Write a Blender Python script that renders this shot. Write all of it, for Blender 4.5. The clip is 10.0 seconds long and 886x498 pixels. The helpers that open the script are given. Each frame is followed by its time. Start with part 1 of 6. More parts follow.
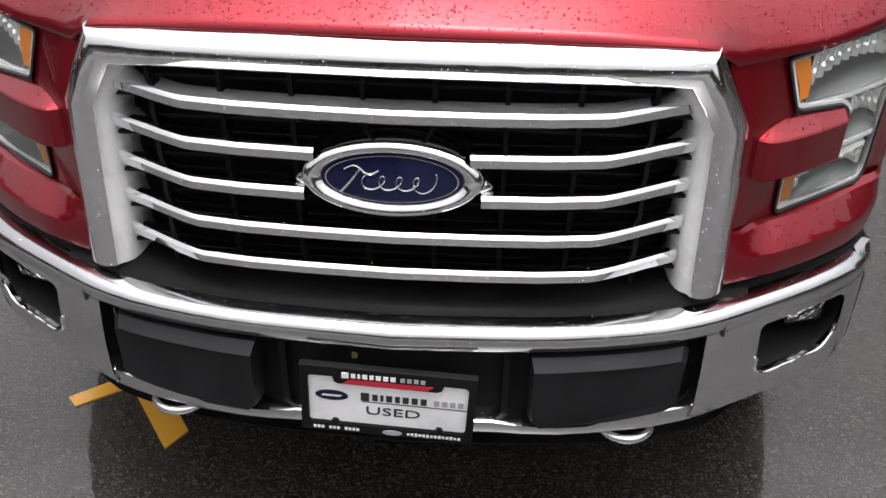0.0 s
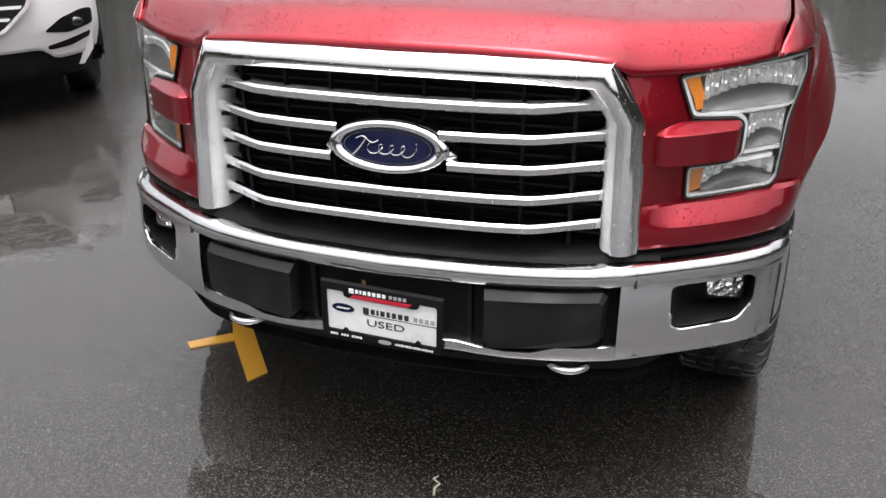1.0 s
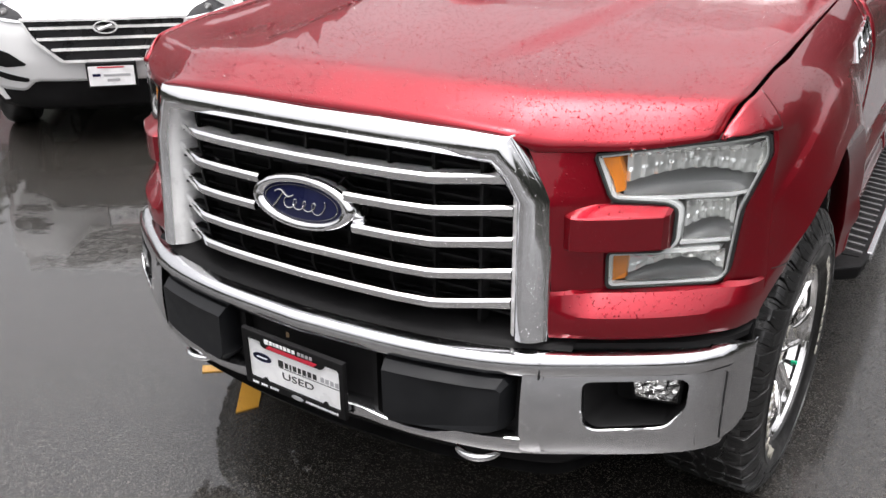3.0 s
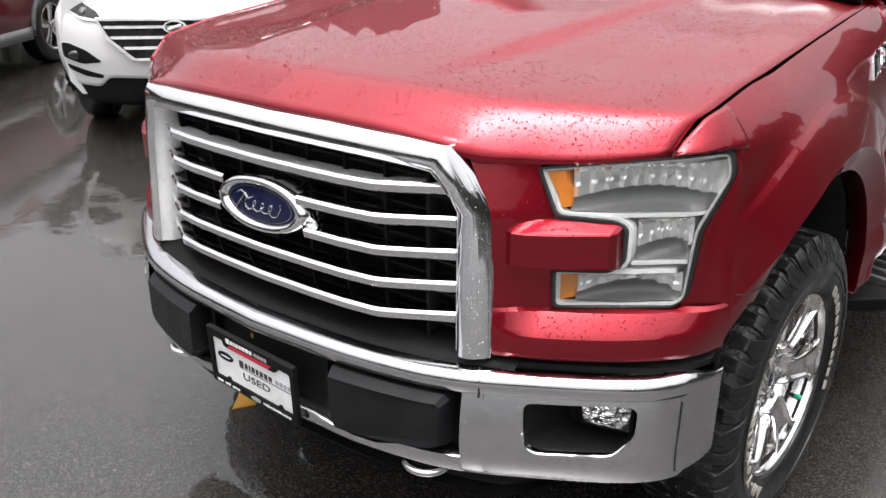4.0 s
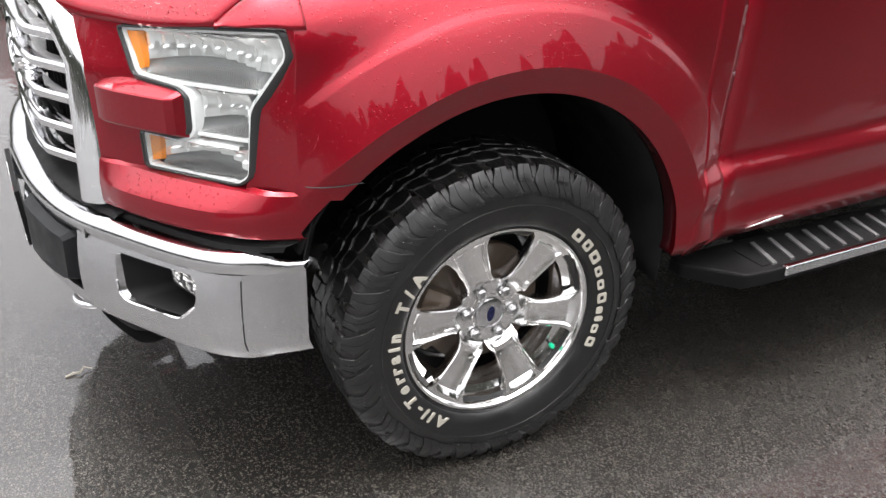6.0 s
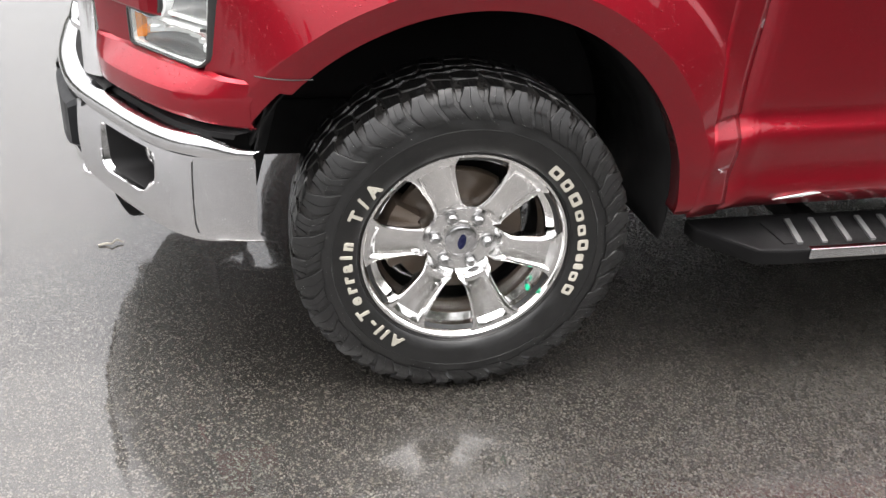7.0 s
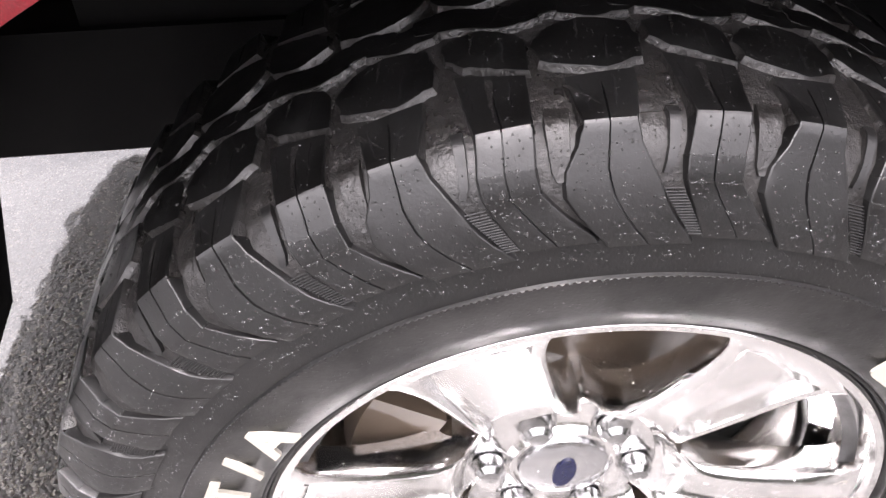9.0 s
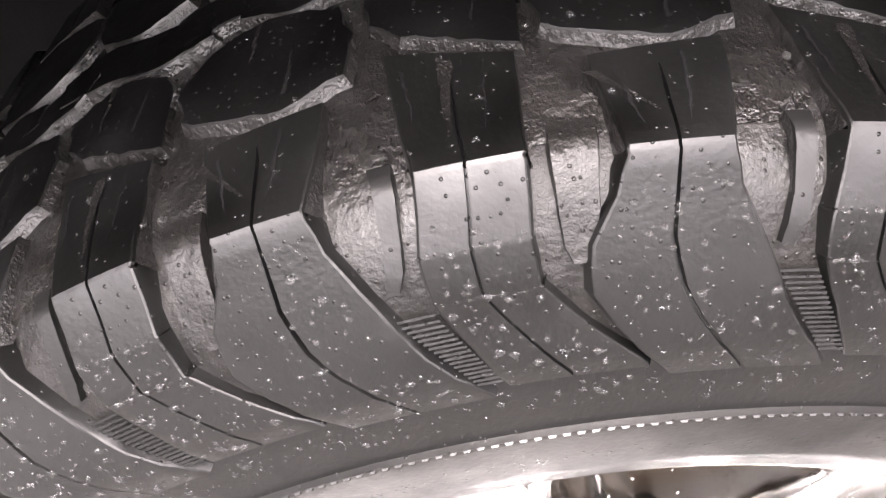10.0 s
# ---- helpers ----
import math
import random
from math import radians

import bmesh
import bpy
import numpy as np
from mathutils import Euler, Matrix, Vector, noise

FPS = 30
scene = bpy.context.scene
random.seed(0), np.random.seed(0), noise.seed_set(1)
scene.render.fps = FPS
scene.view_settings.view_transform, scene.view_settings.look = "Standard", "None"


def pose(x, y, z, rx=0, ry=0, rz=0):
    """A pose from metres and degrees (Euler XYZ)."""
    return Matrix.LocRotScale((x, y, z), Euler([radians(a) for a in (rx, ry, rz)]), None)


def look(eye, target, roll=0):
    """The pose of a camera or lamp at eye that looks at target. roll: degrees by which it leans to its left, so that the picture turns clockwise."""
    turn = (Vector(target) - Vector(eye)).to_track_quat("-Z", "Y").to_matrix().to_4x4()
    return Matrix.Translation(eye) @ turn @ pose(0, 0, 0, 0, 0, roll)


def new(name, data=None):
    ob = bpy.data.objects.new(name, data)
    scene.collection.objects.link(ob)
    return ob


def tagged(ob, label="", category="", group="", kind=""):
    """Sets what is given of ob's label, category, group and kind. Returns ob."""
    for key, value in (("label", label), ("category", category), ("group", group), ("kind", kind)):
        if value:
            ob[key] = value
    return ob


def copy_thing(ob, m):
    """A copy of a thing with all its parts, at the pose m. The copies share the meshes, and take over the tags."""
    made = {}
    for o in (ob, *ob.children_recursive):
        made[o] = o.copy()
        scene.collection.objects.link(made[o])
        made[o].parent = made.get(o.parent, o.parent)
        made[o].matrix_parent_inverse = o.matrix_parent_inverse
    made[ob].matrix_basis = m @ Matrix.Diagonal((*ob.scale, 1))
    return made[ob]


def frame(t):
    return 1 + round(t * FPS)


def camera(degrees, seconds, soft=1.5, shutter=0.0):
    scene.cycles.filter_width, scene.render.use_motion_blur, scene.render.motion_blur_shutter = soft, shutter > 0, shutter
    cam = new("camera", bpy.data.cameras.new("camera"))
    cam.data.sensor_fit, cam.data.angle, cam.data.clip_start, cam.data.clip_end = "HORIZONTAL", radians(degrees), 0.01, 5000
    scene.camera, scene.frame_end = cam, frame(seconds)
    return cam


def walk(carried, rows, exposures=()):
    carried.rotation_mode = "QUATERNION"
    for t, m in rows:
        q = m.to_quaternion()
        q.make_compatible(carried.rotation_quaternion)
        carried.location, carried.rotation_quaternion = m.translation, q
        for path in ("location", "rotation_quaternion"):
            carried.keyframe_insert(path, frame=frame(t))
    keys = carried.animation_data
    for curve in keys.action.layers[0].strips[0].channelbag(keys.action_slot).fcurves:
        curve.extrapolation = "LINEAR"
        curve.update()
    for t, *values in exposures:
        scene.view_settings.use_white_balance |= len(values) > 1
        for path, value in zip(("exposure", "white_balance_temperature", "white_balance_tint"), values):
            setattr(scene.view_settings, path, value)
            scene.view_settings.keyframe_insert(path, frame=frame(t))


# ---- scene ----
cam = camera(54.4, 10.0)
PATH = [
    (0, (0.165, -1.205, 1.600), (0.054, 0.499, 0.558), 1.1),
    (0.5, (0.45, -1.625, 1.57), (0.089, 0.131, 0.682), -0.9),
    (1, (0.674, -1.78, 1.587), (0.154, -0.035, 0.758), -0.1),
    (1.5, (0.88, -1.706, 1.604), (0.236, 0.019, 0.824), 0.8),
    (2, (0.971, -1.602, 1.595), (0.265, 0.117, 0.856), 0.4),
    (2.2, (0.984, -1.533, 1.593), (0.246, 0.175, 0.86), 0.6),
    (3.3, (1.36, -1.379, 1.646), (0.332, 0.155, 0.877), -0.3),
    (3.5, (1.401, -1.356, 1.652), (0.349, 0.163, 0.887), -0.3),
    (4, (1.497, -1.183, 1.622), (0.346, 0.271, 0.872), 0.2),
    (4.5, (1.734, -0.949, 1.601), (0.456, 0.377, 0.822), 0.5),
    (5, (2.075, -0.747, 1.589), (0.648, 0.391, 0.771), 0.7),
    (5.5, (2.265, -0.415, 1.557), (0.762, 0.576, 0.687), 1.6),
    (5.7, (2.366, -0.259, 1.55), (0.843, 0.681, 0.657), 1.8),
    (6.8, (2.733, 0.329, 1.483), (1.054, 0.928, 0.576), 4.6),
    (7, (2.709, 0.416, 1.46), (1.039, 0.889, 0.466), 4.8),
    (7.5, (2.365, 0.585, 1.333), (0.734, 0.864, 0.209), 3.8),
    (8, (1.911, 0.775, 1.256), (0.323, 0.933, 0.051), 2.1),
    (8.5, (1.6, 0.831, 1.176), (0.054, 0.946, -0.088), 1.5),
    (9, (1.328, 0.806, 1.099), (-0.023, 0.977, -0.225), 0.3),
    (9.5, (1.194, 0.835, 1.053), (-0.074, 0.963, -0.356), 0.8),
    (10, (1.137, 0.856, 0.981), (-0.146, 1.01, -0.413), -0.2),
]
walk(cam, [(t, look(eye, target, roll)) for t, eye, target, roll in PATH], exposures=[(0.0, 0.42, 6500, 13), (0.8, 0.72, 6500, 13), (2.0, 0.88, 6500, 13), (3.5, 0.80, 6500, 13), (4.5, 0.84, 6500, 13), (5.5, 1.15, 6500, 13), (6.8, 1.85, 6600, 11), (7.5, 1.75, 6650, 14), (8.0, 1.85, 6550, 17), (8.5, 2.2, 6500, 18), (9.0, 2.75, 6600, 20), (9.5, 3.2, 6700, 22), (10.0, 3.4, 6900, 21)])

# ---- world and light: a wet, overcast day ----
world = bpy.data.worlds.new("overcast")
scene.world = world
world.use_nodes = True
wn, wl = world.node_tree.nodes, world.node_tree.links
sky = wn.new("ShaderNodeTexSky")
sky.sky_type = "NISHITA"
sky.sun_disc = False
sky.sun_elevation, sky.sun_rotation = radians(84), radians(160)
sky.air_density, sky.dust_density, sky.ozone_density = 1.0, 6.0, 0.6
grey = wn.new("ShaderNodeHueSaturation")
grey.inputs["Saturation"].default_value = 0.10
wl.new(sky.outputs[0], grey.inputs["Color"])
# an overcast sky is about three times brighter overhead than at the horizon
up, sep = wn.new("ShaderNodeTexCoord"), wn.new("ShaderNodeSeparateXYZ")
rise = wn.new("ShaderNodeMapRange")
rise.inputs[1].default_value, rise.inputs[2].default_value = 0.0, 1.0
rise.inputs[3].default_value, rise.inputs[4].default_value = 0.85, 1.70
shade = wn.new("ShaderNodeMix")
shade.data_type, shade.blend_type = "RGBA", "MULTIPLY"
shade.inputs[0].default_value = 1.0
wl.new(up.outputs["Generated"], sep.inputs[0])
wl.new(sep.outputs[2], rise.inputs[0])
wl.new(grey.outputs[0], shade.inputs[6])
wl.new(rise.outputs[0], shade.inputs[7])
wl.new(shade.outputs[2], wn["Background"].inputs[0])
wn["Background"].inputs[1].default_value = 0.15

sun = new("sun", bpy.data.lights.new("sun", "SUN"))
sun.data.energy, sun.data.angle, sun.data.color = 0.5, radians(110), (1.0, 0.98, 0.95)
sun.matrix_world = look((0, 0, 12), (-0.4, 1.2, 0))

# ---- materials ----
def material(name, color=(0.5, 0.5, 0.5), rough=0.5, metal=0.0, coat=0.0, coat_rough=0.03, spec=0.5):
    m = bpy.data.materials.new(name)
    m.use_nodes = True
    b = m.node_tree.nodes["Principled BSDF"]
    b.inputs["Base Color"].default_value = (*color, 1)
    b.inputs["Roughness"].default_value = rough
    b.inputs["Metallic"].default_value = metal
    b.inputs["Coat Weight"].default_value = coat
    b.inputs["Coat Roughness"].default_value = coat_rough
    b.inputs["Specular IOR Level"].default_value = spec
    return m, m.node_tree.nodes, m.node_tree.links, b


def coords(n, l, scale=(1, 1, 1), space="Object"):
    c, mp = n.new("ShaderNodeTexCoord"), n.new("ShaderNodeMapping")
    mp.inputs["Scale"].default_value = scale
    l.new(c.outputs[space], mp.inputs[0])
    return mp.outputs[0]


def noise_tex(n, l, vec, scale, detail=4, rough=0.55):
    t = n.new("ShaderNodeTexNoise")
    t.inputs["Scale"].default_value, t.inputs["Detail"].default_value = scale, detail
    t.inputs["Roughness"].default_value = rough
    l.new(vec, t.inputs["Vector"])
    return t.outputs[0]


def ramp(n, l, src, *stops):
    r = n.new("ShaderNodeValToRGB")
    while len(r.color_ramp.elements) < len(stops):
        r.color_ramp.elements.new(0.5)
    for e, (p, c) in zip(r.color_ramp.elements, stops):
        e.position, e.color = p, (*c, 1) if not isinstance(c, float) else (c, c, c, 1)
    l.new(src, r.inputs[0])
    return r.outputs[0]


def bump(n, l, height, strength=0.3, dist=0.01, chain=None):
    b = n.new("ShaderNodeBump")
    b.inputs["Strength"].default_value, b.inputs["Distance"].default_value = strength, dist
    l.new(height, b.inputs["Height"])
    if chain:
        l.new(chain, b.inputs["Normal"])
    return b.outputs[0]


def mixed(n, l, fac, a, b, mode="MIX"):
    m = n.new("ShaderNodeMix")
    m.data_type, m.blend_type = "RGBA", mode
    for sock, v in ((m.inputs[0], fac), (m.inputs[6], a), (m.inputs[7], b)):
        if isinstance(v, (int, float)):
            sock.default_value = v
        elif isinstance(v, tuple):
            sock.default_value = (*v, 1)
        else:
            l.new(v, sock)
    return m.outputs[2]


def droplets(n, l, vec, scale, size=0.28, keep=0.45):
    """Round rain beads of uneven size, as a height."""
    v = n.new("ShaderNodeTexVoronoi")
    v.inputs["Scale"].default_value = scale
    l.new(vec, v.inputs["Vector"])
    dome = n.new("ShaderNodeMapRange")
    dome.interpolation_type = "SMOOTHERSTEP"
    dome.inputs[1].default_value, dome.inputs[2].default_value = size, size * 0.35
    l.new(v.outputs["Distance"], dome.inputs[0])
    pick = n.new("ShaderNodeMath")
    pick.operation = "LESS_THAN"
    pick.inputs[1].default_value = keep
    sep = n.new("ShaderNodeSeparateColor")
    l.new(v.outputs["Color"], sep.inputs[0])
    l.new(sep.outputs[0], pick.inputs[0])
    out = n.new("ShaderNodeMath")
    out.operation = "MULTIPLY"
    l.new(dome.outputs[0], out.inputs[0])
    l.new(pick.outputs[0], out.inputs[1])
    return out.outputs[0]


def car_paint(name, color, dark, beads=0.55, metal=0.0):
    m, n, l, b = material(name, color, 0.42, metal, 1.0, 0.02)
    b.inputs["Coat IOR"].default_value = 1.42
    v = coords(n, l)
    flake = noise_tex(n, l, v, 900, 2)
    tone = noise_tex(n, l, v, 3.0, 3)
    c = mixed(n, l, ramp(n, l, flake, (0.3, 0.0), (0.75, 1.0)), dark, color)
    c = mixed(n, l, 0.12, c, ramp(n, l, tone, (0.3, dark), (0.7, color)))
    l.new(c, b.inputs["Base Color"])
    film = noise_tex(n, l, v, 14, 3)
    l.new(ramp(n, l, film, (0.35, 0.008), (0.75, 0.04)), b.inputs["Coat Roughness"])
    # beads stand on what faces up, and run off the rest
    geo, up_z = n.new("ShaderNodeNewGeometry"), n.new("ShaderNodeSeparateXYZ")
    l.new(geo.outputs["Normal"], up_z.inputs[0])
    lies = ramp(n, l, up_z.outputs[2], (0.35, 0.12), (0.85, 1.0))
    patchy = mixed(n, l, 1.0, lies, ramp(n, l, noise_tex(n, l, v, 5.0, 3), (0.38, 0.15), (0.6, 1.0)), "MULTIPLY")
    big = mixed(n, l, 1.0, droplets(n, l, v, 125, 0.30, 0.32), patchy, "MULTIPLY")
    fine = mixed(n, l, 1.0, droplets(n, l, v, 190, 0.32, 0.35), patchy, "MULTIPLY")
    drops = bump(n, l, big, beads * 1.2, 0.004)
    drops = bump(n, l, fine, beads, 0.0020, drops)
    l.new(drops, b.inputs["Coat Normal"])
    l.new(drops, b.inputs["Normal"])
    return m


def chrome_metal(name, color=(0.88, 0.88, 0.89), rough=0.04, dirt=0.12):
    m, n, l, b = material(name, color, rough, 1.0)
    v = coords(n, l)
    spots = noise_tex(n, l, v, 26, 5, 0.65)
    l.new(ramp(n, l, spots, (0.4, rough), (0.8, rough + dirt)), b.inputs["Roughness"])
    drops = bump(n, l, droplets(n, l, v, 210, 0.3, 0.13), 0.5, 0.0014)
    l.new(drops, b.inputs["Normal"])
    return m


def plastic(name, color, rough, grain=380, depth=0.0006, wet=0.35, spec=0.5):
    m, n, l, b = material(name, color, rough, 0, wet, 0.12, spec)
    v = coords(n, l)
    g = noise_tex(n, l, v, grain, 3)
    patch = noise_tex(n, l, v, 9, 4)
    l.new(ramp(n, l, patch, (0.35, rough * 0.7), (0.7, min(1.0, rough * 1.25))), b.inputs["Roughness"])
    l.new(mixed(n, l, ramp(n, l, patch, (0.4, 0.0), (0.75, 0.6)), color, tuple(c * 1.5 + 0.008 for c in color)), b.inputs["Base Color"])
    l.new(bump(n, l, g, 0.5, depth), b.inputs["Normal"])
    return m


PAINT = car_paint("red_metallic_paint", (0.33, 0.0034, 0.0155), (0.22, 0.0022, 0.0100), 0.8, metal=0.85)
WHITE_PAINT = car_paint("white_paint", (0.78, 0.78, 0.77), (0.70, 0.70, 0.70), 0.3)
DARK_RED_PAINT = car_paint("dark_red_paint", (0.16, 0.006, 0.012), (0.10, 0.004, 0.008), 0.3, 0.6)
CHROME = chrome_metal("chrome")
SATIN = chrome_metal("satin_chrome", (0.64, 0.64, 0.65), 0.11, 0.12)
RIM = chrome_metal("chrome_wheel", (0.93, 0.92, 0.91), 0.09, 0.16)


def speckle(m, color, dirt):
    """Dried brake dust and spray in fine specks, thick in places."""
    n, l = m.node_tree.nodes, m.node_tree.links
    b = n["Principled BSDF"]
    v = coords(n, l)
    grain = ramp(n, l, noise_tex(n, l, v, 330, 3, 0.7), (0.50, 0.0), (0.62, 1.0))
    where = ramp(n, l, noise_tex(n, l, v, 11, 4, 0.6), (0.42, 0.10), (0.66, 0.95))
    k = mixed(n, l, 1.0, grain, where, "MULTIPLY")
    l.new(mixed(n, l, k, color, dirt), b.inputs["Base Color"])


speckle(RIM, (0.93, 0.92, 0.91), (0.50, 0.49, 0.48))
BLACK = plastic("black_textured_plastic", (0.0070, 0.0068, 0.0070), 0.65, wet=0.02, spec=0.09)
GRILLE_BLACK = plastic("black_gloss_plastic", (0.008, 0.008, 0.009), 0.3, 200, wet=0.2)
LATTICE = plastic("dull_black_plastic", (0.0100, 0.0098, 0.0100), 0.7, 200, 0.0004, 0.0, 0.10)
RUBBER_PLAIN = plastic("rubber_seal", (0.012, 0.012, 0.012), 0.6)
PAD = plastic("charcoal_pad_plastic", (0.008, 0.0085, 0.0095), 0.55, 500, 0.0004, 0.02, 0.20)
AMBER = plastic("amber_plastic", (0.75, 0.22, 0.01), 0.2, 300, 0.0008)
IRON = plastic("brown_cast_iron", (0.07, 0.05, 0.034), 0.6, 120)
WHITE = plastic("white_plate_plastic", (0.8, 0.8, 0.8), 0.35, 200, 0.0002)
BLUE = plastic("deep_blue_enamel", (0.005, 0.0068, 0.034), 0.3, 200, 0.0001, 0.2, 0.25)
TAN = plastic("tan_glint_colour", (0.30, 0.21, 0.11), 0.6)
GREEN = plastic("green_plastic", (0.0, 0.45, 0.22), 0.35)
PRINT_BLACK = plastic("black_print", (0.015, 0.015, 0.015), 0.5)
PRINT_GREY = plastic("grey_print", (0.35, 0.35, 0.36), 0.5)
PRINT_RED = plastic("red_print", (0.45, 0.01, 0.03), 0.45)
LETTER = plastic("raised_white_rubber", (0.36, 0.34, 0.29), 0.7, 250)


def rubber(name, dark, dusty, wet=0.3, spec=0.4, rough=(0.34, 0.62), wrinkle=0.0):
    m, n, l, b = material(name, dark, 0.5, 0, wet, 0.2, spec)
    v = coords(n, l)
    film = noise_tex(n, l, v, 17, 5, 0.6)
    l.new(ramp(n, l, film, (0.38, rough[0]), (0.66, rough[1])), b.inputs["Roughness"])
    l.new(ramp(n, l, film, (0.36, wet), (0.68, wet * 0.3)), b.inputs["Coat Weight"])
    dust = noise_tex(n, l, v, 45, 5, 0.7)
    l.new(mixed(n, l, ramp(n, l, dust, (0.4, 0.0), (0.8, 0.7)), dark, dusty), b.inputs["Base Color"])
    d = bump(n, l, noise_tex(n, l, v, 420, 3), 0.25, 0.0006)
    d = bump(n, l, droplets(n, l, v, 420, 0.3, 0.22), 0.6, 0.0009, d)
    if wrinkle:
        d = bump(n, l, noise_tex(n, l, v, 95, 5, 0.65), 1.0, wrinkle, d)
    l.new(d, b.inputs["Normal"])
    l.new(d, b.inputs["Coat Normal"])
    return m


RUBBER = rubber("wet_tyre_rubber", (0.0017, 0.0016, 0.0016), (0.0048, 0.0044, 0.0042), 0.55, 0.50)
# paler copies of the tyre rubber: reflected skylight put into the colour
CHANNEL = rubber("skylit_channel_rubber", (0.011, 0.0102, 0.0098), (0.038, 0.0353, 0.0336), 0.55, 0.5, (0.18, 0.5), 0.0030)
GROOVE = rubber("wet_skylit_groove_rubber", (0.009, 0.0083, 0.0079), (0.030, 0.0277, 0.0262), 0.3, 0.4, (0.28, 0.55), 0.0014)


def wet_asphalt():
    """Chippings under a film of water: stones stand out of it where the lot drains, and drown where it lies."""
    m, n, l, b = material("wet_asphalt", (0.02, 0.02, 0.02), 0.4, 0, 1.0, 0.05, 0.25)
    b.inputs["Coat IOR"].default_value = 1.60
    v = coords(n, l)

    def calc(op, a, c=0.0, d=0.0):
        q = n.new("ShaderNodeMath")
        q.operation = op
        for sock, val in zip(q.inputs, (a, c, d)):
            if isinstance(val, (int, float)):
                sock.default_value = val
            else:
                l.new(val, sock)
        return q.outputs[0]

    def stones(scale):
        st, col = n.new("ShaderNodeTexVoronoi"), n.new("ShaderNodeSeparateColor")
        st.inputs["Scale"].default_value = scale
        l.new(v, st.inputs["Vector"])
        l.new(st.outputs["Color"], col.inputs[0])
        # each stone is a dome of its own height
        dome = calc("MULTIPLY_ADD", st.outputs["Distance"], -1.5, 1.0)
        return calc("MULTIPLY", dome, calc("MULTIPLY_ADD", col.outputs[1], 0.6, 0.4)), col.outputs[0]

    coarse, tint = stones(135)
    fine, tint2 = stones(310)
    relief = calc("MULTIPLY_ADD", fine, 0.35, coarse)
    # the lot drains to one side
    axis = n.new("ShaderNodeSeparateXYZ")
    l.new(v, axis.inputs[0])
    slope = calc("MULTIPLY_ADD", axis.outputs[1], 1.2, calc("MULTIPLY", axis.outputs[0], 0.5))
    slope = calc("MULTIPLY_ADD", noise_tex(n, l, v, 1.7, 5, 0.6), 1.8, slope)
    drained = n.new("ShaderNodeMapRange")
    drained.interpolation_type = "SMOOTHSTEP"
    drained.inputs[1].default_value, drained.inputs[2].default_value = 1.3, 2.9
    l.new(slope, drained.inputs[0])
    # farther back the lot lies level again
    back = n.new("ShaderNodeMapRange")
    back.interpolation_type = "SMOOTHSTEP"
    back.inputs[1].default_value, back.inputs[2].default_value = 5.0, 3.0
    l.new(axis.outputs[1], back.inputs[0])
    dry = calc("MULTIPLY", drained.outputs[0], back.outputs[0])
    puddle = ramp(n, l, noise_tex(n, l, v, 1.1, 6, 0.62), (0.40, 0.0), (0.60, 1.0))
    level = calc("MULTIPLY_ADD", dry, -0.90, 1.34)
    level = calc("MULTIPLY_ADD", puddle, -0.24, level)
    surface = calc("SMOOTH_MAX", relief, level, 0.06)
    shown = n.new("ShaderNodeMapRange")
    shown.inputs[1].default_value, shown.inputs[2].default_value = -0.05, 0.25
    l.new(calc("SUBTRACT", relief, level), shown.inputs[0])
    # binder and stones, worn patches
    tone = noise_tex(n, l, v, 0.9, 6, 0.65)
    base = mixed(n, l, ramp(n, l, tone, (0.35, 0.0), (0.7, 1.0)), (0.0065, 0.0061, 0.0056), (0.0135, 0.0124, 0.0108))
    grit = ramp(n, l, tint, (0.0, 0.0), (0.55, 0.12), (0.85, 0.45), (1.0, 1.0))
    c = mixed(n, l, grit, base, (0.050, 0.045, 0.038))
    c = mixed(n, l, ramp(n, l, tint2, (0.80, 0.0), (0.97, 0.8)), c, (0.085, 0.078, 0.068))
    l.new(c, b.inputs["Base Color"])
    film = ramp(n, l, shown.outputs[0], (0.0, 0.05), (1.0, 0.16))
    l.new(calc("MULTIPLY_ADD", dry, 0.08, film), b.inputs["Coat Roughness"])
    l.new(calc("MULTIPLY_ADD", dry, -0.25, 1.0), b.inputs["Coat Weight"])
    l.new(ramp(n, l, shown.outputs[0], (0.0, 0.25), (1.0, 0.5)), b.inputs["Roughness"])
    ripple = bump(n, l, noise_tex(n, l, v, 9, 3, 0.5), 0.10, 0.010)
    wet = bump(n, l, surface, 0.55, 0.0032, ripple)
    l.new(wet, b.inputs["Coat Normal"])
    l.new(bump(n, l, relief, 0.6, 0.004), b.inputs["Normal"])
    return m


ASPHALT = wet_asphalt()


def road_paint():
    m, n, l, b = material("worn_yellow_road_paint", (0.62, 0.32, 0.03), 0.45, 0, 0.8, 0.12)
    v = coords(n, l)
    w = noise_tex(n, l, v, 60, 5, 0.7)
    l.new(mixed(n, l, ramp(n, l, w, (0.60, 0.0), (0.72, 0.8)), (0.62, 0.31, 0.03), (0.25, 0.14, 0.03)), b.inputs["Base Color"])
    l.new(bump(n, l, w, 0.5, 0.002), b.inputs["Normal"])
    return m


YELLOW = road_paint()


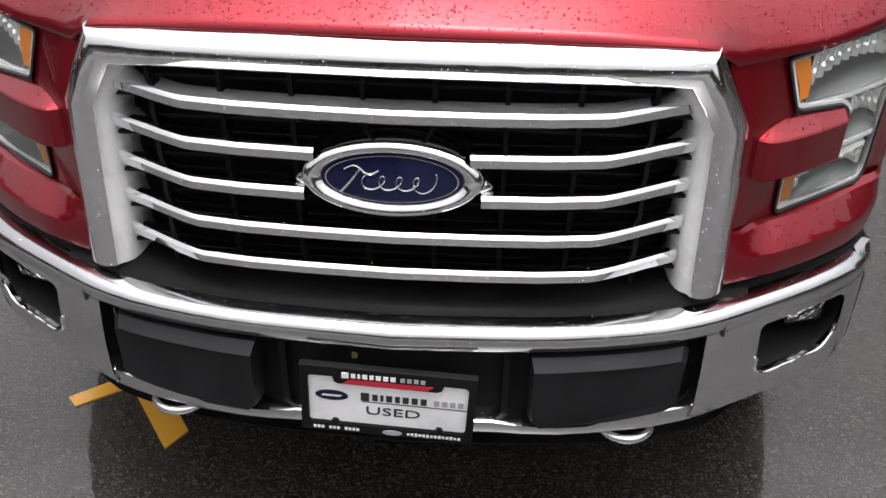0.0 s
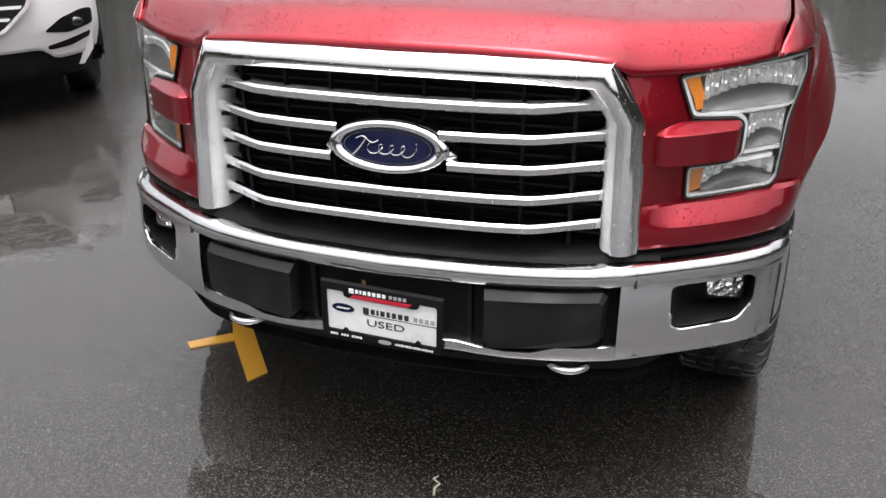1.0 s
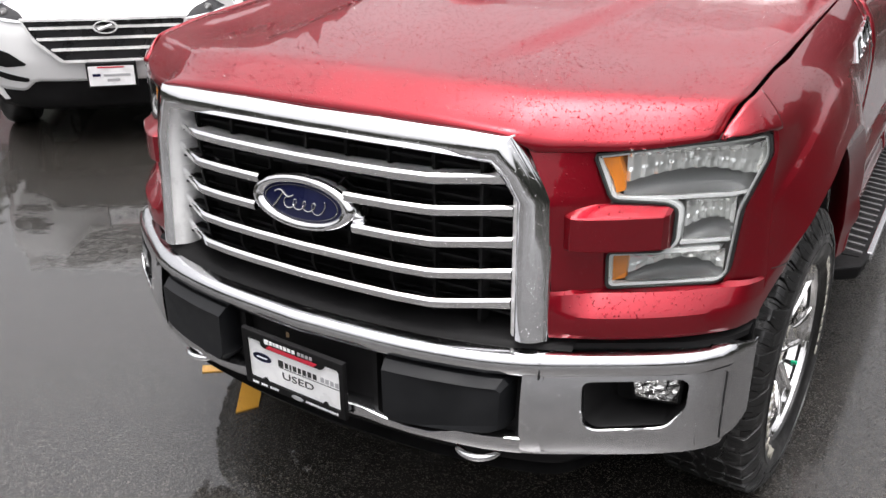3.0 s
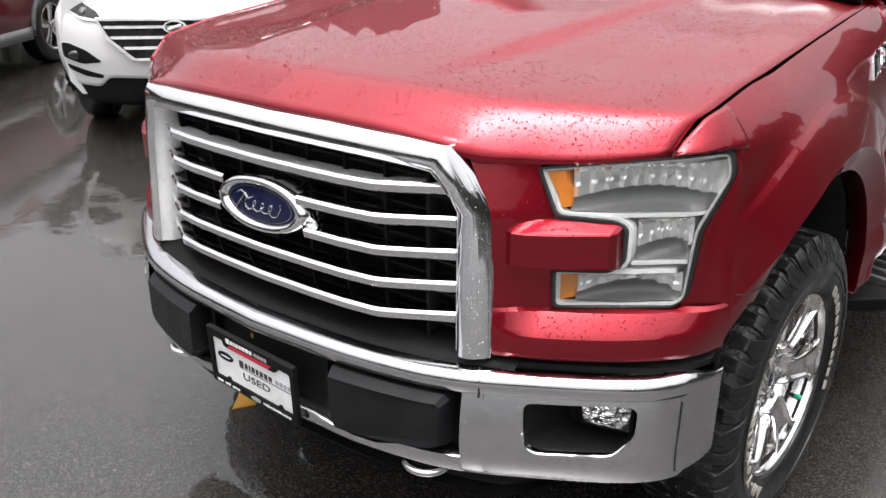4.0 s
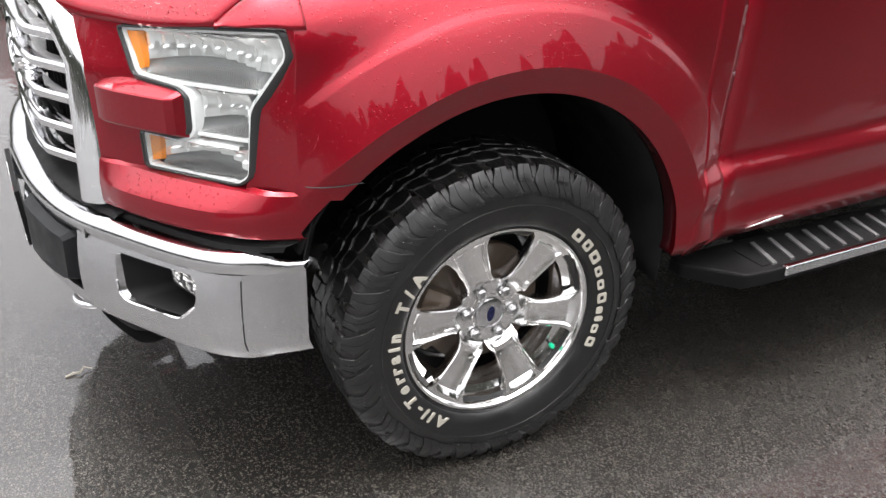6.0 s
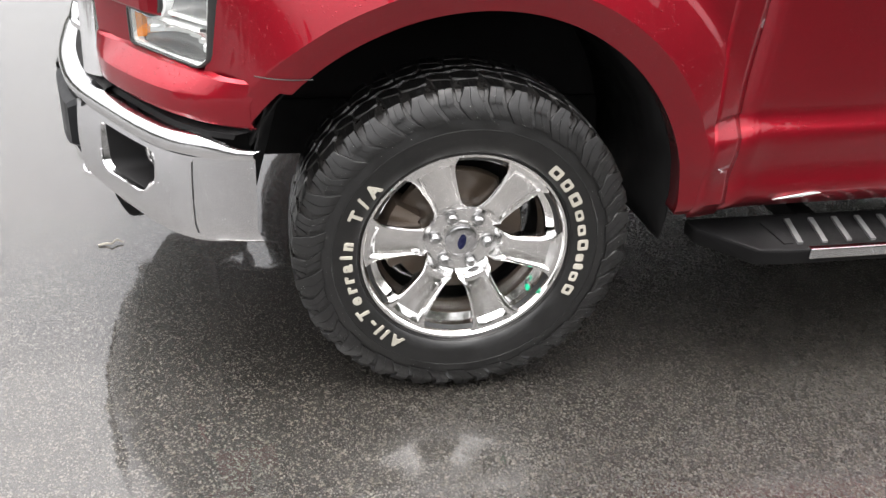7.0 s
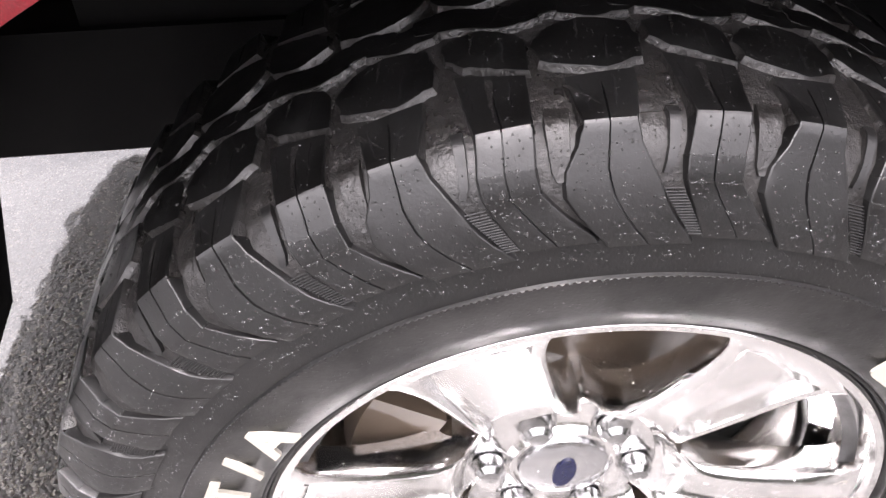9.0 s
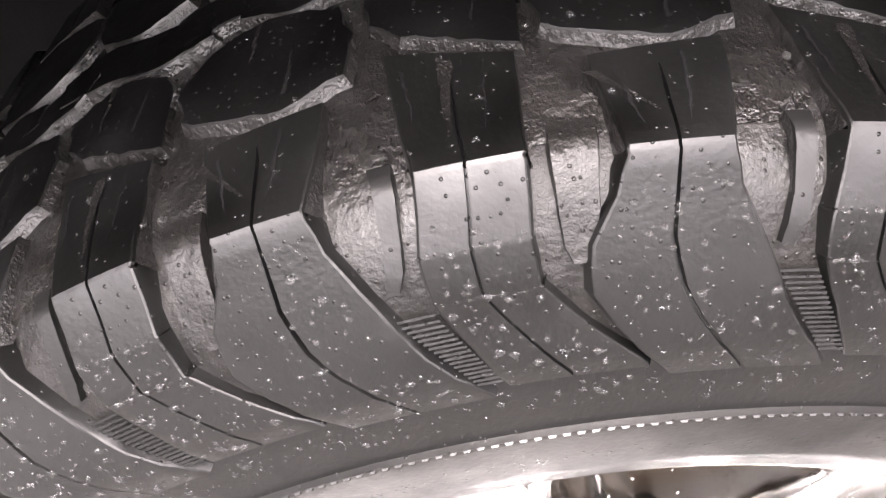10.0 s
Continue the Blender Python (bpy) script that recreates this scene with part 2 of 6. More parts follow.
def clear_glass(name, tint=(0.93, 0.95, 0.95)):
    """A thin moulded pane: clear, with a gloss that grows at a slant."""
    m = bpy.data.materials.new(name)
    m.use_nodes = True
    n, l = m.node_tree.nodes, m.node_tree.links
    n.remove(n["Principled BSDF"])
    see, gloss, mix, fr = n.new("ShaderNodeBsdfTransparent"), n.new("ShaderNodeBsdfGlossy"), n.new("ShaderNodeMixShader"), n.new("ShaderNodeLayerWeight")
    see.inputs[0].default_value = (*tint, 1)
    gloss.inputs["Roughness"].default_value = 0.02
    fr.inputs[0].default_value = 0.5
    steep, share = n.new("ShaderNodeMath"), n.new("ShaderNodeMath")
    steep.operation, share.operation = "POWER", "MULTIPLY_ADD"
    steep.inputs[1].default_value = 5.0
    share.inputs[1].default_value, share.inputs[2].default_value = 0.90, 0.05
    l.new(fr.outputs["Facing"], steep.inputs[0])
    l.new(steep.outputs[0], share.inputs[0])
    l.new(share.outputs[0], mix.inputs[0])
    l.new(see.outputs[0], mix.inputs[1])
    l.new(gloss.outputs[0], mix.inputs[2])
    l.new(mix.outputs[0], n["Material Output"].inputs[0])
    return m


LENS = clear_glass("clear_lens")
DARK_GLASS = plastic("dark_tinted_glass", (0.01, 0.012, 0.013), 0.05, 50, 0.0001, 1.0)


def reflector():
    m, n, l, b = material("faceted_reflector", (0.98, 0.98, 0.96), 0.07, 0.72)
    v = coords(n, l, (1, 0.25, 1))
    w = n.new("ShaderNodeTexWave")
    w.inputs["Scale"].default_value, w.inputs["Distortion"].default_value = 11, 0.8
    l.new(v, w.inputs["Vector"])
    k = noise_tex(n, l, v, 16, 2)
    l.new(bump(n, l, w.outputs[0], 0.2, 0.004, bump(n, l, k, 0.5, 0.014)), b.inputs["Normal"])
    return m


REFLECTOR = reflector()


def cut_lens():
    m, n, l, b = material("cut_fog_lens", (0.80, 0.80, 0.78), 0.08, 0.9)
    v = coords(n, l, (1, 0.3, 1))
    w = n.new("ShaderNodeTexVoronoi")
    w.inputs["Scale"].default_value = 55
    l.new(v, w.inputs["Vector"])
    k = noise_tex(n, l, v, 30, 2)
    l.new(bump(n, l, w.outputs[0], 0.7, 0.012, bump(n, l, k, 0.8, 0.03)), b.inputs["Normal"])
    return m


FOG_LENS = cut_lens()


# lamp housing silver; on chrome parts its pale colour stands in for reflected sky
SKYLIT_SILVER = plastic("lamp_silver_and_skylit_chrome", (0.74, 0.74, 0.73), 0.3, 60, 0.002)


def ribbed_bowl():
    m, n, l, b = material("ribbed_grey_bowl", (0.33, 0.33, 0.326), 0.22, 0.7)
    w = n.new("ShaderNodeTexWave")
    w.inputs["Scale"].default_value, w.inputs["Distortion"].default_value = 95, 0.4
    w.bands_direction = "DIAGONAL"
    l.new(coords(n, l), w.inputs["Vector"])
    l.new(bump(n, l, w.outputs[0], 0.9, 0.0025), b.inputs["Normal"])
    return m


BOWL = ribbed_bowl()


def rain_water():
    m, n, l, b = material("rain_drop_water", (1, 1, 1), 0.02)
    b.inputs["Transmission Weight"].default_value, b.inputs["IOR"].default_value = 1.0, 1.33
    return m


RAIN = rain_water()
# drops on the tyre: a trace of white stands in for their bright glints
SPRAY = rain_water()
SPRAY.name = "glint_whitened_water"
SPRAY.node_tree.nodes["Principled BSDF"].inputs["Transmission Weight"].default_value = 0.98


# ---- building helpers ----
def part(name, bm, mat, parent=None, label="", smooth=40, thick=0.0, bevel=0.0):
    """Links a bmesh as one mesh object under a thing or a part."""
    bmesh.ops.recalc_face_normals(bm, faces=bm.faces)
    me = bpy.data.meshes.new(name)
    bm.to_mesh(me)
    bm.free()
    me.materials.append(mat)
    if smooth:
        me.shade_smooth()
        me.set_sharp_from_angle(angle=radians(smooth))
    ob = new(name, me)
    ob.parent = parent
    if thick:
        s = ob.modifiers.new("thickness", "SOLIDIFY")
        s.thickness, s.offset = thick, -1
    if bevel:
        b = ob.modifiers.new("edges", "BEVEL")
        b.width, b.segments, b.limit_method, b.angle_limit = bevel, 2, "ANGLE", radians(35)
    if label:
        ob["label"] = label
    return ob


def thing(name, m=None):
    ob = new(name)
    ob.empty_display_size = 0.1
    if m:
        ob.matrix_world = m
    return ob


def curve(*pts):
    """A smooth function through (x, y) points."""
    xs, ys = np.array([p[0] for p in pts], float), np.array([p[1] for p in pts], float)
    d = np.diff(ys) / np.diff(xs)
    s = np.concatenate(([d[0]], [0 if a * b <= 0 else 2 * a * b / (a + b) for a, b in zip(d[:-1], d[1:])], [d[-1]]))

    def f(x):
        x = min(max(x, xs[0]), xs[-1])
        i = min(max(int(np.searchsorted(xs, x)) - 1, 0), len(xs) - 2)
        h = xs[i + 1] - xs[i]
        t = (x - xs[i]) / h
        return float((2 * t**3 - 3 * t**2 + 1) * ys[i] + (t**3 - 2 * t**2 + t) * h * s[i] + (3 * t**2 - 2 * t**3) * ys[i + 1] + (t**3 - t**2) * h * s[i + 1])
    return f


def sheet(bm, rows, closed=False, mirror=1):
    """Quads between rows of points."""
    vs = [[bm.verts.new((p[0] * mirror, p[1], p[2])) for p in r] for r in rows]
    for a, b in zip(vs, vs[1:]):
        n = len(a)
        for i in range(n if closed else n - 1):
            j = (i + 1) % n
            bm.faces.new((a[i], a[j], b[j], b[i]))
    return vs


def box(bm, x0, x1, y0, y1, z0, z1):
    v = [bm.verts.new((x, y, z)) for x in (x0, x1) for y in (y0, y1) for z in (z0, z1)]
    for f in ((0, 1, 3, 2), (4, 6, 7, 5), (0, 4, 5, 1), (2, 3, 7, 6), (0, 2, 6, 4), (1, 5, 7, 3)):
        bm.faces.new([v[i] for i in f])
    return v


def prism(bm, loop_a, loop_b, caps=True):
    """Joins two loops of as many points into a closed body."""
    a, b = [bm.verts.new(p) for p in loop_a], [bm.verts.new(p) for p in loop_b]
    n = len(a)
    for i in range(n):
        bm.faces.new((a[i], a[(i + 1) % n], b[(i + 1) % n], b[i]))
    if caps:
        bm.faces.new(a[::-1])
        bm.faces.new(b)


def resample(loop, count):
    """A closed loop of 2D or 3D points at even steps."""
    p = np.array(list(loop) + [loop[0]], float)
    d = np.concatenate(([0], np.cumsum(np.linalg.norm(np.diff(p, axis=0), axis=1))))
    at = np.linspace(0, d[-1], count, endpoint=False)
    return np.stack([np.interp(at, d, p[:, k]) for k in range(p.shape[1])], axis=1)


def rounded(loop, radius, steps=4):
    """A closed 2D polygon with its corners rounded."""
    out, n = [], len(loop)
    for i in range(n):
        a, b, c = (np.array(loop[(i + k) % n], float) for k in (-1, 0, 1))
        u, v = a - b, c - b
        r = min(radius, 0.45 * np.linalg.norm(u), 0.45 * np.linalg.norm(v))
        p, q = b + u / np.linalg.norm(u) * r, b + v / np.linalg.norm(v) * r
        for k in range(steps + 1):
            t = k / steps
            out.append(tuple((1 - t) ** 2 * p + 2 * t * (1 - t) * b + t**2 * q))
    return out


def tube(bm, path, radius, sides=10, closed=False):
    path = [Vector(p) for p in path]
    rings, n = [], len(path)
    for i, p in enumerate(path):
        a = path[(i - 1) % n] if closed or i else p
        b = path[(i + 1) % n] if closed or i < n - 1 else p
        d = (b - a).normalized()
        side = d.cross(Vector((0, 0, 1)))
        side = side.normalized() if side.length > 1e-4 else Vector((1, 0, 0))
        up = side.cross(d)
        r = radius[i] if isinstance(radius, (list, tuple)) else radius
        rings.append([p + (side * math.cos(t) + up * math.sin(t)) * r for t in (2 * math.pi * k / sides for k in range(sides))])
    if closed:
        rings.append(rings[0])
    vs = sheet(bm, rings, True)
    if closed:
        bmesh.ops.remove_doubles(bm, verts=bm.verts, dist=1e-6)
    else:
        bm.faces.new(vs[0][::-1])
        bm.faces.new(vs[-1])


def lathe(bm, profile, steps, m=None):
    """Turns (radius, x) points round the x axis."""
    rows = []
    for k in range(steps):
        t = 2 * math.pi * k / steps
        rows.append([Vector((x, r * math.cos(t), r * math.sin(t))) for r, x in profile])
    vs = [[bm.verts.new(m @ p if m else p) for p in r] for r in rows]
    for k in range(steps):
        a, b = vs[k], vs[(k + 1) % steps]
        for i in range(len(a) - 1):
            bm.faces.new((a[i], a[i + 1], b[i + 1], b[i]))
    return vs


def mirrored(build):
    """Runs build(side, sign) for the right and the left side."""
    return [build("right", 1), build("left", -1)]


# ---- the ground ----
bm = bmesh.new()
box(bm, -90, 90, -90, 90, -0.4, 0.0)
tagged(part("ground", bm, ASPHALT, smooth=0), "dark wet asphalt car park with a film of rain water", "ground", kind="structure")

# ---- the pickup: shape curves (x to its left flank, y back, z up) ----
truck = tagged(thing("pickup_truck"), "red metallic pickup truck with chrome grille, wet with rain", "pickup truck")

nose_y = curve((0, 0.064), (0.30, 0.078), (0.46, 0.092), (0.505, 0.100), (0.535, 0.125), (0.60, 0.175), (0.70, 0.235), (0.80, 0.305), (0.846, 0.345))
nose_z = curve((0, 1.195), (0.30, 1.192), (0.46, 1.188), (0.505, 1.180), (0.535, 1.150), (0.60, 1.146), (0.70, 1.150), (0.846, 1.168))
face_nose_y = curve((0, 0.064), (0.30, 0.080), (0.46, 0.106), (0.58, 0.162), (0.70, 0.235), (0.80, 0.305), (0.846, 0.345))
face_nose_z = curve((0, 1.195), (0.30, 1.189), (0.46, 1.174), (0.58, 1.154), (0.66, 1.149), (0.846, 1.168))
crown_z = curve((0, 1.270), (0.29, 1.264), (0.535, 1.248), (0.70, 1.241), (0.846, 1.236))
crown_dy = curve((0, 0.13), (0.29, 0.128), (0.6, 0.122), (0.846, 0.085))
rear_z = curve((0, 1.405), (0.3, 1.403), (0.6, 1.39), (0.88, 1.352))
gap_x = curve((0.345, 0.846), (0.37, 0.863), (0.60, 0.874), (1.24, 0.884), (1.50, 0.884))
gap_z = curve((0.345, 1.238), (0.37, 1.240), (0.60, 1.268), (0.90, 1.303), (1.24, 1.340), (1.50, 1.358))
side_s = curve((-0.6, 0.985), (0, 0.985), (0.5, 0.985), (0.70, 0.980), (0.84, 0.960), (0.93, 0.926), (1.0, 0.890))
taper = curve((0.30, 0.115), (0.36, 0.088), (0.42, 0.060), (0.47, 0.044), (0.56, 0.022), (0.75, 0.0), (3.0, 0.0))
FLARE = ((0.50, 0.014), (0.525, 0.020), (0.586, 0.050), (0.65, 0.030), (0.695, 0.014), (0.712, 0.004), (0.735, -0.001), (0.77, -0.002), (0.80, 0.0), (2.0, 0.0))


def flare(r):
    return float(np.interp(r, [p[0] for p in FLARE], [p[1] for p in FLARE]))


ARCH = (0.975, 0.487)


def side_x(y, z):
    """The flank's reach outward at a place on it."""
    s = (z - 0.75) / (gap_z(y) - 0.75)
    r = math.hypot((y - ARCH[0]) * (0.94 if y < ARCH[0] else 1.0), z - ARCH[1])
    low = 0.0
    if y > 1.44:
        line = 0.752 + 0.036 * (y - 1.45)
        low = door_low(z - line) * smoothstep(1.44, 1.62, y)
    return side_s(s) - taper(y) * (1 - 0.58 * smoothstep(0.6, 1.0, s)) + flare(r) * min(1.0, max(0.0, (z - 0.40) / 0.25)) * (0.25 + 0.75 * smoothstep(0.42, 0.60, y)) + low


door_low = curve((-0.30, -0.030), (-0.245, -0.012), (-0.225, 0.006), (-0.15, -0.008), (-0.085, 0.004), (-0.055, 0.006), (-0.01, -0.020), (0.0, -0.024), (0.004, -0.014), (0.2, -0.006), (0.4, 0.0))


def smoothstep(a, b, t):
    t = min(1.0, max(0.0, (t - a) / (b - a)))
    return t * t * (3 - 2 * t)


def hood_point(u, v):
    """u from the middle (0) to the edge (1), v from the nose (0) to the cowl (1)."""
    x0 = 0.846 * u
    if v < 0.12:
        t = v / 0.12
        x = x0 + (0.863 - 0.846) * u * t
        # the edge follows the cut corner of the grille; the face above it runs on smoothly
        keep = max(0.0, 1 - t / 0.4) ** 2
        y = face_nose_y(x0) + crown_dy(x0) * t + (nose_y(x0) - face_nose_y(x0)) * keep
        z = face_nose_z(x0) + (crown_z(x0) - face_nose_z(x0)) * (1 - (1 - t) ** 1.25) + (nose_z(x0) - face_nose_z(x0)) * keep
        return x, y, z
    t = (v - 0.12) / 0.88
    y0 = face_nose_y(x0) + crown_dy(x0)
    y = y0 + (1.50 - y0) * t
    x = u * (gap_x(max(0.37, y)) if t > 0.02 else 0.863)
    x = u * (0.863 + (gap_x(max(0.37, y)) - 0.863))
    z = crown_z(x0) + (rear_z(min(0.88, x)) - crown_z(x0)) * (t + 0.35 * t * (1 - t))
    edge = 0.285 + 0.14 * (y - 0.13)
    z -= 0.016 * smoothstep(edge - 0.012, edge + 0.035, abs(x)) * smoothstep(0.0, 0.30, t)
    z += 0.010 * smoothstep(0.52, 0.70, abs(x)) * smoothstep(0.05, 0.4, t) * (1 - smoothstep(0.74, 0.86, abs(x)))
    z += (0.0165 + 0.0055 * t) * smoothstep(0.66, 0.86, abs(x)) * smoothstep(0.0, 0.22, t)
    return x, y, z


def hood_soft(u, v):
    """The hood with its front edge rolled over a radius of some centimetres."""
    k = min(1.0, v / 0.05) * (1 - smoothstep(0.16, 0.24, v))
    pts = [hood_point(u, max(0.0, v + k * (0.026 * j if j < 0 else 0.014 * j))) for j in (-1, -0.66, -0.33, 0, 0.33, 0.66, 1)]
    return tuple(sum(p[i] for p in pts) / 7 for i in range(3))


bm = bmesh.new()
us = [k / 36 for k in range(-36, 37)]
vs_ = [0, 0.02, 0.045, 0.07, 0.09, 0.105, 0.12, 0.128, 0.135, 0.142, 0.15, 0.165, 0.18] + [0.18 + 0.82 * k / 26 for k in range(1, 27)]
sheet(bm, [[(math.copysign(hood_soft(abs(u), v)[0], u), *hood_soft(abs(u), v)[1:]) for u in us] for v in vs_])
part("hood", bm, PAINT, truck, "red hood with raised centre, beaded with rain", smooth=30, thick=0.006)


def bead(bm, rnd, p, up, size):
    """One flattened rain drop on a surface."""
    m = Matrix.Translation(p) @ up.to_track_quat("Z", "Y").to_matrix().to_4x4() @ Matrix.Rotation(rnd.uniform(0, 6), 4, "Z") @ Matrix.Diagonal((size * rnd.uniform(0.9, 1.5), size, size * 0.6, 1))
    ring0 = [bm.verts.new(m @ Vector((math.cos(u), math.sin(u), -0.15))) for u in (k2 * math.pi / 4 for k2 in range(8))]
    ring1 = [bm.verts.new(m @ Vector((0.75 * math.cos(u), 0.75 * math.sin(u), 0.62))) for u in (k2 * math.pi / 4 for k2 in range(8))]
    tip = bm.verts.new(m @ Vector((0, 0, 1)))
    for j in range(8):
        bm.faces.new((ring0[j], ring0[(j + 1) % 8], ring1[(j + 1) % 8], ring1[j]))
        bm.faces.new((ring1[j], ring1[(j + 1) % 8], tip))


rnd_hood = random.Random(21)
bm = bmesh.new()
placed = 0
while placed < 8000:
    u, v = rnd_hood.uniform(-0.99, 0.99), 0.03 + 0.80 * rnd_hood.random() ** 1.3
    if noise.noise(Vector((u * 3.0, v * 4.0, 7.0))) + 0.5 * noise.noise(Vector((u * 11, v * 13, 2.0))) < rnd_hood.uniform(-0.45, 0.35):
        continue

    def spot(du, dv):
        x, y, z = hood_soft(abs(u + du), v + dv)
        return Vector((math.copysign(x, u + du), y, z))
    p = spot(0, 0)
    up = (spot(0.01, 0) - p).cross(spot(0, 0.01) - p).normalized()
    bead(bm, rnd_hood, p, up if up.z > 0 else -up, 0.0007 + 0.0024 * rnd_hood.random() ** 2.6)
    placed += 1
tagged(part("rain_bead_film", bm, RAIN, truck, "clear rain drops standing on the hood", smooth=60), kind="stuff")

LIP = [hood_soft(1.0, v) for v in np.concatenate((np.linspace(0, 0.3, 61), np.linspace(0.32, 1, 40)))]


def lip_at(y):
    """The hood's side edge: how far out and how high it runs."""
    ys = [p[1] for p in LIP]
    return float(np.interp(y, ys, [p[0] for p in LIP])), float(np.interp(y, ys, [p[2] for p in LIP]))


def fender(name, sign):
    """Front fender: a patch that runs from the wheel arch out to its edges."""
    edge = [(0.462, 0.500), (0.462, 0.737), (0.470, 0.86), (0.474, 1.00), (0.478, 1.10), (0.478, 1.15), (0.478, 1.20), (0.478, lip_at(0.478)[1] - 0.002)]
    edge += [(y, lip_at(y)[1]) for y in np.linspace(0.479, 1.535, 26)] + [(1.535, z) for z in np.linspace(1.30, 0.50, 20)]
    p = np.array(edge)
    ang = np.unwrap(np.arctan2(p[:, 1] - ARCH[1], p[:, 0] - ARCH[0]))
    rad = np.hypot(p[:, 1] - ARCH[1], p[:, 0] - ARCH[0])
    a0, a1 = math.atan2(0.737 - ARCH[1], 0.462 - ARCH[0]), ang[-1]
    rows = []
    n = 110
    for k in range(n + 1):
        a = a0 + (a1 - a0) * k / n
        order = np.argsort(ang)
        ro = float(np.interp(a, ang[order], rad[order]))
        front = math.cos(a) < 0
        ri = 0.522 * (1 + (0.055 * math.cos(a) ** 2 if front else 0.0))
        ri = min(ri, ro - 0.004)
        row = []
        y, z = ARCH[0] + ri * math.cos(a), ARCH[1] + ri * math.sin(a)
        row.append((side_x(y, z) - 0.05, y, z + 0.004))
        grow = 1 / math.hypot(0.94 * math.cos(a), math.sin(a)) if front else 1.0
        steps = [ri, ri + 0.004, 0.56, 0.575, 0.583, 0.586, 0.589, 0.60, 0.63, 0.66, 0.685, 0.692, 0.695, 0.698, 0.704, 0.708, 0.712, 0.74, 0.77, 0.80, 0.83] + [0.86 + 0.03 * j for j in range(14)] + [9.0]
        for j, r in enumerate(steps):
            r = max(ri + 0.0002 * j, min(r * grow if r > 0.54 else r, ro - 0.0002 * (len(steps) - 1 - j)))
            y, z = ARCH[0] + r * math.cos(a), ARCH[1] + r * math.sin(a)
            row.append((side_x(y, z), y, z))
        rows.append(row)
    bm = bmesh.new()
    sheet(bm, rows, mirror=sign)
    # behind the arch, up to the door
    sheet(bm, [[(side_x(y, z), y, z) for z in np.concatenate((np.linspace(0.488, 0.70, 10), np.linspace(0.71, 0.80, 14), np.linspace(0.83, gap_z(min(1.5, y)), 14)))] for y in np.linspace(1.535, 1.620, 6)], mirror=sign)
    # forward tip over the lamp
    rows = []
    lamp_x = curve((0.338, 0.846), (0.385, 0.893), (0.440, 0.917), (0.479, 0.938))
    lamp_z = curve((0.338, 1.168), (0.440, 1.172), (0.479, 1.166))
    for y in np.linspace(0.345, 0.502, 20):
        top = np.array((lip_at(y)[0] + 0.003, y, lip_at(y)[1]))
        low = np.array((lamp_x(y) + 0.001, y, lamp_z(y) + 0.003))
        w = smoothstep(0.36, 0.479, y)
        row = []
        for t in np.linspace(0, 1, 10):
            p = top + (low - top) * t
            flank_x = side_x(y, p[2])
            p[0] = p[0] * (1 - w) + (flank_x + 0.0006) * w + 0.006 * math.sin(math.pi * t) * (1 - w)
            row.append(tuple(p))
        rows.append(row)
    sheet(bm, rows, mirror=sign)
    return part("front_fender", bm, PAINT, truck, "red fender with flared wheel arch", smooth=30, thick=0.006)


mirrored(fender)


def wheel_well(name, sign):
    bm = bmesh.new()
    rows = []
    for k in range(29):
        a = math.pi * (0.875 - 0.925 * k / 28)
        r = 0.530 * (1 + (0.055 * math.cos(a) ** 2 if math.cos(a) < 0 else 0.0))
        rows.append([(x, ARCH[0] + r * math.cos(a), ARCH[1] + r * math.sin(a)) for x in (0.945, 0.80, 0.62, 0.45)])
    sheet(bm, rows, mirror=sign)
    box(bm, *sorted((sign * 0.44, sign * 0.45)), 0.52, 1.52, 0.47, 1.04)
    return part("wheel_well_liner", bm, LATTICE, truck, "black moulded wheel well liner", thick=0.006)


mirrored(wheel_well)


# ---- nose panels and headlights ----
lamp_y = curve((0.60, 0.188), (0.635, 0.198), (0.676, 0.213), (0.78, 0.280), (0.846, 0.338), (0.893, 0.385), (0.917, 0.440), (0.940, 0.480))
LAMP = [(0.635, 1.140), (0.846, 1.166), (0.926, 1.169), (0.933, 1.118), (0.902, 1.010), (0.894, 0.865), (0.876, 0.845), (0.676, 0.843), (0.673, 0.928), (0.772, 0.930), (0.790, 0.948), (0.790, 1.020), (0.772, 1.034), (0.673, 1.042)]


def inset(loop, d):
    """A closed 2D loop moved inwards by d."""
    out, n = [], len(loop)
    area = sum(loop[i][0] * loop[(i + 1) % n][1] - loop[(i + 1) % n][0] * loop[i][1] for i in range(n))
    s = 1 if area > 0 else -1
    for i in range(n):
        a, b, c = (np.array(loop[(i + k) % n], float) for k in (-1, 0, 1))
        u, v = (b - a) / np.linalg.norm(b - a), (c - b) / np.linalg.norm(c - b)
        nu, nv = np.array([-u[1], u[0]]) * s, np.array([-v[1], v[0]]) * s
        m = nu + nv
        m = m / max(0.35, np.dot(m, m)) * 2
        out.append(tuple(b + m * d))
    return out


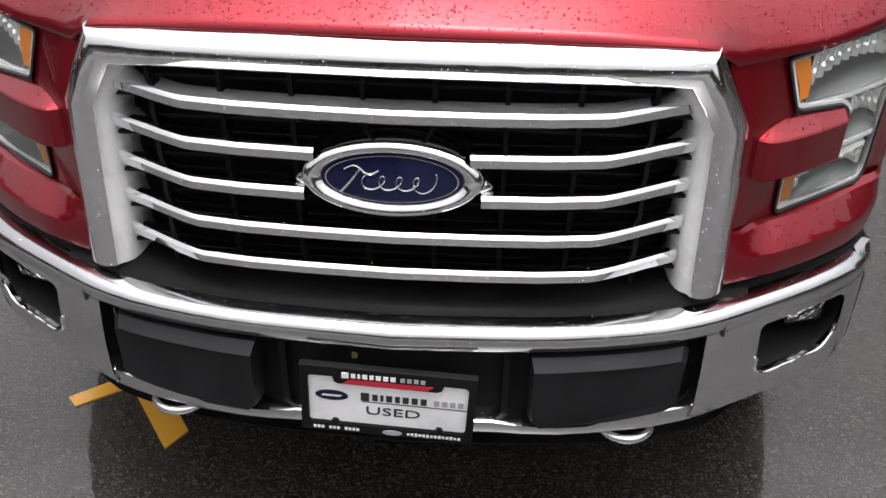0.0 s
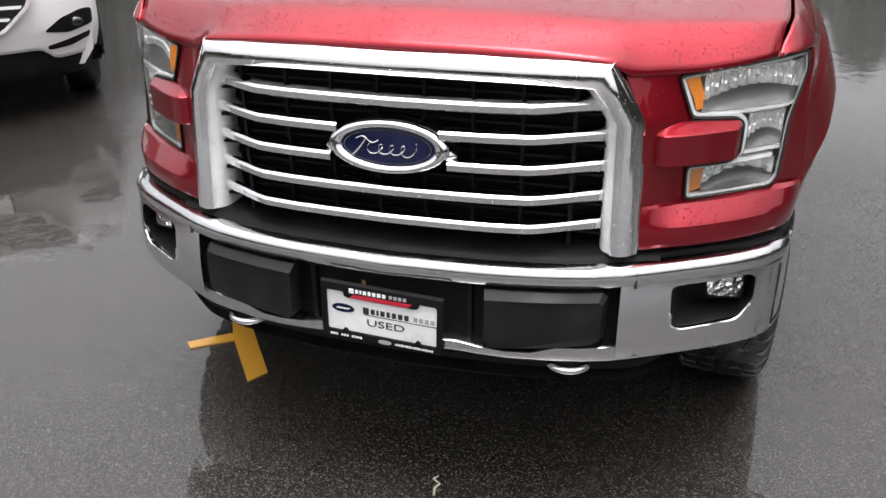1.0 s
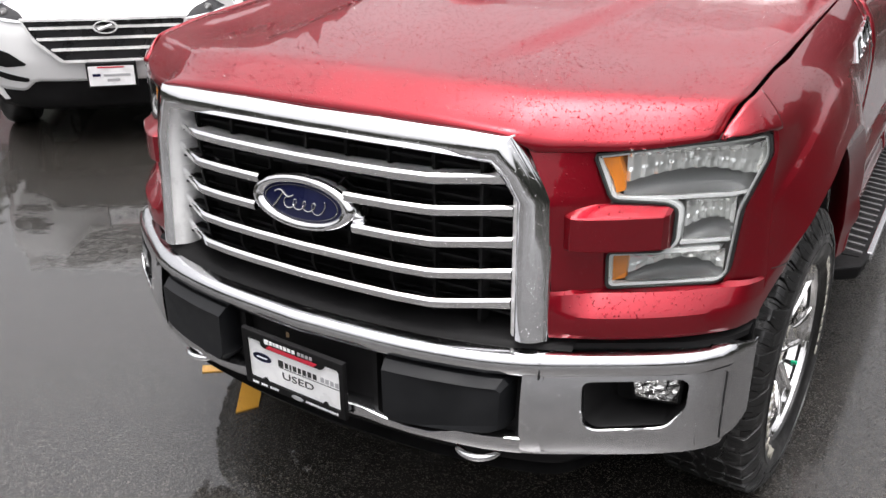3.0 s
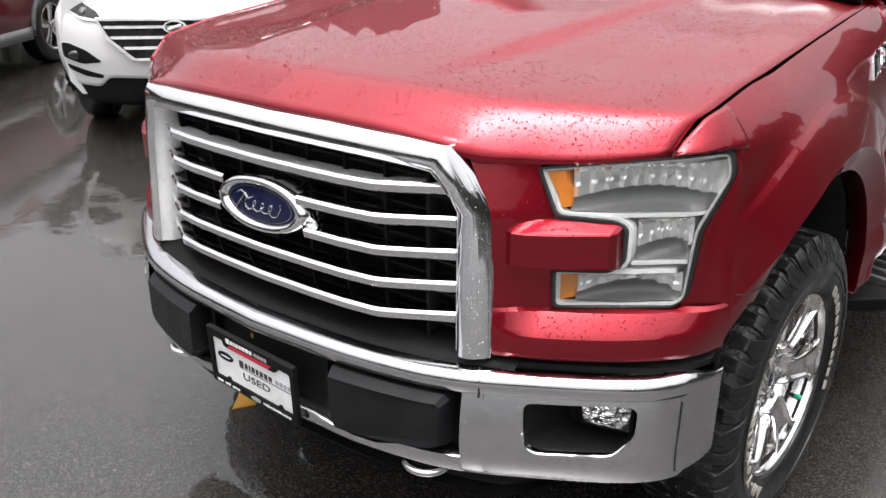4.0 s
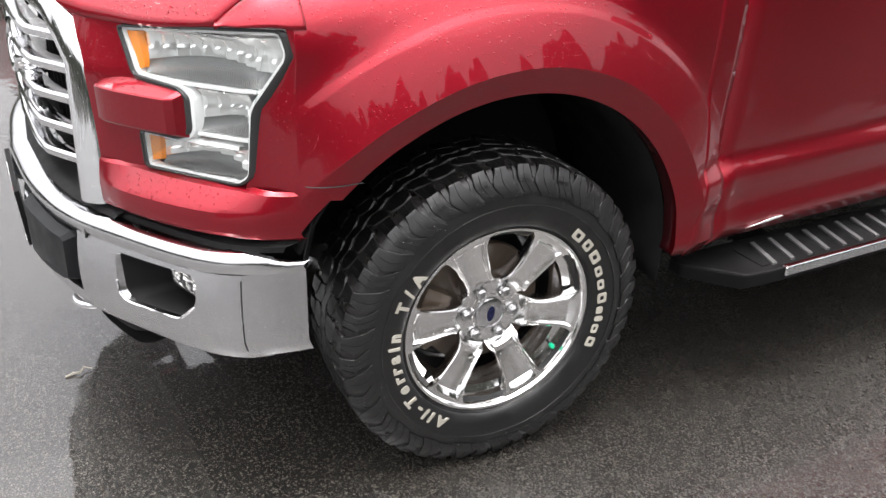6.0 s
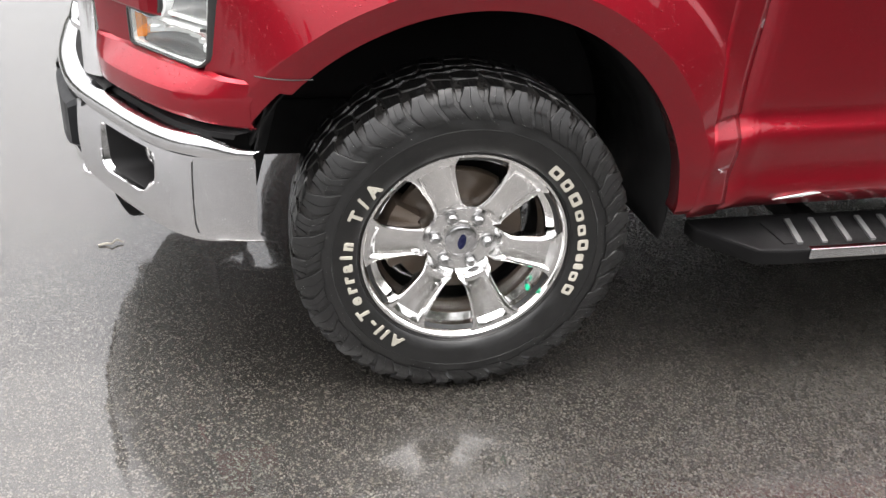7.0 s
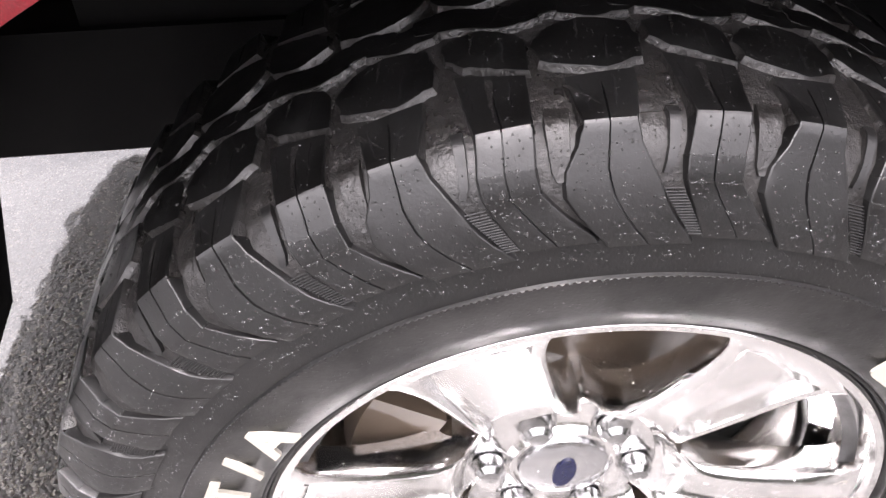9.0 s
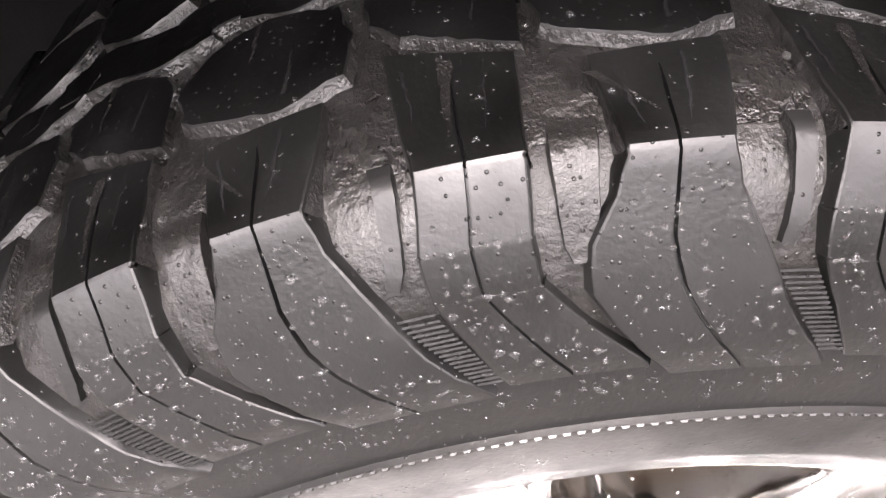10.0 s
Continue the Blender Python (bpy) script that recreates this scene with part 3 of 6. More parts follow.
def slab(bm, loop, front, back, sign, dense=0.02):
    """A flat shape in (x, z), following the lamp's curve, between two depths."""
    pts = []
    n = len(loop)
    for i in range(n):
        a, b = np.array(loop[i]), np.array(loop[(i + 1) % n])
        k = max(1, int(np.linalg.norm(b - a) / dense))
        pts += [tuple(a + (b - a) * j / k) for j in range(k)]
    verts = [bm.verts.new((x * sign, 0, z)) for x, z in pts]
    f = bm.faces.new(verts)
    tri = bmesh.ops.triangulate(bm, faces=[f])["faces"]
    bmesh.ops.subdivide_edges(bm, edges=list({e for q in tri for e in q.edges}), cuts=2, use_grid_fill=True)
    for p in bm.verts:
        p.co.y = lamp_y(abs(p.co.x)) + front
    m = len(pts)
    rim_front = [bm.verts.new((x * sign, lamp_y(x) + front, z)) for x, z in pts]
    rim_back = [bm.verts.new((x * sign, lamp_y(x) + back, z)) for x, z in pts]
    for i in range(m):
        bm.faces.new((rim_front[i], rim_front[(i + 1) % m], rim_back[(i + 1) % m], rim_back[i]))
    return pts


def band(bm, outer, inner, front, back, sign):
    """A frame between two loops of as many points."""
    rows = [[(x * sign, lamp_y(x) + d, z) for x, z in loop] for loop, d in ((outer, back), (outer, front), (inner, front), (inner, back))]
    sheet(bm, rows, closed=True)


def headlight(name, sign):
    lamp = thing("headlight")
    lamp.parent = truck
    lamp["label"] = "C-shaped clear headlight with amber inner corners"
    loop = [tuple(p) for p in rounded(LAMP, 0.014, 3)]
    in1, in2 = inset(loop, 0.0042), inset(loop, 0.0100)
    bm = bmesh.new()
    band(bm, loop, in1, 0.002, 0.016, sign)
    part("gasket", bm, RUBBER_PLAIN, lamp)
    bm = bmesh.new()
    band(bm, in1, in2, 0.010, 0.030, sign)
    part("bezel", bm, SKYLIT_SILVER, lamp, "bright chrome bezel")
    bm = bmesh.new()
    slab(bm, inset(loop, 0.004), 0.004, 0.012, sign)
    glass = part("lens", bm, LENS, lamp, "clear wet plastic lens", smooth=30)
    glass.visible_shadow = False
    if sum(p.normal.y * p.area for p in glass.data.polygons) > 0:
        glass.data.flip_normals()
    bm = bmesh.new()
    slab(bm, inset(loop, 0.002), 0.085, 0.09, sign)
    part("housing", bm, SKYLIT_SILVER, lamp, "silver lamp housing")
    # reflectors: a wide upper bowl, a middle block and a lower bowl
    def bowl(name, x0, x1, z0, z1, deep, mat, label, va=0.0, vb=1.0, flutes=0, arc=0.0):
        bm = bmesh.new()
        rows = []
        for i in range(11):
            row = []
            for j in range(97):
                u = j / 96
                lo, hi = va + arc * math.sin(math.pi * u) * (va > 0), vb + arc * math.sin(math.pi * u) * (vb < 1)
                v = lo + (hi - lo) * i / 10
                d = deep * (1 - (2 * u - 1) ** 2 * 0.8) * (1 - (2 * v - 1) ** 4)
                d -= 0.013 * (1 - abs(2 * ((flutes * u) % 1.0) - 1)) * (1.0, 0.55, 0.95)[(i * 3) // 11] if flutes else 0.0
                x = x0 + (x1 - x0) * u
                row.append((sign * x, lamp_y(x) + 0.018 + d, z0 + (z1 - z0) * v))
            rows.append(row)
        sheet(bm, rows)
        return part(name, bm, mat, lamp, label, smooth=14 if flutes else 35)

    bowl("reflector", 0.692, 0.920, 1.052, 1.152, 0.05, REFLECTOR, "fluted silver reflector bowl", 0.26, 1.0, 11, 0.20)
    bowl("low_beam_lens", 0.692, 0.920, 1.052, 1.152, 0.05, BOWL, "smooth grey lower half of the bowl", 0.0, 0.26, 0, 0.20)
    bowl("reflector", 0.802, 0.886, 0.950, 1.040, 0.045, REFLECTOR, "fluted silver reflector bowl", 0.30, 1.0, 7, 0.1)
    bowl("low_beam_lens", 0.802, 0.886, 0.950, 1.040, 0.045, BOWL, "smooth grey lower half of the bowl", 0.0, 0.30, 0, 0.1)
    bowl("reflector", 0.710, 0.878, 0.858, 0.922, 0.045, REFLECTOR, "fluted silver reflector bowl", 0.25, 1.0, 6, 0.35)
    bowl("low_beam_lens", 0.710, 0.878, 0.858, 0.922, 0.045, BOWL, "smooth grey lower half of the bowl", 0.0, 0.25, 0, 0.35)
    for loop_a in ([(0.648, 1.130), (0.680, 1.134), (0.692, 1.098), (0.694, 1.062), (0.680, 1.057), (0.672, 1.085)], [(0.684, 0.918), (0.712, 0.918), (0.709, 0.866), (0.684, 0.858)]):
        bm = bmesh.new()
        slab(bm, loop_a, 0.016, 0.07, sign)
        part("side_marker", bm, AMBER, lamp, "amber reflector")
    # a bright shelf between the bowls
    bm = bmesh.new()
    for z, xa, xb in ((1.046, 0.700, 0.905), (0.944, 0.800, 0.885), (0.925, 0.735, 0.870)):
        rows = [[(sign * x, lamp_y(x) + d, z + dz) for x in np.linspace(xa, xb, 10)] for d, dz in ((0.075, 0.006), (0.014, 0.004), (0.014, -0.004), (0.075, -0.006))]
        sheet(bm, rows)
    part("trim_strip", bm, SKYLIT_SILVER, lamp, "silver divider")
    return lamp


mirrored(headlight)


def nose_panel(name, sign):
    """Red panel beside the grille: inner upright, the arm inside the lamp and the shelf below it."""
    bm = bmesh.new()
    rows = []
    zs = [0.80, 0.82, 0.843, 0.86, 0.93, 1.02, 1.031, 1.042, 1.06, 1.08, 1.11, 1.13, 1.150]
    # upright between grille and lamp
    for z in zs:
        row = []
        for t in np.linspace(0, 1, 9):
            xa = float(np.interp(z, (1.04, 1.108, 1.15), (0.574, 0.545, 0.524)))
            xb = 0.680 if z < 1.03 else float(np.interp(z, (1.042, 1.14), (0.6745, 0.637)))
            x = xa + (xb - xa) * t
            y = 0.132 + (lamp_y(xb) + 0.012 - 0.132) * t ** 1.1
            row.append((x, y, z))
        rows.append(row)
    sheet(bm, rows, mirror=sign)
    # shelf below the lamp, round to the flank
    zs = [(0.737, 0.030), (0.741, 0.012), (0.752, 0.0), (0.775, -0.003), (0.796, 0.0), (0.806, 0.008), (0.838, 0.048), (0.845, 0.075)]
    low_y = curve((0.580, 0.128), (0.62, 0.138), (0.676, 0.158), (0.70, 0.172), (0.78, 0.226), (0.862, 0.296), (0.90, 0.345), (0.925, 0.400), (0.940, 0.468))
    wide = lambda x, z: x if x < 0.88 else x + (side_x(0.474, z) - 0.941) * smoothstep(0.88, 0.941, x)
    rows = [[(wide(x, z), low_y(x) + d * (1 - 0.5 * smoothstep(0.86, 0.94, x)) * (0.1 + 0.9 * smoothstep(0.58, 0.68, x)), z) for x in np.linspace(0.580, 0.941, 32)] for z, d in zs]
    sheet(bm, rows, mirror=sign)
    # strip outside the lamp, up to the flank
    rows = []
    for z in np.linspace(0.80, 1.172, 15):
        xi = float(np.interp(z, (0.80, 0.845, 0.865, 1.01, 1.118, 1.172), (0.880, 0.881, 0.897, 0.905, 0.936, 0.929)))
        yi = lamp_y(xi)
        yo = 0.476
        xo = side_x(yo, z)
        rows.append([(xi - 0.002 + (xo - xi + 0.002) * smoothstep(0, 1, t) * 0.5 + (xo - xi + 0.002) * t * 0.5, yi + 0.003 + (yo - yi) * t, z) for t in np.linspace(0, 1, 9)])
    sheet(bm, rows, mirror=sign)
    # the arm that fills the lamp's notch
    arm_y = curve((0.596, 0.156), (0.618, 0.143), (0.64, 0.150), (0.70, 0.188), (0.785, 0.256))
    rows = []
    for z, d in ((1.036, 0.060), (1.035, 0.044), (1.017, 0.003), (1.014, 0.0), (0.945, 0.001), (0.941, 0.004), (0.932, 0.030), (0.930, 0.06)):
        rows.append([(x, arm_y(x) + d, z) for x in (0.596, 0.606, 0.618, 0.63, 0.65, 0.68, 0.71, 0.74, 0.765, 0.778)] + [(0.786, arm_y(0.786) + d + 0.012, z), (0.788, arm_y(0.786) + 0.07, z)])
    sheet(bm, rows, mirror=sign)
    return part("nose_panel", bm, PAINT, truck, "red panel framing the headlight", smooth=20)


mirrored(nose_panel)

# the seam between fender and nose panel
for sign in (1, -1):
    bm = bmesh.new()
    tube(bm, [(sign * (side_x(y, 0.862) + 0.0004), y, 0.858 + 0.01 * (0.59 - y)) for y in np.linspace(0.478, 0.596, 10)], 0.0011, 6)
    part("panel_seam", bm, RUBBER_PLAIN, truck, "thin dark panel seam")

# ---- grille ----
def mirror_path(half):
    """A path from the left end over the middle to the right end, given its right half from the middle."""
    return [(-x, y, z) for x, y, z in half[:0:-1]] + list(half)


OUTER = [(0, 0.066, 1.190), (0.20, 0.072, 1.189), (0.40, 0.086, 1.186), (0.499, 0.098, 1.181), (0.5365, 0.114, 1.114), (0.574, 0.131, 1.046), (0.580, 0.127, 0.90), (0.586, 0.122, 0.733)]
INNER = [(0, 0.052, 1.134), (0.20, 0.058, 1.133), (0.38, 0.072, 1.130), (0.462, 0.083, 1.125), (0.4885, 0.097, 1.085), (0.514, 0.107, 1.042), (0.5185, 0.101, 0.90), (0.523, 0.095, 0.732)]
outer, inner = mirror_path(OUTER), mirror_path(INNER)


def moved(path, dx, dy, dz):
    return [(x + (dx if x > 0.01 else -dx if x < -0.01 else 0), y + dy, z + dz * smoothstep(0.80, 1.10, z)) for x, y, z in path]


def between(a, b, t, dy):
    return [(p[0] + (q[0] - p[0]) * t, p[1] + (q[1] - p[1]) * t + dy, p[2] + (q[2] - p[2]) * t) for p, q in zip(a, b)]


bm = bmesh.new()
rows = [moved(outer, 0.003, 0.06, 0.003), moved(outer, 0.003, 0.010, 0.002), moved(outer, 0.0, 0.001, 0.0), between(outer, inner, 0.10, -0.005)]
rows += [between(outer, inner, t, -0.006 - 0.010 * math.sin(math.pi * t)) for t in (0.3, 0.5, 0.7)]
rows += [between(outer, inner, 0.92, -0.005), inner]
vs = sheet(bm, rows)
bmesh.ops.recalc_face_normals(bm, faces=bm.faces)
for k in (0, -1):
    bm.faces.new([r[k] for r in vs])
part("grille_surround", bm, CHROME, truck, "wide chrome grille surround with cut corners", smooth=28)

# inner chrome cheek that the bars run into, past a narrow dark joint; pale paint stands in for its reflected sky
bm = bmesh.new()
sheet(bm, [moved(inner, *d) for d in ((0.0005, 0.001, 0.002), (-0.0020, 0.006, 0.004), (-0.007, 0.011, 0.003), (-0.015, 0.016, 0.002), (-0.022, 0.026, 0.001), (-0.028, 0.045, 0.0), (-0.032, 0.075, 0.0), (-0.033, 0.11, 0.0))])
part("grille_inner_lip", bm, SKYLIT_SILVER, truck, "inner chrome cheek of the grille, painted pale for reflected sky", smooth=60)

bar_y = curve((0, 0.020), (0.20, 0.026), (0.335, 0.040), (0.36, 0.050), (0.44, 0.094), (0.495, 0.125))


def grille_bar(z, halves):
    """One horizontal bar with a blunt nose, bent back at both ends."""
    for xa, xb in halves:
        bm = bmesh.new()
        xs = sorted(set([xa, xb] + [x for x in (-0.495, -0.47, -0.44, -0.40, -0.37, -0.35, -0.335, -0.25, -0.15, -0.05, 0, 0.05, 0.15, 0.25, 0.335, 0.35, 0.37, 0.40, 0.44, 0.47, 0.495) if xa < x < xb]))
        prof = [(0.048, 0.0105), (0.010, 0.0098), (0.006, 0.0090), (0.0015, 0.0052), (0.000, 0.0030), (0.003, -0.0120), (0.007, -0.0150), (0.048, -0.010)]
        rows = [[(x, bar_y(abs(x)) + d, z + h * (1 + 0.15 * smoothstep(0.43, 0.49, abs(x))) + 0.004 * (abs(x) / 0.5) ** 2) for d, h in prof] for x in xs]
        sheet(bm, rows, closed=True)
        part("grille_bar", bm, CHROME, truck, "chrome grille bar beaded with rain", smooth=24)


BAR_Z = [1.082, 1.011, 0.939, 0.866, 0.795]
grille_bar(BAR_Z[0], [(-0.495, 0.495)])
grille_bar(BAR_Z[1], [(-0.495, -0.125), (0.125, 0.495)])
grille_bar(BAR_Z[2], [(-0.495, -0.145), (0.145, 0.495)])
grille_bar(BAR_Z[3], [(-0.495, 0.495)])
grille_bar(BAR_Z[4], [(-0.495, 0.495)])

# black lattice behind the bars
bm = bmesh.new()
for x in np.linspace(-0.42, 0.42, 8):
    box(bm, x - 0.004, x + 0.004, 0.125, 0.165, 0.735, 1.125)
for k in range(10):
    z = 0.768 + 0.036 * k
    box(bm, -0.50, 0.50, 0.135, 0.165, z - 0.003, z + 0.003)
part("grille_lattice", bm, LATTICE, truck, "black plastic lattice behind the bars", smooth=0)
bm = bmesh.new()
box(bm, -0.55, 0.55, 0.20, 0.22, 0.70, 1.16)
part("radiator_shroud", bm, BLACK, truck, "black backing behind the grille", smooth=0)

# emblem: oval chrome dish with a blue field
def oval(cx, cy, cz, a, b, n=48, tilt=0.0):
    return [(cx + a * math.cos(2 * math.pi * k / n), cy + tilt * b * math.sin(2 * math.pi * k / n), cz + b * math.sin(2 * math.pi * k / n)) for k in range(n)]


EY, EZ = 0.000, 0.972
bm = bmesh.new()
prof = [(1.02, 0.075), (1.05, 0.035), (1.03, 0.012), (0.97, 0.002), (0.90, 0.000), (0.82, 0.005), (0.79, 0.012)]
sheet(bm, [oval(0, EY + d + 0.02, EZ, 0.145 * s, 0.062 * (s - 0.10 if s < 0.95 else s), tilt=0.12) for s, d in prof], closed=True)
emblem = part("emblem", bm, CHROME, truck, "oval chrome emblem with a blue field", smooth=60)
bm = bmesh.new()
ring = oval(0, EY + 0.030, EZ, 0.117, 0.0445, tilt=0.12)
c = bm.verts.new((0, EY + 0.024, EZ))
vs = [bm.verts.new(p) for p in ring]
for i in range(len(vs)):
    bm.faces.new((c, vs[i], vs[(i + 1) % len(vs)]))
part("emblem_field", bm, BLUE, emblem, "blue enamel field")
bm = bmesh.new()
sheet(bm, [oval(0, EY + d, EZ, 0.109 * s, 0.0395 * s, tilt=0.12) for s, d in ((1.0, 0.0285), (1.0, 0.0265), (0.975, 0.0265), (0.975, 0.029))], closed=True)
part("emblem_pinstripe", bm, SATIN, emblem)
# a plain slanted flourish: a tall hook and four loops of falling size
flag = [(-0.086 + 0.060 * t, 0.016 + 0.007 * math.sin(2 * math.pi * t)) for t in np.linspace(0, 1, 24)]
hook = [(-0.060 - 0.012 * t - 0.010 * t * t, 0.019 - 0.044 * t) for t in np.linspace(0, 1, 16)]
loops = [(-0.046 + 0.118 * t - 0.011 * math.sin(2 * math.pi * 4 * t), -0.006 + (0.012 + 0.008 * max(0.0, t - 0.78) / 0.22) * math.cos(2 * math.pi * 4 * t)) for t in np.linspace(0, 1, 100)]
for path, w in ((flag, 0.0022), (hook, 0.0026), (loops, 0.0017)):
    bm = bmesh.new()
    tube(bm, [(0.94 * x + 0.25 * z, EY + 0.0250 + 0.12 * z, EZ + 0.94 * z) for x, z in path], [w * (0.6 + 0.4 * abs(math.sin(0.11 * k))) for k in range(len(path))], 6)
    part("emblem_stroke", bm, SATIN, emblem, "silver flourish")
# chrome brackets that carry the emblem on the bars
for sx in (1, -1):
    bm = bmesh.new()
    rows = []
    for x, h, d, drop in ((0.105, 0.040, 0.032, 0.004), (0.128, 0.034, 0.030, 0.007), (0.145, 0.025, 0.031, 0.010), (0.157, 0.016, 0.037, 0.013), (0.164, 0.007, 0.046, 0.015)):
        rows.append([(sx * x, d + 0.045 * (1 - math.cos(a)), EZ - drop + h * math.sin(a)) for a in np.linspace(-1.5, 1.5, 11)])
    sheet(bm, rows)
    part("emblem_bracket", bm, CHROME, emblem, "chrome bracket beside the emblem", smooth=80)

# ---- bumper ----
plan = curve((0, -0.030), (0.25, -0.014), (0.45, 0.022), (0.56, 0.062), (0.62, 0.094), (0.673, 0.126), (0.80, 0.206), (0.867, 0.256), (0.915, 0.310), (0.945, 0.372), (0.958, 0.43), (0.964, 0.495))
BX = [0, 0.06, 0.12, 0.18, 0.24, 0.30, 0.36, 0.42, 0.48, 0.53, 0.56, 0.585, 0.60, 0.62, 0.65, 0.673, 0.72, 0.77, 0.82, 0.867, 0.89, 0.905, 0.918, 0.930, 0.940, 0.948, 0.954, 0.958, 0.9617]
bump_low = curve((0, 0.470), (0.30, 0.466), (0.45, 0.462), (0.60, 0.460), (0.80, 0.459), (0.93, 0.460), (0.964, 0.463))


def bumper_row(x, prof):
    return [(x - (0.35 * d if x > 0.9 else 0), plan(x) + d, z) for d, z in prof]


bm = bmesh.new()
full = BX[::-1]
xs_all = [-x for x in full[:-1]] + BX
top = [(0.13, 0.712), (0.060, 0.714), (0.020, 0.712), (0.006, 0.705), (0.000, 0.694), (0.002, 0.680), (0.006, 0.668)]
rows = []
for x in xs_all:
    shelf = (1 - 0.42 * smoothstep(0.5, 0.62, abs(x))) * (1 - 0.80 * smoothstep(0.90, 0.955, abs(x)))
    r = bumper_row(abs(x), [(d * (shelf if d > 0.05 else 1), z - 0.024 * smoothstep(0.942, 0.9617, abs(x)) * max(0.0, (z - 0.668) / 0.046)) for d, z in top])
    rows.append([(math.copysign(p[0], x), p[1], p[2]) for p in r])
sheet(bm, rows)
# upper and lower lips of the middle opening
mid = [x for x in xs_all if abs(x) <= 0.5601]
sheet(bm, [[(x, plan(abs(x)) + d, z) for d, z in ((0.006, 0.668), (0.012, 0.660), (0.05, 0.656))] for x in mid])
dip = lambda x: 0.016 * smoothstep(0.20, 0.27, abs(x)) * (1 - smoothstep(0.36, 0.42, abs(x)))
sheet(bm, [[(x, plan(abs(x)) + d, z - k * dip(x)) for d, z, k in ((0.055, 0.505, 1), (0.016, 0.507, 1), (0.008, 0.502, 1), (0.008, 0.480, 0.5), (0.016, bump_low(abs(x)), 0.3), (0.05, bump_low(abs(x)) - 0.006, 0.3))] for x in mid])
# ends, with the fog lamp openings cut out
FOG = [(0.673, 0.654), (0.855, 0.657), (0.869, 0.645), (0.869, 0.585), (0.835, 0.540), (0.70, 0.536), (0.679, 0.552)]


def bump_face(x, z, d=0.006):
    """The bumper's front, bowed a little outward at mid height."""
    belly = 0.010 * (1 - ((z - 0.56) / 0.11) ** 2)
    under = 0.018 * smoothstep(0.50, 0.44, z)
    return (x - (0.5 if x > 0.93 else 0.0) * (d + under), plan(x) + d + under - max(0.0, belly) * (1 - smoothstep(0.90, 0.95, x)), z)


hole = [tuple(p) for p in resample(rounded(FOG, 0.016), 72)]
cxf, czf = 0.772, 0.597


def outward(p):
    """From the opening out to the bumper end's own outline."""
    dx, dz = p[0] - cxf, p[1] - czf
    lim = []
    if dx:
        lim.append(((0.90 if dx > 0 else 0.60) - cxf) / dx)
    if dz:
        lim.append(((0.668 if dz > 0 else 0.470) - czf) / dz)
    k = min(t for t in lim if t > 0)
    return cxf + dx * k, czf + dz * k


for sign in (1, -1):
    rows = []
    for t in (0, 0.25, 0.6, 1.0):
        row = []
        for p in hole:
            q = outward(p)
            row.append(bump_face(p[0] + (q[0] - p[0]) * t, p[1] + (q[1] - p[1]) * t))
        rows.append(row)
    sheet(bm, rows, closed=True, mirror=sign)
    back = [(x, plan(x) + 0.014, z) for x, z in hole]
    sheet(bm, [rows[0], back], closed=True, mirror=sign)
    # the strips that the ring leaves: inner column, outer corner and the lower edge
    sheet(bm, [[bump_face(x, z) for z in np.linspace(0.668, 0.470, 8)] for x in (0.56, 0.572, 0.585, 0.60)], mirror=sign)
    sheet(bm, [[bump_face(x, z) for z in np.linspace(0.668, 0.470, 12)] for x in BX if x >= 0.889] , mirror=sign)
    sheet(bm, [[bump_face(x, 0.470), bump_face(x, 0.466), bump_face(x, bump_low(x)), (bump_face(x, 0.45)[0], plan(x) + 0.06, bump_low(x) - 0.006)] for x in BX if x >= 0.5599], mirror=sign)
    sheet(bm, [[(0.56, plan(0.56) + d, z) for z in (0.668, 0.60, 0.54, 0.47)] for d in (0.004, 0.05)], mirror=sign)
bmesh.ops.remove_doubles(bm, verts=bm.verts, dist=0.00002)
bumper = part("front_bumper", bm, SATIN, truck, "satin chrome front bumper, wet on top", smooth=50)
# grooves between the bumper's middle and its ends; the outer line draws a dark reflection at the bend
for sign in (1, -1):
    for gx, za, zb, w in ((0.592, 0.70, 0.66, 0.003), (0.930, 0.655, 0.480, 0.0018)):
        bm = bmesh.new()
        tube(bm, [(bump_face(gx, z, 0.0045)[0] * sign, bump_face(gx, z, 0.0045)[1], z) for z in np.linspace(za, zb, 9)], w, 6)
        part("bumper_dark_line", bm, RUBBER_PLAIN, bumper, "dark line on the bumper: inner groove, outer drawn reflection")

# the wheel wells' front walls, behind the bumper's ends
for sign in (1, -1):
    bm = bmesh.new()
    sheet(bm, [[(0.68 + (x - 0.68) * (0.72 + 0.28 * smoothstep(0.455, 0.50, z)), 0.446 + 0.25 * (z - 0.45) - 0.03 * smoothstep(0.90, 0.95, x), z + 0.02 * (0.95 - x)) for x in (0.948, 0.935, 0.91, 0.86, 0.80, 0.74, 0.68)] for z in np.linspace(0.435, 0.790, 10)], mirror=sign)
    part("splash_shield", bm, LATTICE, truck, "black plastic splash shield", thick=0.004)

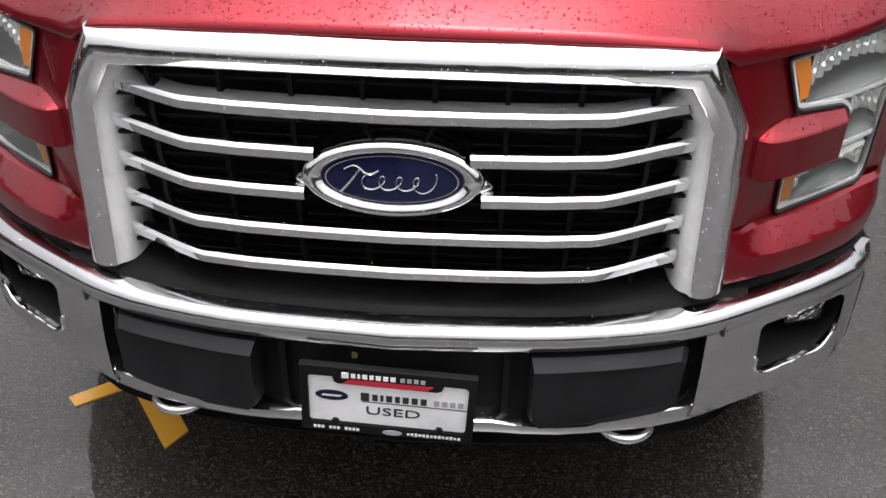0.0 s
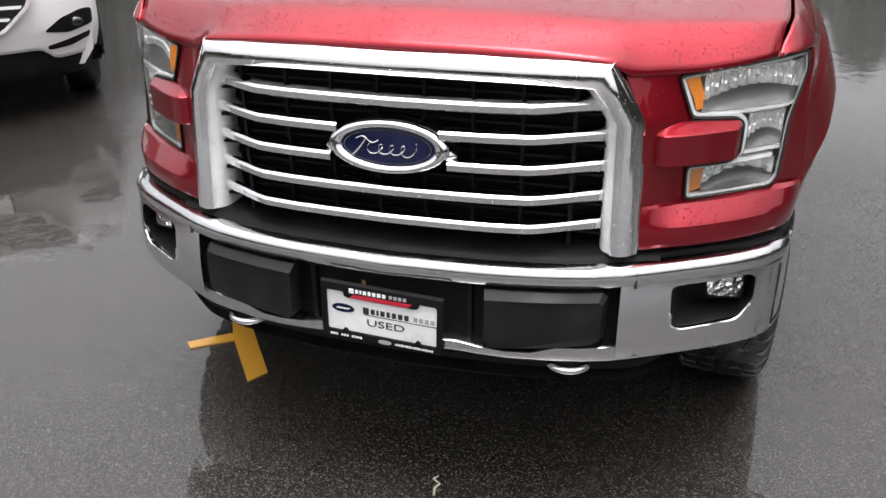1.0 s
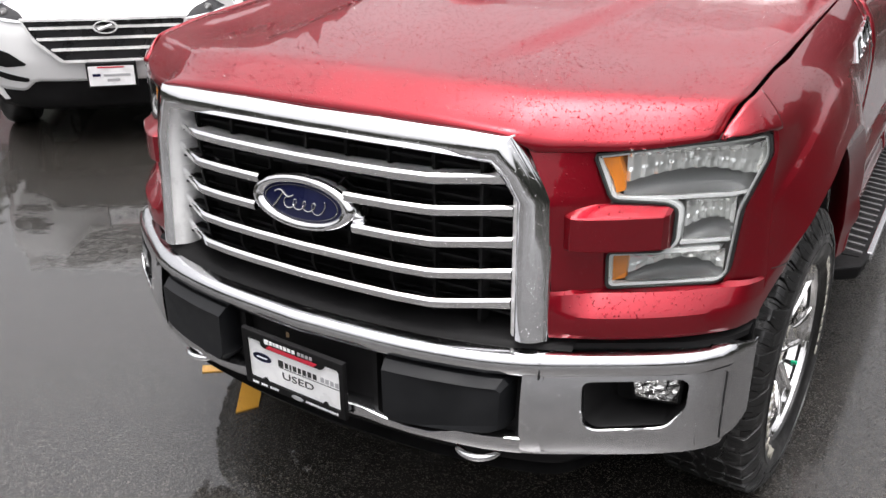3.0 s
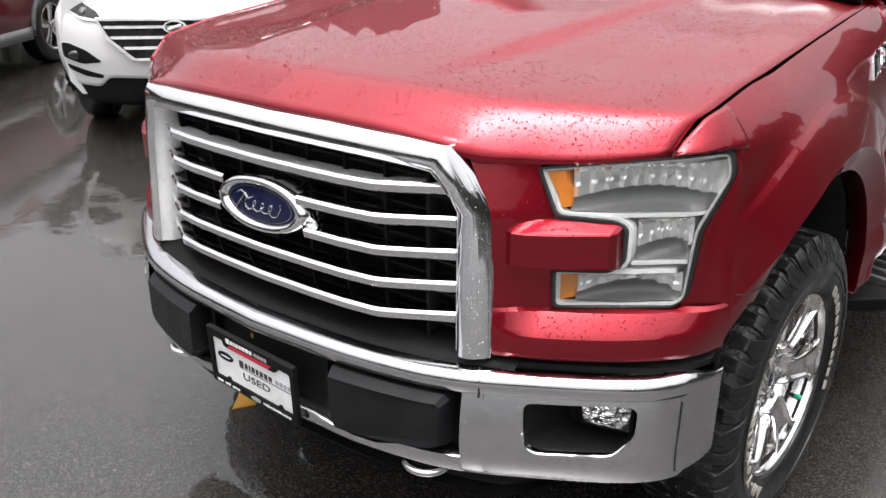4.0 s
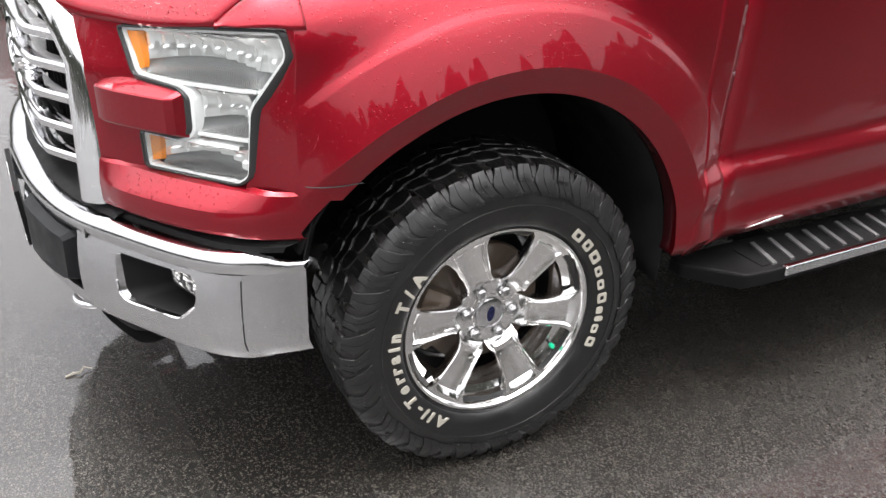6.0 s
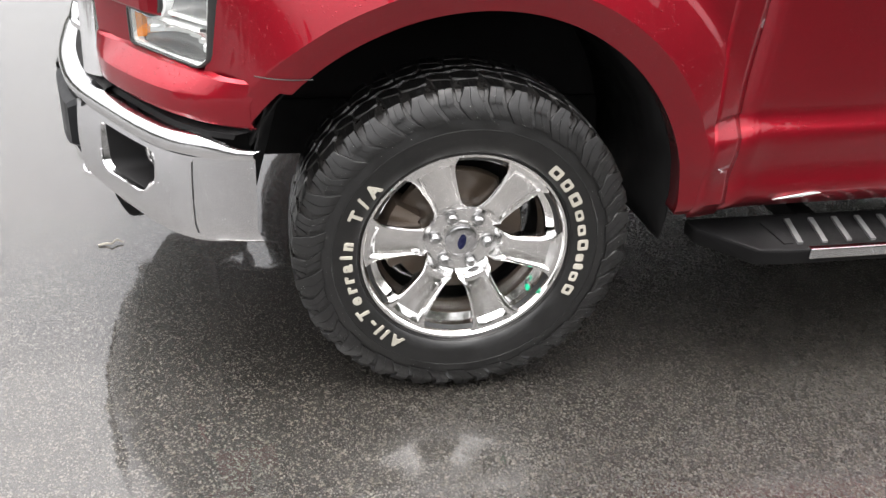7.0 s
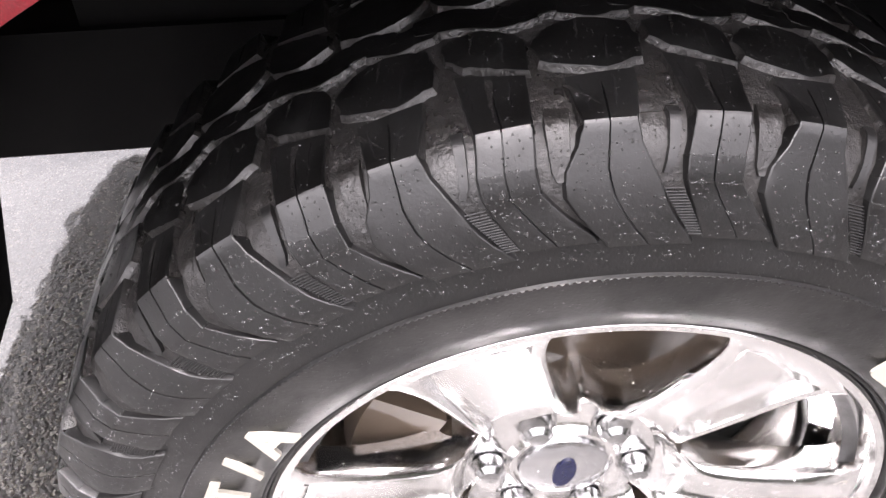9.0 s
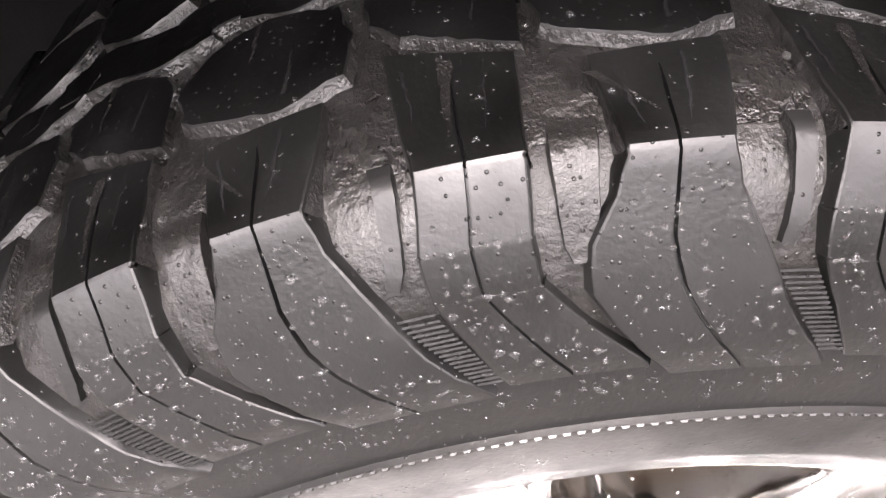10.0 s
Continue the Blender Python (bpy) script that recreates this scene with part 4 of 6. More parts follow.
# fog lamp pockets
def fog_lamp(name, sign):
    lamp = thing("fog_lamp")
    lamp.parent = truck
    bm = bmesh.new()
    rim = [(x, plan(x) + 0.0125, z) for x, z in hole]
    mid_ = [(cxf + (x - cxf) * 0.96, plan(x) + 0.020, czf + (z - czf) * 0.93) for x, z in hole]
    back_ = [(cxf + 0.010 + (x - cxf) * 0.80, 0.300 + 0.35 * (x - cxf), czf + (z - czf) * 0.74) for x, z in hole]
    vs = sheet(bm, [rim, mid_, back_], closed=True, mirror=sign)
    bm.faces.new(vs[-1])
    part("pocket", bm, BLACK, lamp, "black moulded fog lamp pocket", smooth=40)
    bm = bmesh.new()
    loop = rounded([(0.744, 0.652), (0.850, 0.648), (0.848, 0.568), (0.756, 0.588)], 0.010, 3)
    slope = lambda x: plan(x) + 0.052 - 0.10 * (x - 0.80)
    prism(bm, [(sign * x, slope(x), z) for x, z in loop], [(sign * x, slope(x) + 0.05, z) for x, z in loop])
    part("lamp_body", bm, BLACK, lamp)
    bm = bmesh.new()
    loop2 = inset(loop, 0.006)
    rows = [[(sign * x, slope(x) + d, z) for x, z in loop2] for d in (-0.001, 0.0)]
    cc = (sum(p[0] for p in loop2) / len(loop2), sum(p[1] for p in loop2) / len(loop2))
    rows = [[(sign * (cc[0] + (x - cc[0]) * k), slope(cc[0] + (x - cc[0]) * k) - 0.002 - 0.006 * (1 - k * k), cc[1] + (z - cc[1]) * k) for x, z in loop2] for k in (1, 0.75, 0.5, 0.25, 0.05)]
    sheet(bm, rows, closed=True)
    part("lamp_lens", bm, FOG_LENS, lamp, "clear round-cornered fog lamp lens", smooth=60)
    # bright lower edge of the opening
    bm = bmesh.new()
    edge = sorted((p for p in hole if p[1] < 0.585), key=lambda p: math.atan2(p[1] - czf, p[0] - cxf))
    tube(bm, [(sign * x, bump_face(x, z)[1] - 0.001, z) for x, z in edge], 0.0035, 6)
    part("opening_trim", bm, CHROME, lamp, "thin chrome edge of the opening", smooth=60)
    return lamp


mirrored(fog_lamp)

# charcoal pads in the bumper opening
def bumper_pad(name, sign):
    loop = [(0.247, 0.652), (0.520, 0.652), (0.532, 0.640), (0.528, 0.528), (0.508, 0.518), (0.40, 0.508), (0.36, 0.506), (0.262, 0.498), (0.247, 0.520)]
    face = [(0.252, 0.634), (0.514, 0.636), (0.523, 0.628), (0.520, 0.532), (0.502, 0.524), (0.40, 0.513), (0.36, 0.511), (0.268, 0.505), (0.254, 0.522)]
    bm = bmesh.new()
    rows = []
    for lp, d in ((loop, 0.06), (loop, 0.010), (face, -0.012)):
        fine = []
        for i in range(len(lp)):
            a, b = np.array(lp[i]), np.array(lp[(i + 1) % len(lp)])
            fine += [tuple(a + (b - a) * j / 8) for j in range(8)]
        rows.append([(x * sign, plan(x) + d, z) for x, z in fine])
    vs = sheet(bm, rows, closed=True)
    f = bm.faces.new(vs[-1])
    bmesh.ops.triangulate(bm, faces=[f])
    return part("bumper_pad", bm, PAD, truck, "matte charcoal plastic bumper pad", smooth=25)


mirrored(bumper_pad)

bm = bmesh.new()
sheet(bm, [[(x, plan(abs(x)) + 0.056, z) for z in (0.66, 0.58, 0.49)] for x in np.linspace(-0.56, 0.56, 25)])
for sx in (-1, 1):
    box(bm, sx * 0.205 - 0.006, sx * 0.205 + 0.006, 0.015, 0.05, 0.50, 0.655)
part("bumper_recess", bm, BLACK, truck, "black recess behind the number plate")
# tan block that stands in for the mounting bracket's reflection
bm = bmesh.new()
box(bm, -0.080, 0.012, 0.030, 0.050, 0.599, 0.614)
part("bracket_glint", bm, TAN, truck, "small tan block in the recess for a bracket's reflection", smooth=0, bevel=0.001)
# black shelf between bumper and grille
bm = bmesh.new()
sheet(bm, [[(x, plan(min(0.62, abs(x))) + d, z) for x in np.linspace(-0.64, 0.64, 41)] for d, z in ((0.045, 0.7105), (0.055, 0.722), (0.08, 0.731), (0.16, 0.736), (0.25, 0.738))])
part("bumper_top_shelf", bm, BLACK, truck, "black grained plastic step pad, wet", smooth=60)
for sign in (1, -1):
    bm = bmesh.new()
    sheet(bm, [[(x, plan(x) + d, z) for x in np.linspace(0.60, 0.945, 20)] for d, z in ((0.058, 0.711), (0.064, 0.722), (0.10, 0.730), (0.10, 0.745))], mirror=sign)
    part("fender_filler", bm, BLACK, truck, "dark filler strip over the bumper, wet")

# an added plate under the nose that blocks a light gap, and the cab's shield
bm = bmesh.new()
sheet(bm, [[(x * w, y, z + 0.04 * abs(x) ** 4) for x in np.linspace(-1, 1, 21)] for y, z, w in ((0.15, 0.395, 0.45), (0.22, 0.382, 0.55), (0.30, 0.385, 0.55), (0.36, 0.46, 0.50))])
part("light_block_plate", bm, LATTICE, truck, "dark plate added under the nose to block light", smooth=50, thick=0.004)
bm = bmesh.new()
sheet(bm, [[(x, y, z + 0.07 * (abs(x) / 0.8) ** 6) for x in np.linspace(-0.80, 0.80, 21)] for y, z in ((1.535, 0.50), (1.54, 0.42), (1.70, 0.395), (3.85, 0.40), (3.90, 0.52))])
part("underbody_cover", bm, LATTICE, truck, "dark underside of the cab", smooth=50, thick=0.004)

# valance, air dam, tow hooks
bm = bmesh.new()
rows = []
for x in np.linspace(-0.80, 0.80, 61):
    a = abs(x)
    y = plan(min(0.93, a)) * 0.80 + 0.07
    low = 0.385 - 0.012 * math.cos(a * 3)
    up_ = 0.085 * smoothstep(0.60, 0.78, a)
    rows.append([(x, py, min(0.47, pz + up_)) for x, py, pz in ((x, y + 0.02, 0.47), (x, y + 0.004, 0.425), (x, y + 0.012, 0.405), (x, y + 0.055, 0.395), (x, y + 0.06, 0.375), (x, y + 0.02, 0.368), (x, y + 0.03, low - 0.02), (x, y + 0.14, low - 0.02))])
sheet(bm, rows)
part("air_dam", bm, BLACK, truck, "black plastic air dam below the bumper", smooth=40)
for sign in (1, -1):
    bm = bmesh.new()
    pts = [(0.443 + 0.050 * math.cos(t), 0.075 - 0.050 * math.sin(t) + 0.02, 0.430) for t in np.linspace(0, math.pi, 15)]
    pts = [(0.493, 0.20, 0.432)] + pts + [(0.393, 0.20, 0.432)]
    tube(bm, [(x * sign, y, z) for x, y, z in pts], 0.0105, 10)
    part("tow_hook", bm, CHROME, truck, "chrome tow hook")


# ---- writing ----
def glyphs(text, size, depth=0.0008, bold=0.0):
    """The mesh of a word in the built-in font, in its own x-y plane."""
    cu = bpy.data.curves.new("word", "FONT")
    cu.body, cu.size, cu.extrude, cu.align_x, cu.align_y = text, size, depth, "CENTER", "CENTER"
    cu.resolution_u, cu.offset = 3, bold
    ob = new("word", cu)
    me = bpy.data.meshes.new_from_object(ob.evaluated_get(bpy.context.evaluated_depsgraph_get()))
    bpy.data.objects.remove(ob)
    bpy.data.curves.remove(cu)
    return me


def lettering(name, text, size, m, mat, parent, depth=0.0008, bold=0.0):
    me = glyphs(text, size, depth, bold)
    me.transform(m)
    me.materials.clear()
    me.materials.append(mat)
    ob = new(name, me)
    ob.parent = parent
    return ob


# ---- number plate ----
plate = thing("dealer_plate")
plate.parent = truck
plate["label"] = "white dealer plate in a black plastic frame"
PL = Matrix.Translation((-0.006, -0.034, 0.551)) @ Matrix.Rotation(radians(2.5), 4, "Y") @ Matrix.Rotation(radians(4), 4, "X")


def on_plate(loop, y):
    return [PL @ Vector((x, y, z)) for x, z in loop]


bm = bmesh.new()
loop = rounded([(-0.152, -0.076), (0.152, -0.076), (0.152, 0.076), (-0.152, 0.076)], 0.008)
prism(bm, on_plate(loop, 0.004), on_plate(loop, 0.010))
part("plate_board", bm, WHITE, plate, "white plate board", smooth=0)
# frame with a thick printed top, notches and a printed foot
win = [(-0.140, -0.060), (-0.104, -0.060), (-0.100, -0.052), (-0.092, -0.052), (-0.088, -0.060), (0.088, -0.060), (0.092, -0.052), (0.100, -0.052), (0.104, -0.060), (0.140, -0.060), (0.144, -0.056), (0.144, 0.053), (0.138, 0.058), (0.100, 0.058), (0.096, 0.046), (0.088, 0.042), (-0.088, 0.042), (-0.096, 0.046), (-0.100, 0.058), (-0.138, 0.058), (-0.144, 0.053), (-0.144, -0.056)]
out = []
for x, z in win:
    k = min(0.158 / max(1e-6, abs(x)), 0.081 / max(1e-6, abs(z)))
    out.append((max(-0.158, min(0.158, x * (1.13 if abs(x) > 0.12 else 1.0))), math.copysign(0.081, z) if abs(z) > 0.04 else z))
bm = bmesh.new()
sheet(bm, [on_plate(out, 0.010), on_plate(out, -0.001), on_plate([(x * 0.992, z * 0.985) for x, z in out], -0.003), on_plate(win, -0.003), on_plate(win, 0.004)], closed=True)
part("plate_frame", bm, BLACK, plate, "black plastic plate frame", smooth=30)


def plate_bar(name, x, z, w, h, mat, y=-0.0045, slant=0.0):
    bm = bmesh.new()
    lp = [(x - w / 2 - slant, z - h / 2), (x + w / 2 - slant, z - h / 2), (x + w / 2 + slant, z + h / 2), (x - w / 2 + slant, z + h / 2)]
    prism(bm, on_plate(lp, y), on_plate(lp, y + 0.0012))
    part(name, bm, mat, plate, smooth=0)


# unlettered bars stand for the dealer's name, its number and its address
for k, w in enumerate((0.014, 0.009, 0.005, 0.010, 0.008, 0.010, 0.010, 0.010)):
    x0 = -0.083 + sum((0.014, 0.009, 0.005, 0.010, 0.008, 0.010, 0.010, 0.010)[:k]) + 0.003 * k
    plate_bar("print_bar", x0 + w / 2, 0.0645, w * 0.9, 0.010 + (0.003 if k == 0 else 0), WHITE)
    plate_bar("print_bar", (x0 + 0.083) * 1.25 - 0.050 + w * 0.6, 0.0085, w * 1.1, 0.015 + (0.004 if k == 0 else 0), PRINT_BLACK, 0.0028)
for k in range(4):
    plate_bar("print_bar", 0.026 + 0.012 * k, 0.0645, 0.008, 0.009, PRINT_GREY)
    plate_bar("print_bar", 0.088 + 0.0145 * k, 0.0085, 0.010, 0.013, PRINT_GREY, 0.0028)
plate_bar("underline", 0.048, -0.0035, 0.190, 0.0014, PRINT_BLACK, 0.0028)
plate_bar("red_band", 0.0, 0.0495, 0.150, 0.011, PRINT_RED, -0.0045, 0.006)
for k in range(12):
    if k not in (3, 7):
        plate_bar("print_bar", -0.133 + 0.0072 * k, -0.0705, 0.0052, 0.0062, WHITE)
for k in range(14):
    plate_bar("print_bar", 0.040 + 0.0072 * k, -0.0705, 0.0050, 0.0045 + 0.0014 * (k % 3), WHITE)
for cx_, cz_, a_, b_, mat, y in ((-0.102, 0.006, 0.030, 0.0125, BLUE, 0.0028), (0.010, -0.0705, 0.018, 0.0062, PRINT_GREY, -0.0045)):
    bm = bmesh.new()
    lp = [(p[0], p[2]) for p in oval(cx_, 0, cz_, a_, b_, 28)]
    prism(bm, on_plate(lp, y), on_plate(lp, y + 0.0012))
    badge = part("oval_print", bm, mat, plate)
plate_bar("oval_stroke", -0.102, 0.006, 0.034, 0.004, WHITE, 0.0022, 0.002)
lettering("plate_word", "USED", 0.034, PL @ Matrix.Translation((0.010, 0.0034, -0.026)) @ Matrix.Diagonal((1.25, 1, 0.82, 1)) @ Matrix.Rotation(radians(90), 4, "X"), PRINT_BLACK, plate)

# ---- wheels ----


def polar(a, r, x):
    """A place on the wheel: angle in degrees from the rear, radius and reach outward."""
    return Vector((x, r * math.cos(radians(a)), r * math.sin(radians(a))))


def finish(bm, name, mat, smooth, sides=()):
    bmesh.ops.recalc_face_normals(bm, faces=bm.faces)
    for f in sides:
        f.material_index = 1
    me = bpy.data.meshes.new(name)
    bm.to_mesh(me)
    bm.free()
    me.shade_smooth()
    me.set_sharp_from_angle(angle=radians(smooth))
    me.materials.append(mat)
    if sides:
        me.materials.append(CHANNEL)
    return me


def lug_place(levels, t, i, d=0.0):
    """A place on a shoulder block: t across it, i (a fraction too) down its levels, d below its face."""
    n = len(levels)
    j = min(n - 2, int(i))
    k = i - j
    p, q = levels[j], levels[j + 1]
    r, x, f0, f1 = (u + (w - u) * k for u, w in zip(p[:4], q[:4]))
    c, e = levels[max(0, j - (1 if k == 0 else 0))], q
    tan = Vector((e[0] - c[0], e[1] - c[1])).normalized()
    if j == 0:
        # the inner end runs slantwise along the zigzag channel
        x += p[4] * (t - 0.5) * (1 - k)
    return polar(f0 + (f1 - f0) * t, r - tan.y * d, x + tan.x * d)


def lug_mesh(name, levels, base, sipes, depth=0.003, seed=1, mat=None):
    """One shoulder block over its levels of (radius, x, first and last angle), slightly ragged, cut by narrow sipes."""
    rnd = random.Random(seed)
    cols, down = [0.0, 0.012, 0.03], [0.0014, 0.0004, 0.0]
    at_col = 0.03
    for c in sipes:
        for m in range(1, 4):
            cols.append(at_col + (c - 0.016 - at_col) * m / 4)
            down.append(0.0)
        cols += [c - 0.016, c - 0.010, c + 0.010, c + 0.016]
        down += [0.0, depth, depth, 0.0]
        at_col = c + 0.016
    for m in range(1, 4):
        cols.append(at_col + (0.97 - at_col) * m / 4)
        down.append(0.0)
    cols += [0.97, 0.988, 1.0]
    down += [0.0, 0.0004, 0.0014]
    n = len(levels)
    fine = [i + f for i in range(n - 1) for f in (0.0, 0.5)] + [n - 1.0]
    wob = [rnd.uniform(-0.012, 0.012) for _ in fine], [rnd.uniform(-0.012, 0.012) for _ in fine]
    bm = bmesh.new()

    def at(t, k, d):
        return lug_place(levels, t + wob[0][k] * (1 - t) + wob[1][k] * t, fine[k], d)

    def deep(k):
        j = min(n - 2, int(fine[k]))
        return base[j] + (base[j + 1] - base[j]) * (fine[k] - j)

    rows = [[at(-0.03, k, deep(k)) for k in range(len(fine))]]
    rows += [[at(t, k, d * (1.0 if fine[k] > 0.9 else 0.0) * (0.45 if fine[k] > 7 else 1.0)) for k in range(len(fine))] for t, d in zip(cols, down)]
    rows += [[at(1.03, k, deep(k)) for k in range(len(fine))]]
    grid = sheet(bm, rows)
    # the ends fall to the groove's floor; channel walls get the paler rubber, for reflected sky
    sides = []
    for g0, g1 in ((grid[0], grid[1]), (grid[-1], grid[-2])):
        for k in range(len(fine) - 1):
            if fine[k + 1] <= 3:
                f = bm.faces.get((g0[k], g0[k + 1], g1[k + 1], g1[k]))
                if f:
                    sides.append(f)
    for k, idx in ((0, 0), (-1, len(fine) - 1)):
        foot = [bm.verts.new(at(t, idx, deep(idx))) for t in [-0.03] + cols + [1.03]]
        line = [g[k] for g in grid]
        for i in range(len(line) - 1):
            f = bm.faces.new((line[i], line[i + 1], foot[i + 1], foot[i]))
            if idx == 0:
                sides.append(f)
    return finish(bm, name, mat or RUBBER, 24, sides if not mat else ())


def rib_mesh():
    """Fine ribs on the floor of the leaning groove beside the lower plates."""
    bm = bmesh.new()
    for k in range(17):
        t = k / 16
        r, x = 0.3800 - 0.0255 * t, 0.1303 + 0.0088 * t ** 0.75
        a, w = 4.6 - 2.2 * t, 1.75 - 0.5 * t
        pts = [polar(a + da, r + dr, x + dx) for da, dr, dx in ((0.0, 0.0006, 0.0), (w, 0.0006, 0.0), (w, 0.0, 0.0004), (0.0, 0.0, 0.0004), (0.0, -0.0006, 0.0), (w, -0.0006, 0.0))]
        v = [bm.verts.new(p) for p in pts]
        bm.faces.new((v[0], v[1], v[2], v[3]))
        bm.faces.new((v[3], v[2], v[5], v[4]))
    return finish(bm, "groove_rib", RUBBER, 20)


def crown(x):
    return 0.4205 - 0.35 * x * x


def block_mesh(name, outline, seed):
    """A tread block in the crown: a ragged outline of (degrees, x) raised from the carcass."""
    rnd = random.Random(seed)
    bm = bmesh.new()
    loop = [(a * 140, x * 1000) for a, x in outline]
    loop = [(a / 140, x / 1000) for a, x in resample([(a * 0.007, x) for a, x in outline], 34) * np.array((140 / 0.007, 1000))]
    loop = [(a + rnd.uniform(-0.16, 0.16), x + rnd.uniform(-0.0010, 0.0010)) for a, x in loop]
    n = len(loop)
    ca, cxx = sum(p[0] for p in loop) / n, sum(p[1] for p in loop) / n
    top = [bm.verts.new(polar(ca + (a - ca) * 0.985, crown(x), cxx + (x - cxx) * 0.985)) for a, x in loop]
    mid = [bm.verts.new(polar(a, crown(x) - 0.0008, x)) for a, x in loop]
    low = []
    for a, x in loop:
        away = Vector(((a - ca) * 0.0073, x - cxx)).normalized() * 0.0035
        low.append(bm.verts.new(polar(a + away.x / 0.0073, 0.4120 - 0.6 * x * x, x + away.y)))
    sides = []
    for p, q in ((top, mid), (mid, low)):
        for i in range(n):
            f = bm.faces.new((p[i], p[(i + 1) % n], q[(i + 1) % n], q[i]))
            if q is low:
                sides.append(f)
    f = bm.faces.new(top)
    bmesh.ops.triangulate(bm, faces=[f], ngon_method="EAR_CLIP")
    return finish(bm, name, RUBBER, 30, sides)


def slit_mesh(start, end, w, seed, mat):
    """One narrow slit of a block as a strip on its face, black or in the skylit channel colour: a tapered, ragged line
    of (degrees, x).
    """
    rnd = random.Random(seed)
    bm = bmesh.new()
    left, right = [], []
    for k in range(9):
        t = k / 8
        a, x = start[0] + (end[0] - start[0]) * t + rnd.uniform(-0.07, 0.07), start[1] + (end[1] - start[1]) * t
        h = w * (1 - 0.75 * t) * rnd.uniform(0.6, 1.2)
        left.append(polar(a - h, tread_r(x) + 0.0004, x))
        right.append(polar(a + h, tread_r(x) + 0.0004, x))
    sheet(bm, [left, right])
    return finish(bm, "slit_strip", mat, 60)


PAIRS = 22
PHASE = 99.30 - 90 - 8.1818
PITCH = 360 / PAIRS
# levels of the two shoulder blocks: radius, reach, right and left angle, slant of the inner end
SHORT = [(0.4186, 0.0625, -0.5, 4.9, -0.012), (0.4178, 0.0850, -0.45, 4.6), (0.4166, 0.1040, -0.3, 4.2), (0.4158, 0.1093, -0.25, 4.1), (0.4146, 0.1110, -0.22, 4.1),
         (0.3985, 0.1244, -0.05, 4.6), (0.3972, 0.1252, -0.05, 4.6), (0.3850, 0.1310, -0.1, 4.6), (0.3838, 0.1311, -0.2, 4.5), (0.3700, 0.1362, -2.0, 3.5), (0.3600, 0.1392, -3.6, 2.8), (0.3520, 0.1397, -4.7, 2.2)]
LONG = [(0.4182, 0.0730, 7.6, 13.0, 0.004), (0.4174, 0.0900, 7.8, 12.9), (0.4162, 0.1070, 8.3, 12.6), (0.4152, 0.1122, 8.4, 12.55), (0.4136, 0.1140, 8.4, 12.55),
        (0.4040, 0.1196, 8.1, 13.0), (0.3930, 0.1262, 7.3, 14.2), (0.3800, 0.1332, 6.3, 14.3), (0.3690, 0.1374, 5.4, 13.2), (0.3600, 0.1396, 4.4, 12.3), (0.3530, 0.1399, 3.6, 11.4), (0.3470, 0.1396, 2.9, 10.8)]
FLOOR = [0.010, 0.010, 0.010, 0.010, 0.010, 0.009, 0.008, 0.006, 0.005, 0.005, 0.005, 0.004]
PILLAR = [(0.4128, 0.0960, -3.1, -1.2, 0.0), (0.4118, 0.1040, -3.1, -1.1), (0.4090, 0.1090, -3.0, -1.1), (0.3990, 0.1185, -2.8, -1.1), (0.3915, 0.1238, -2.5, -1.2), (0.3870, 0.1268, -2.0, -1.5)]
FIN = [(0.4125, 0.1000, 5.0, 6.0, 0.0), (0.4115, 0.1060, 5.0, 5.9), (0.4090, 0.1098, 5.0, 5.9), (0.3995, 0.1190, 5.2, 6.0), (0.3930, 0.1240, 5.4, 6.2), (0.3880, 0.1268, 5.8, 6.4)]


def tread_r(x):
    """The height of the tread's face across the tyre."""
    return float(np.interp(abs(x), (0.0, 0.05, 0.088, 0.107, 0.1120), (0.4205, 0.4196, 0.4178, 0.4162, 0.4154)))


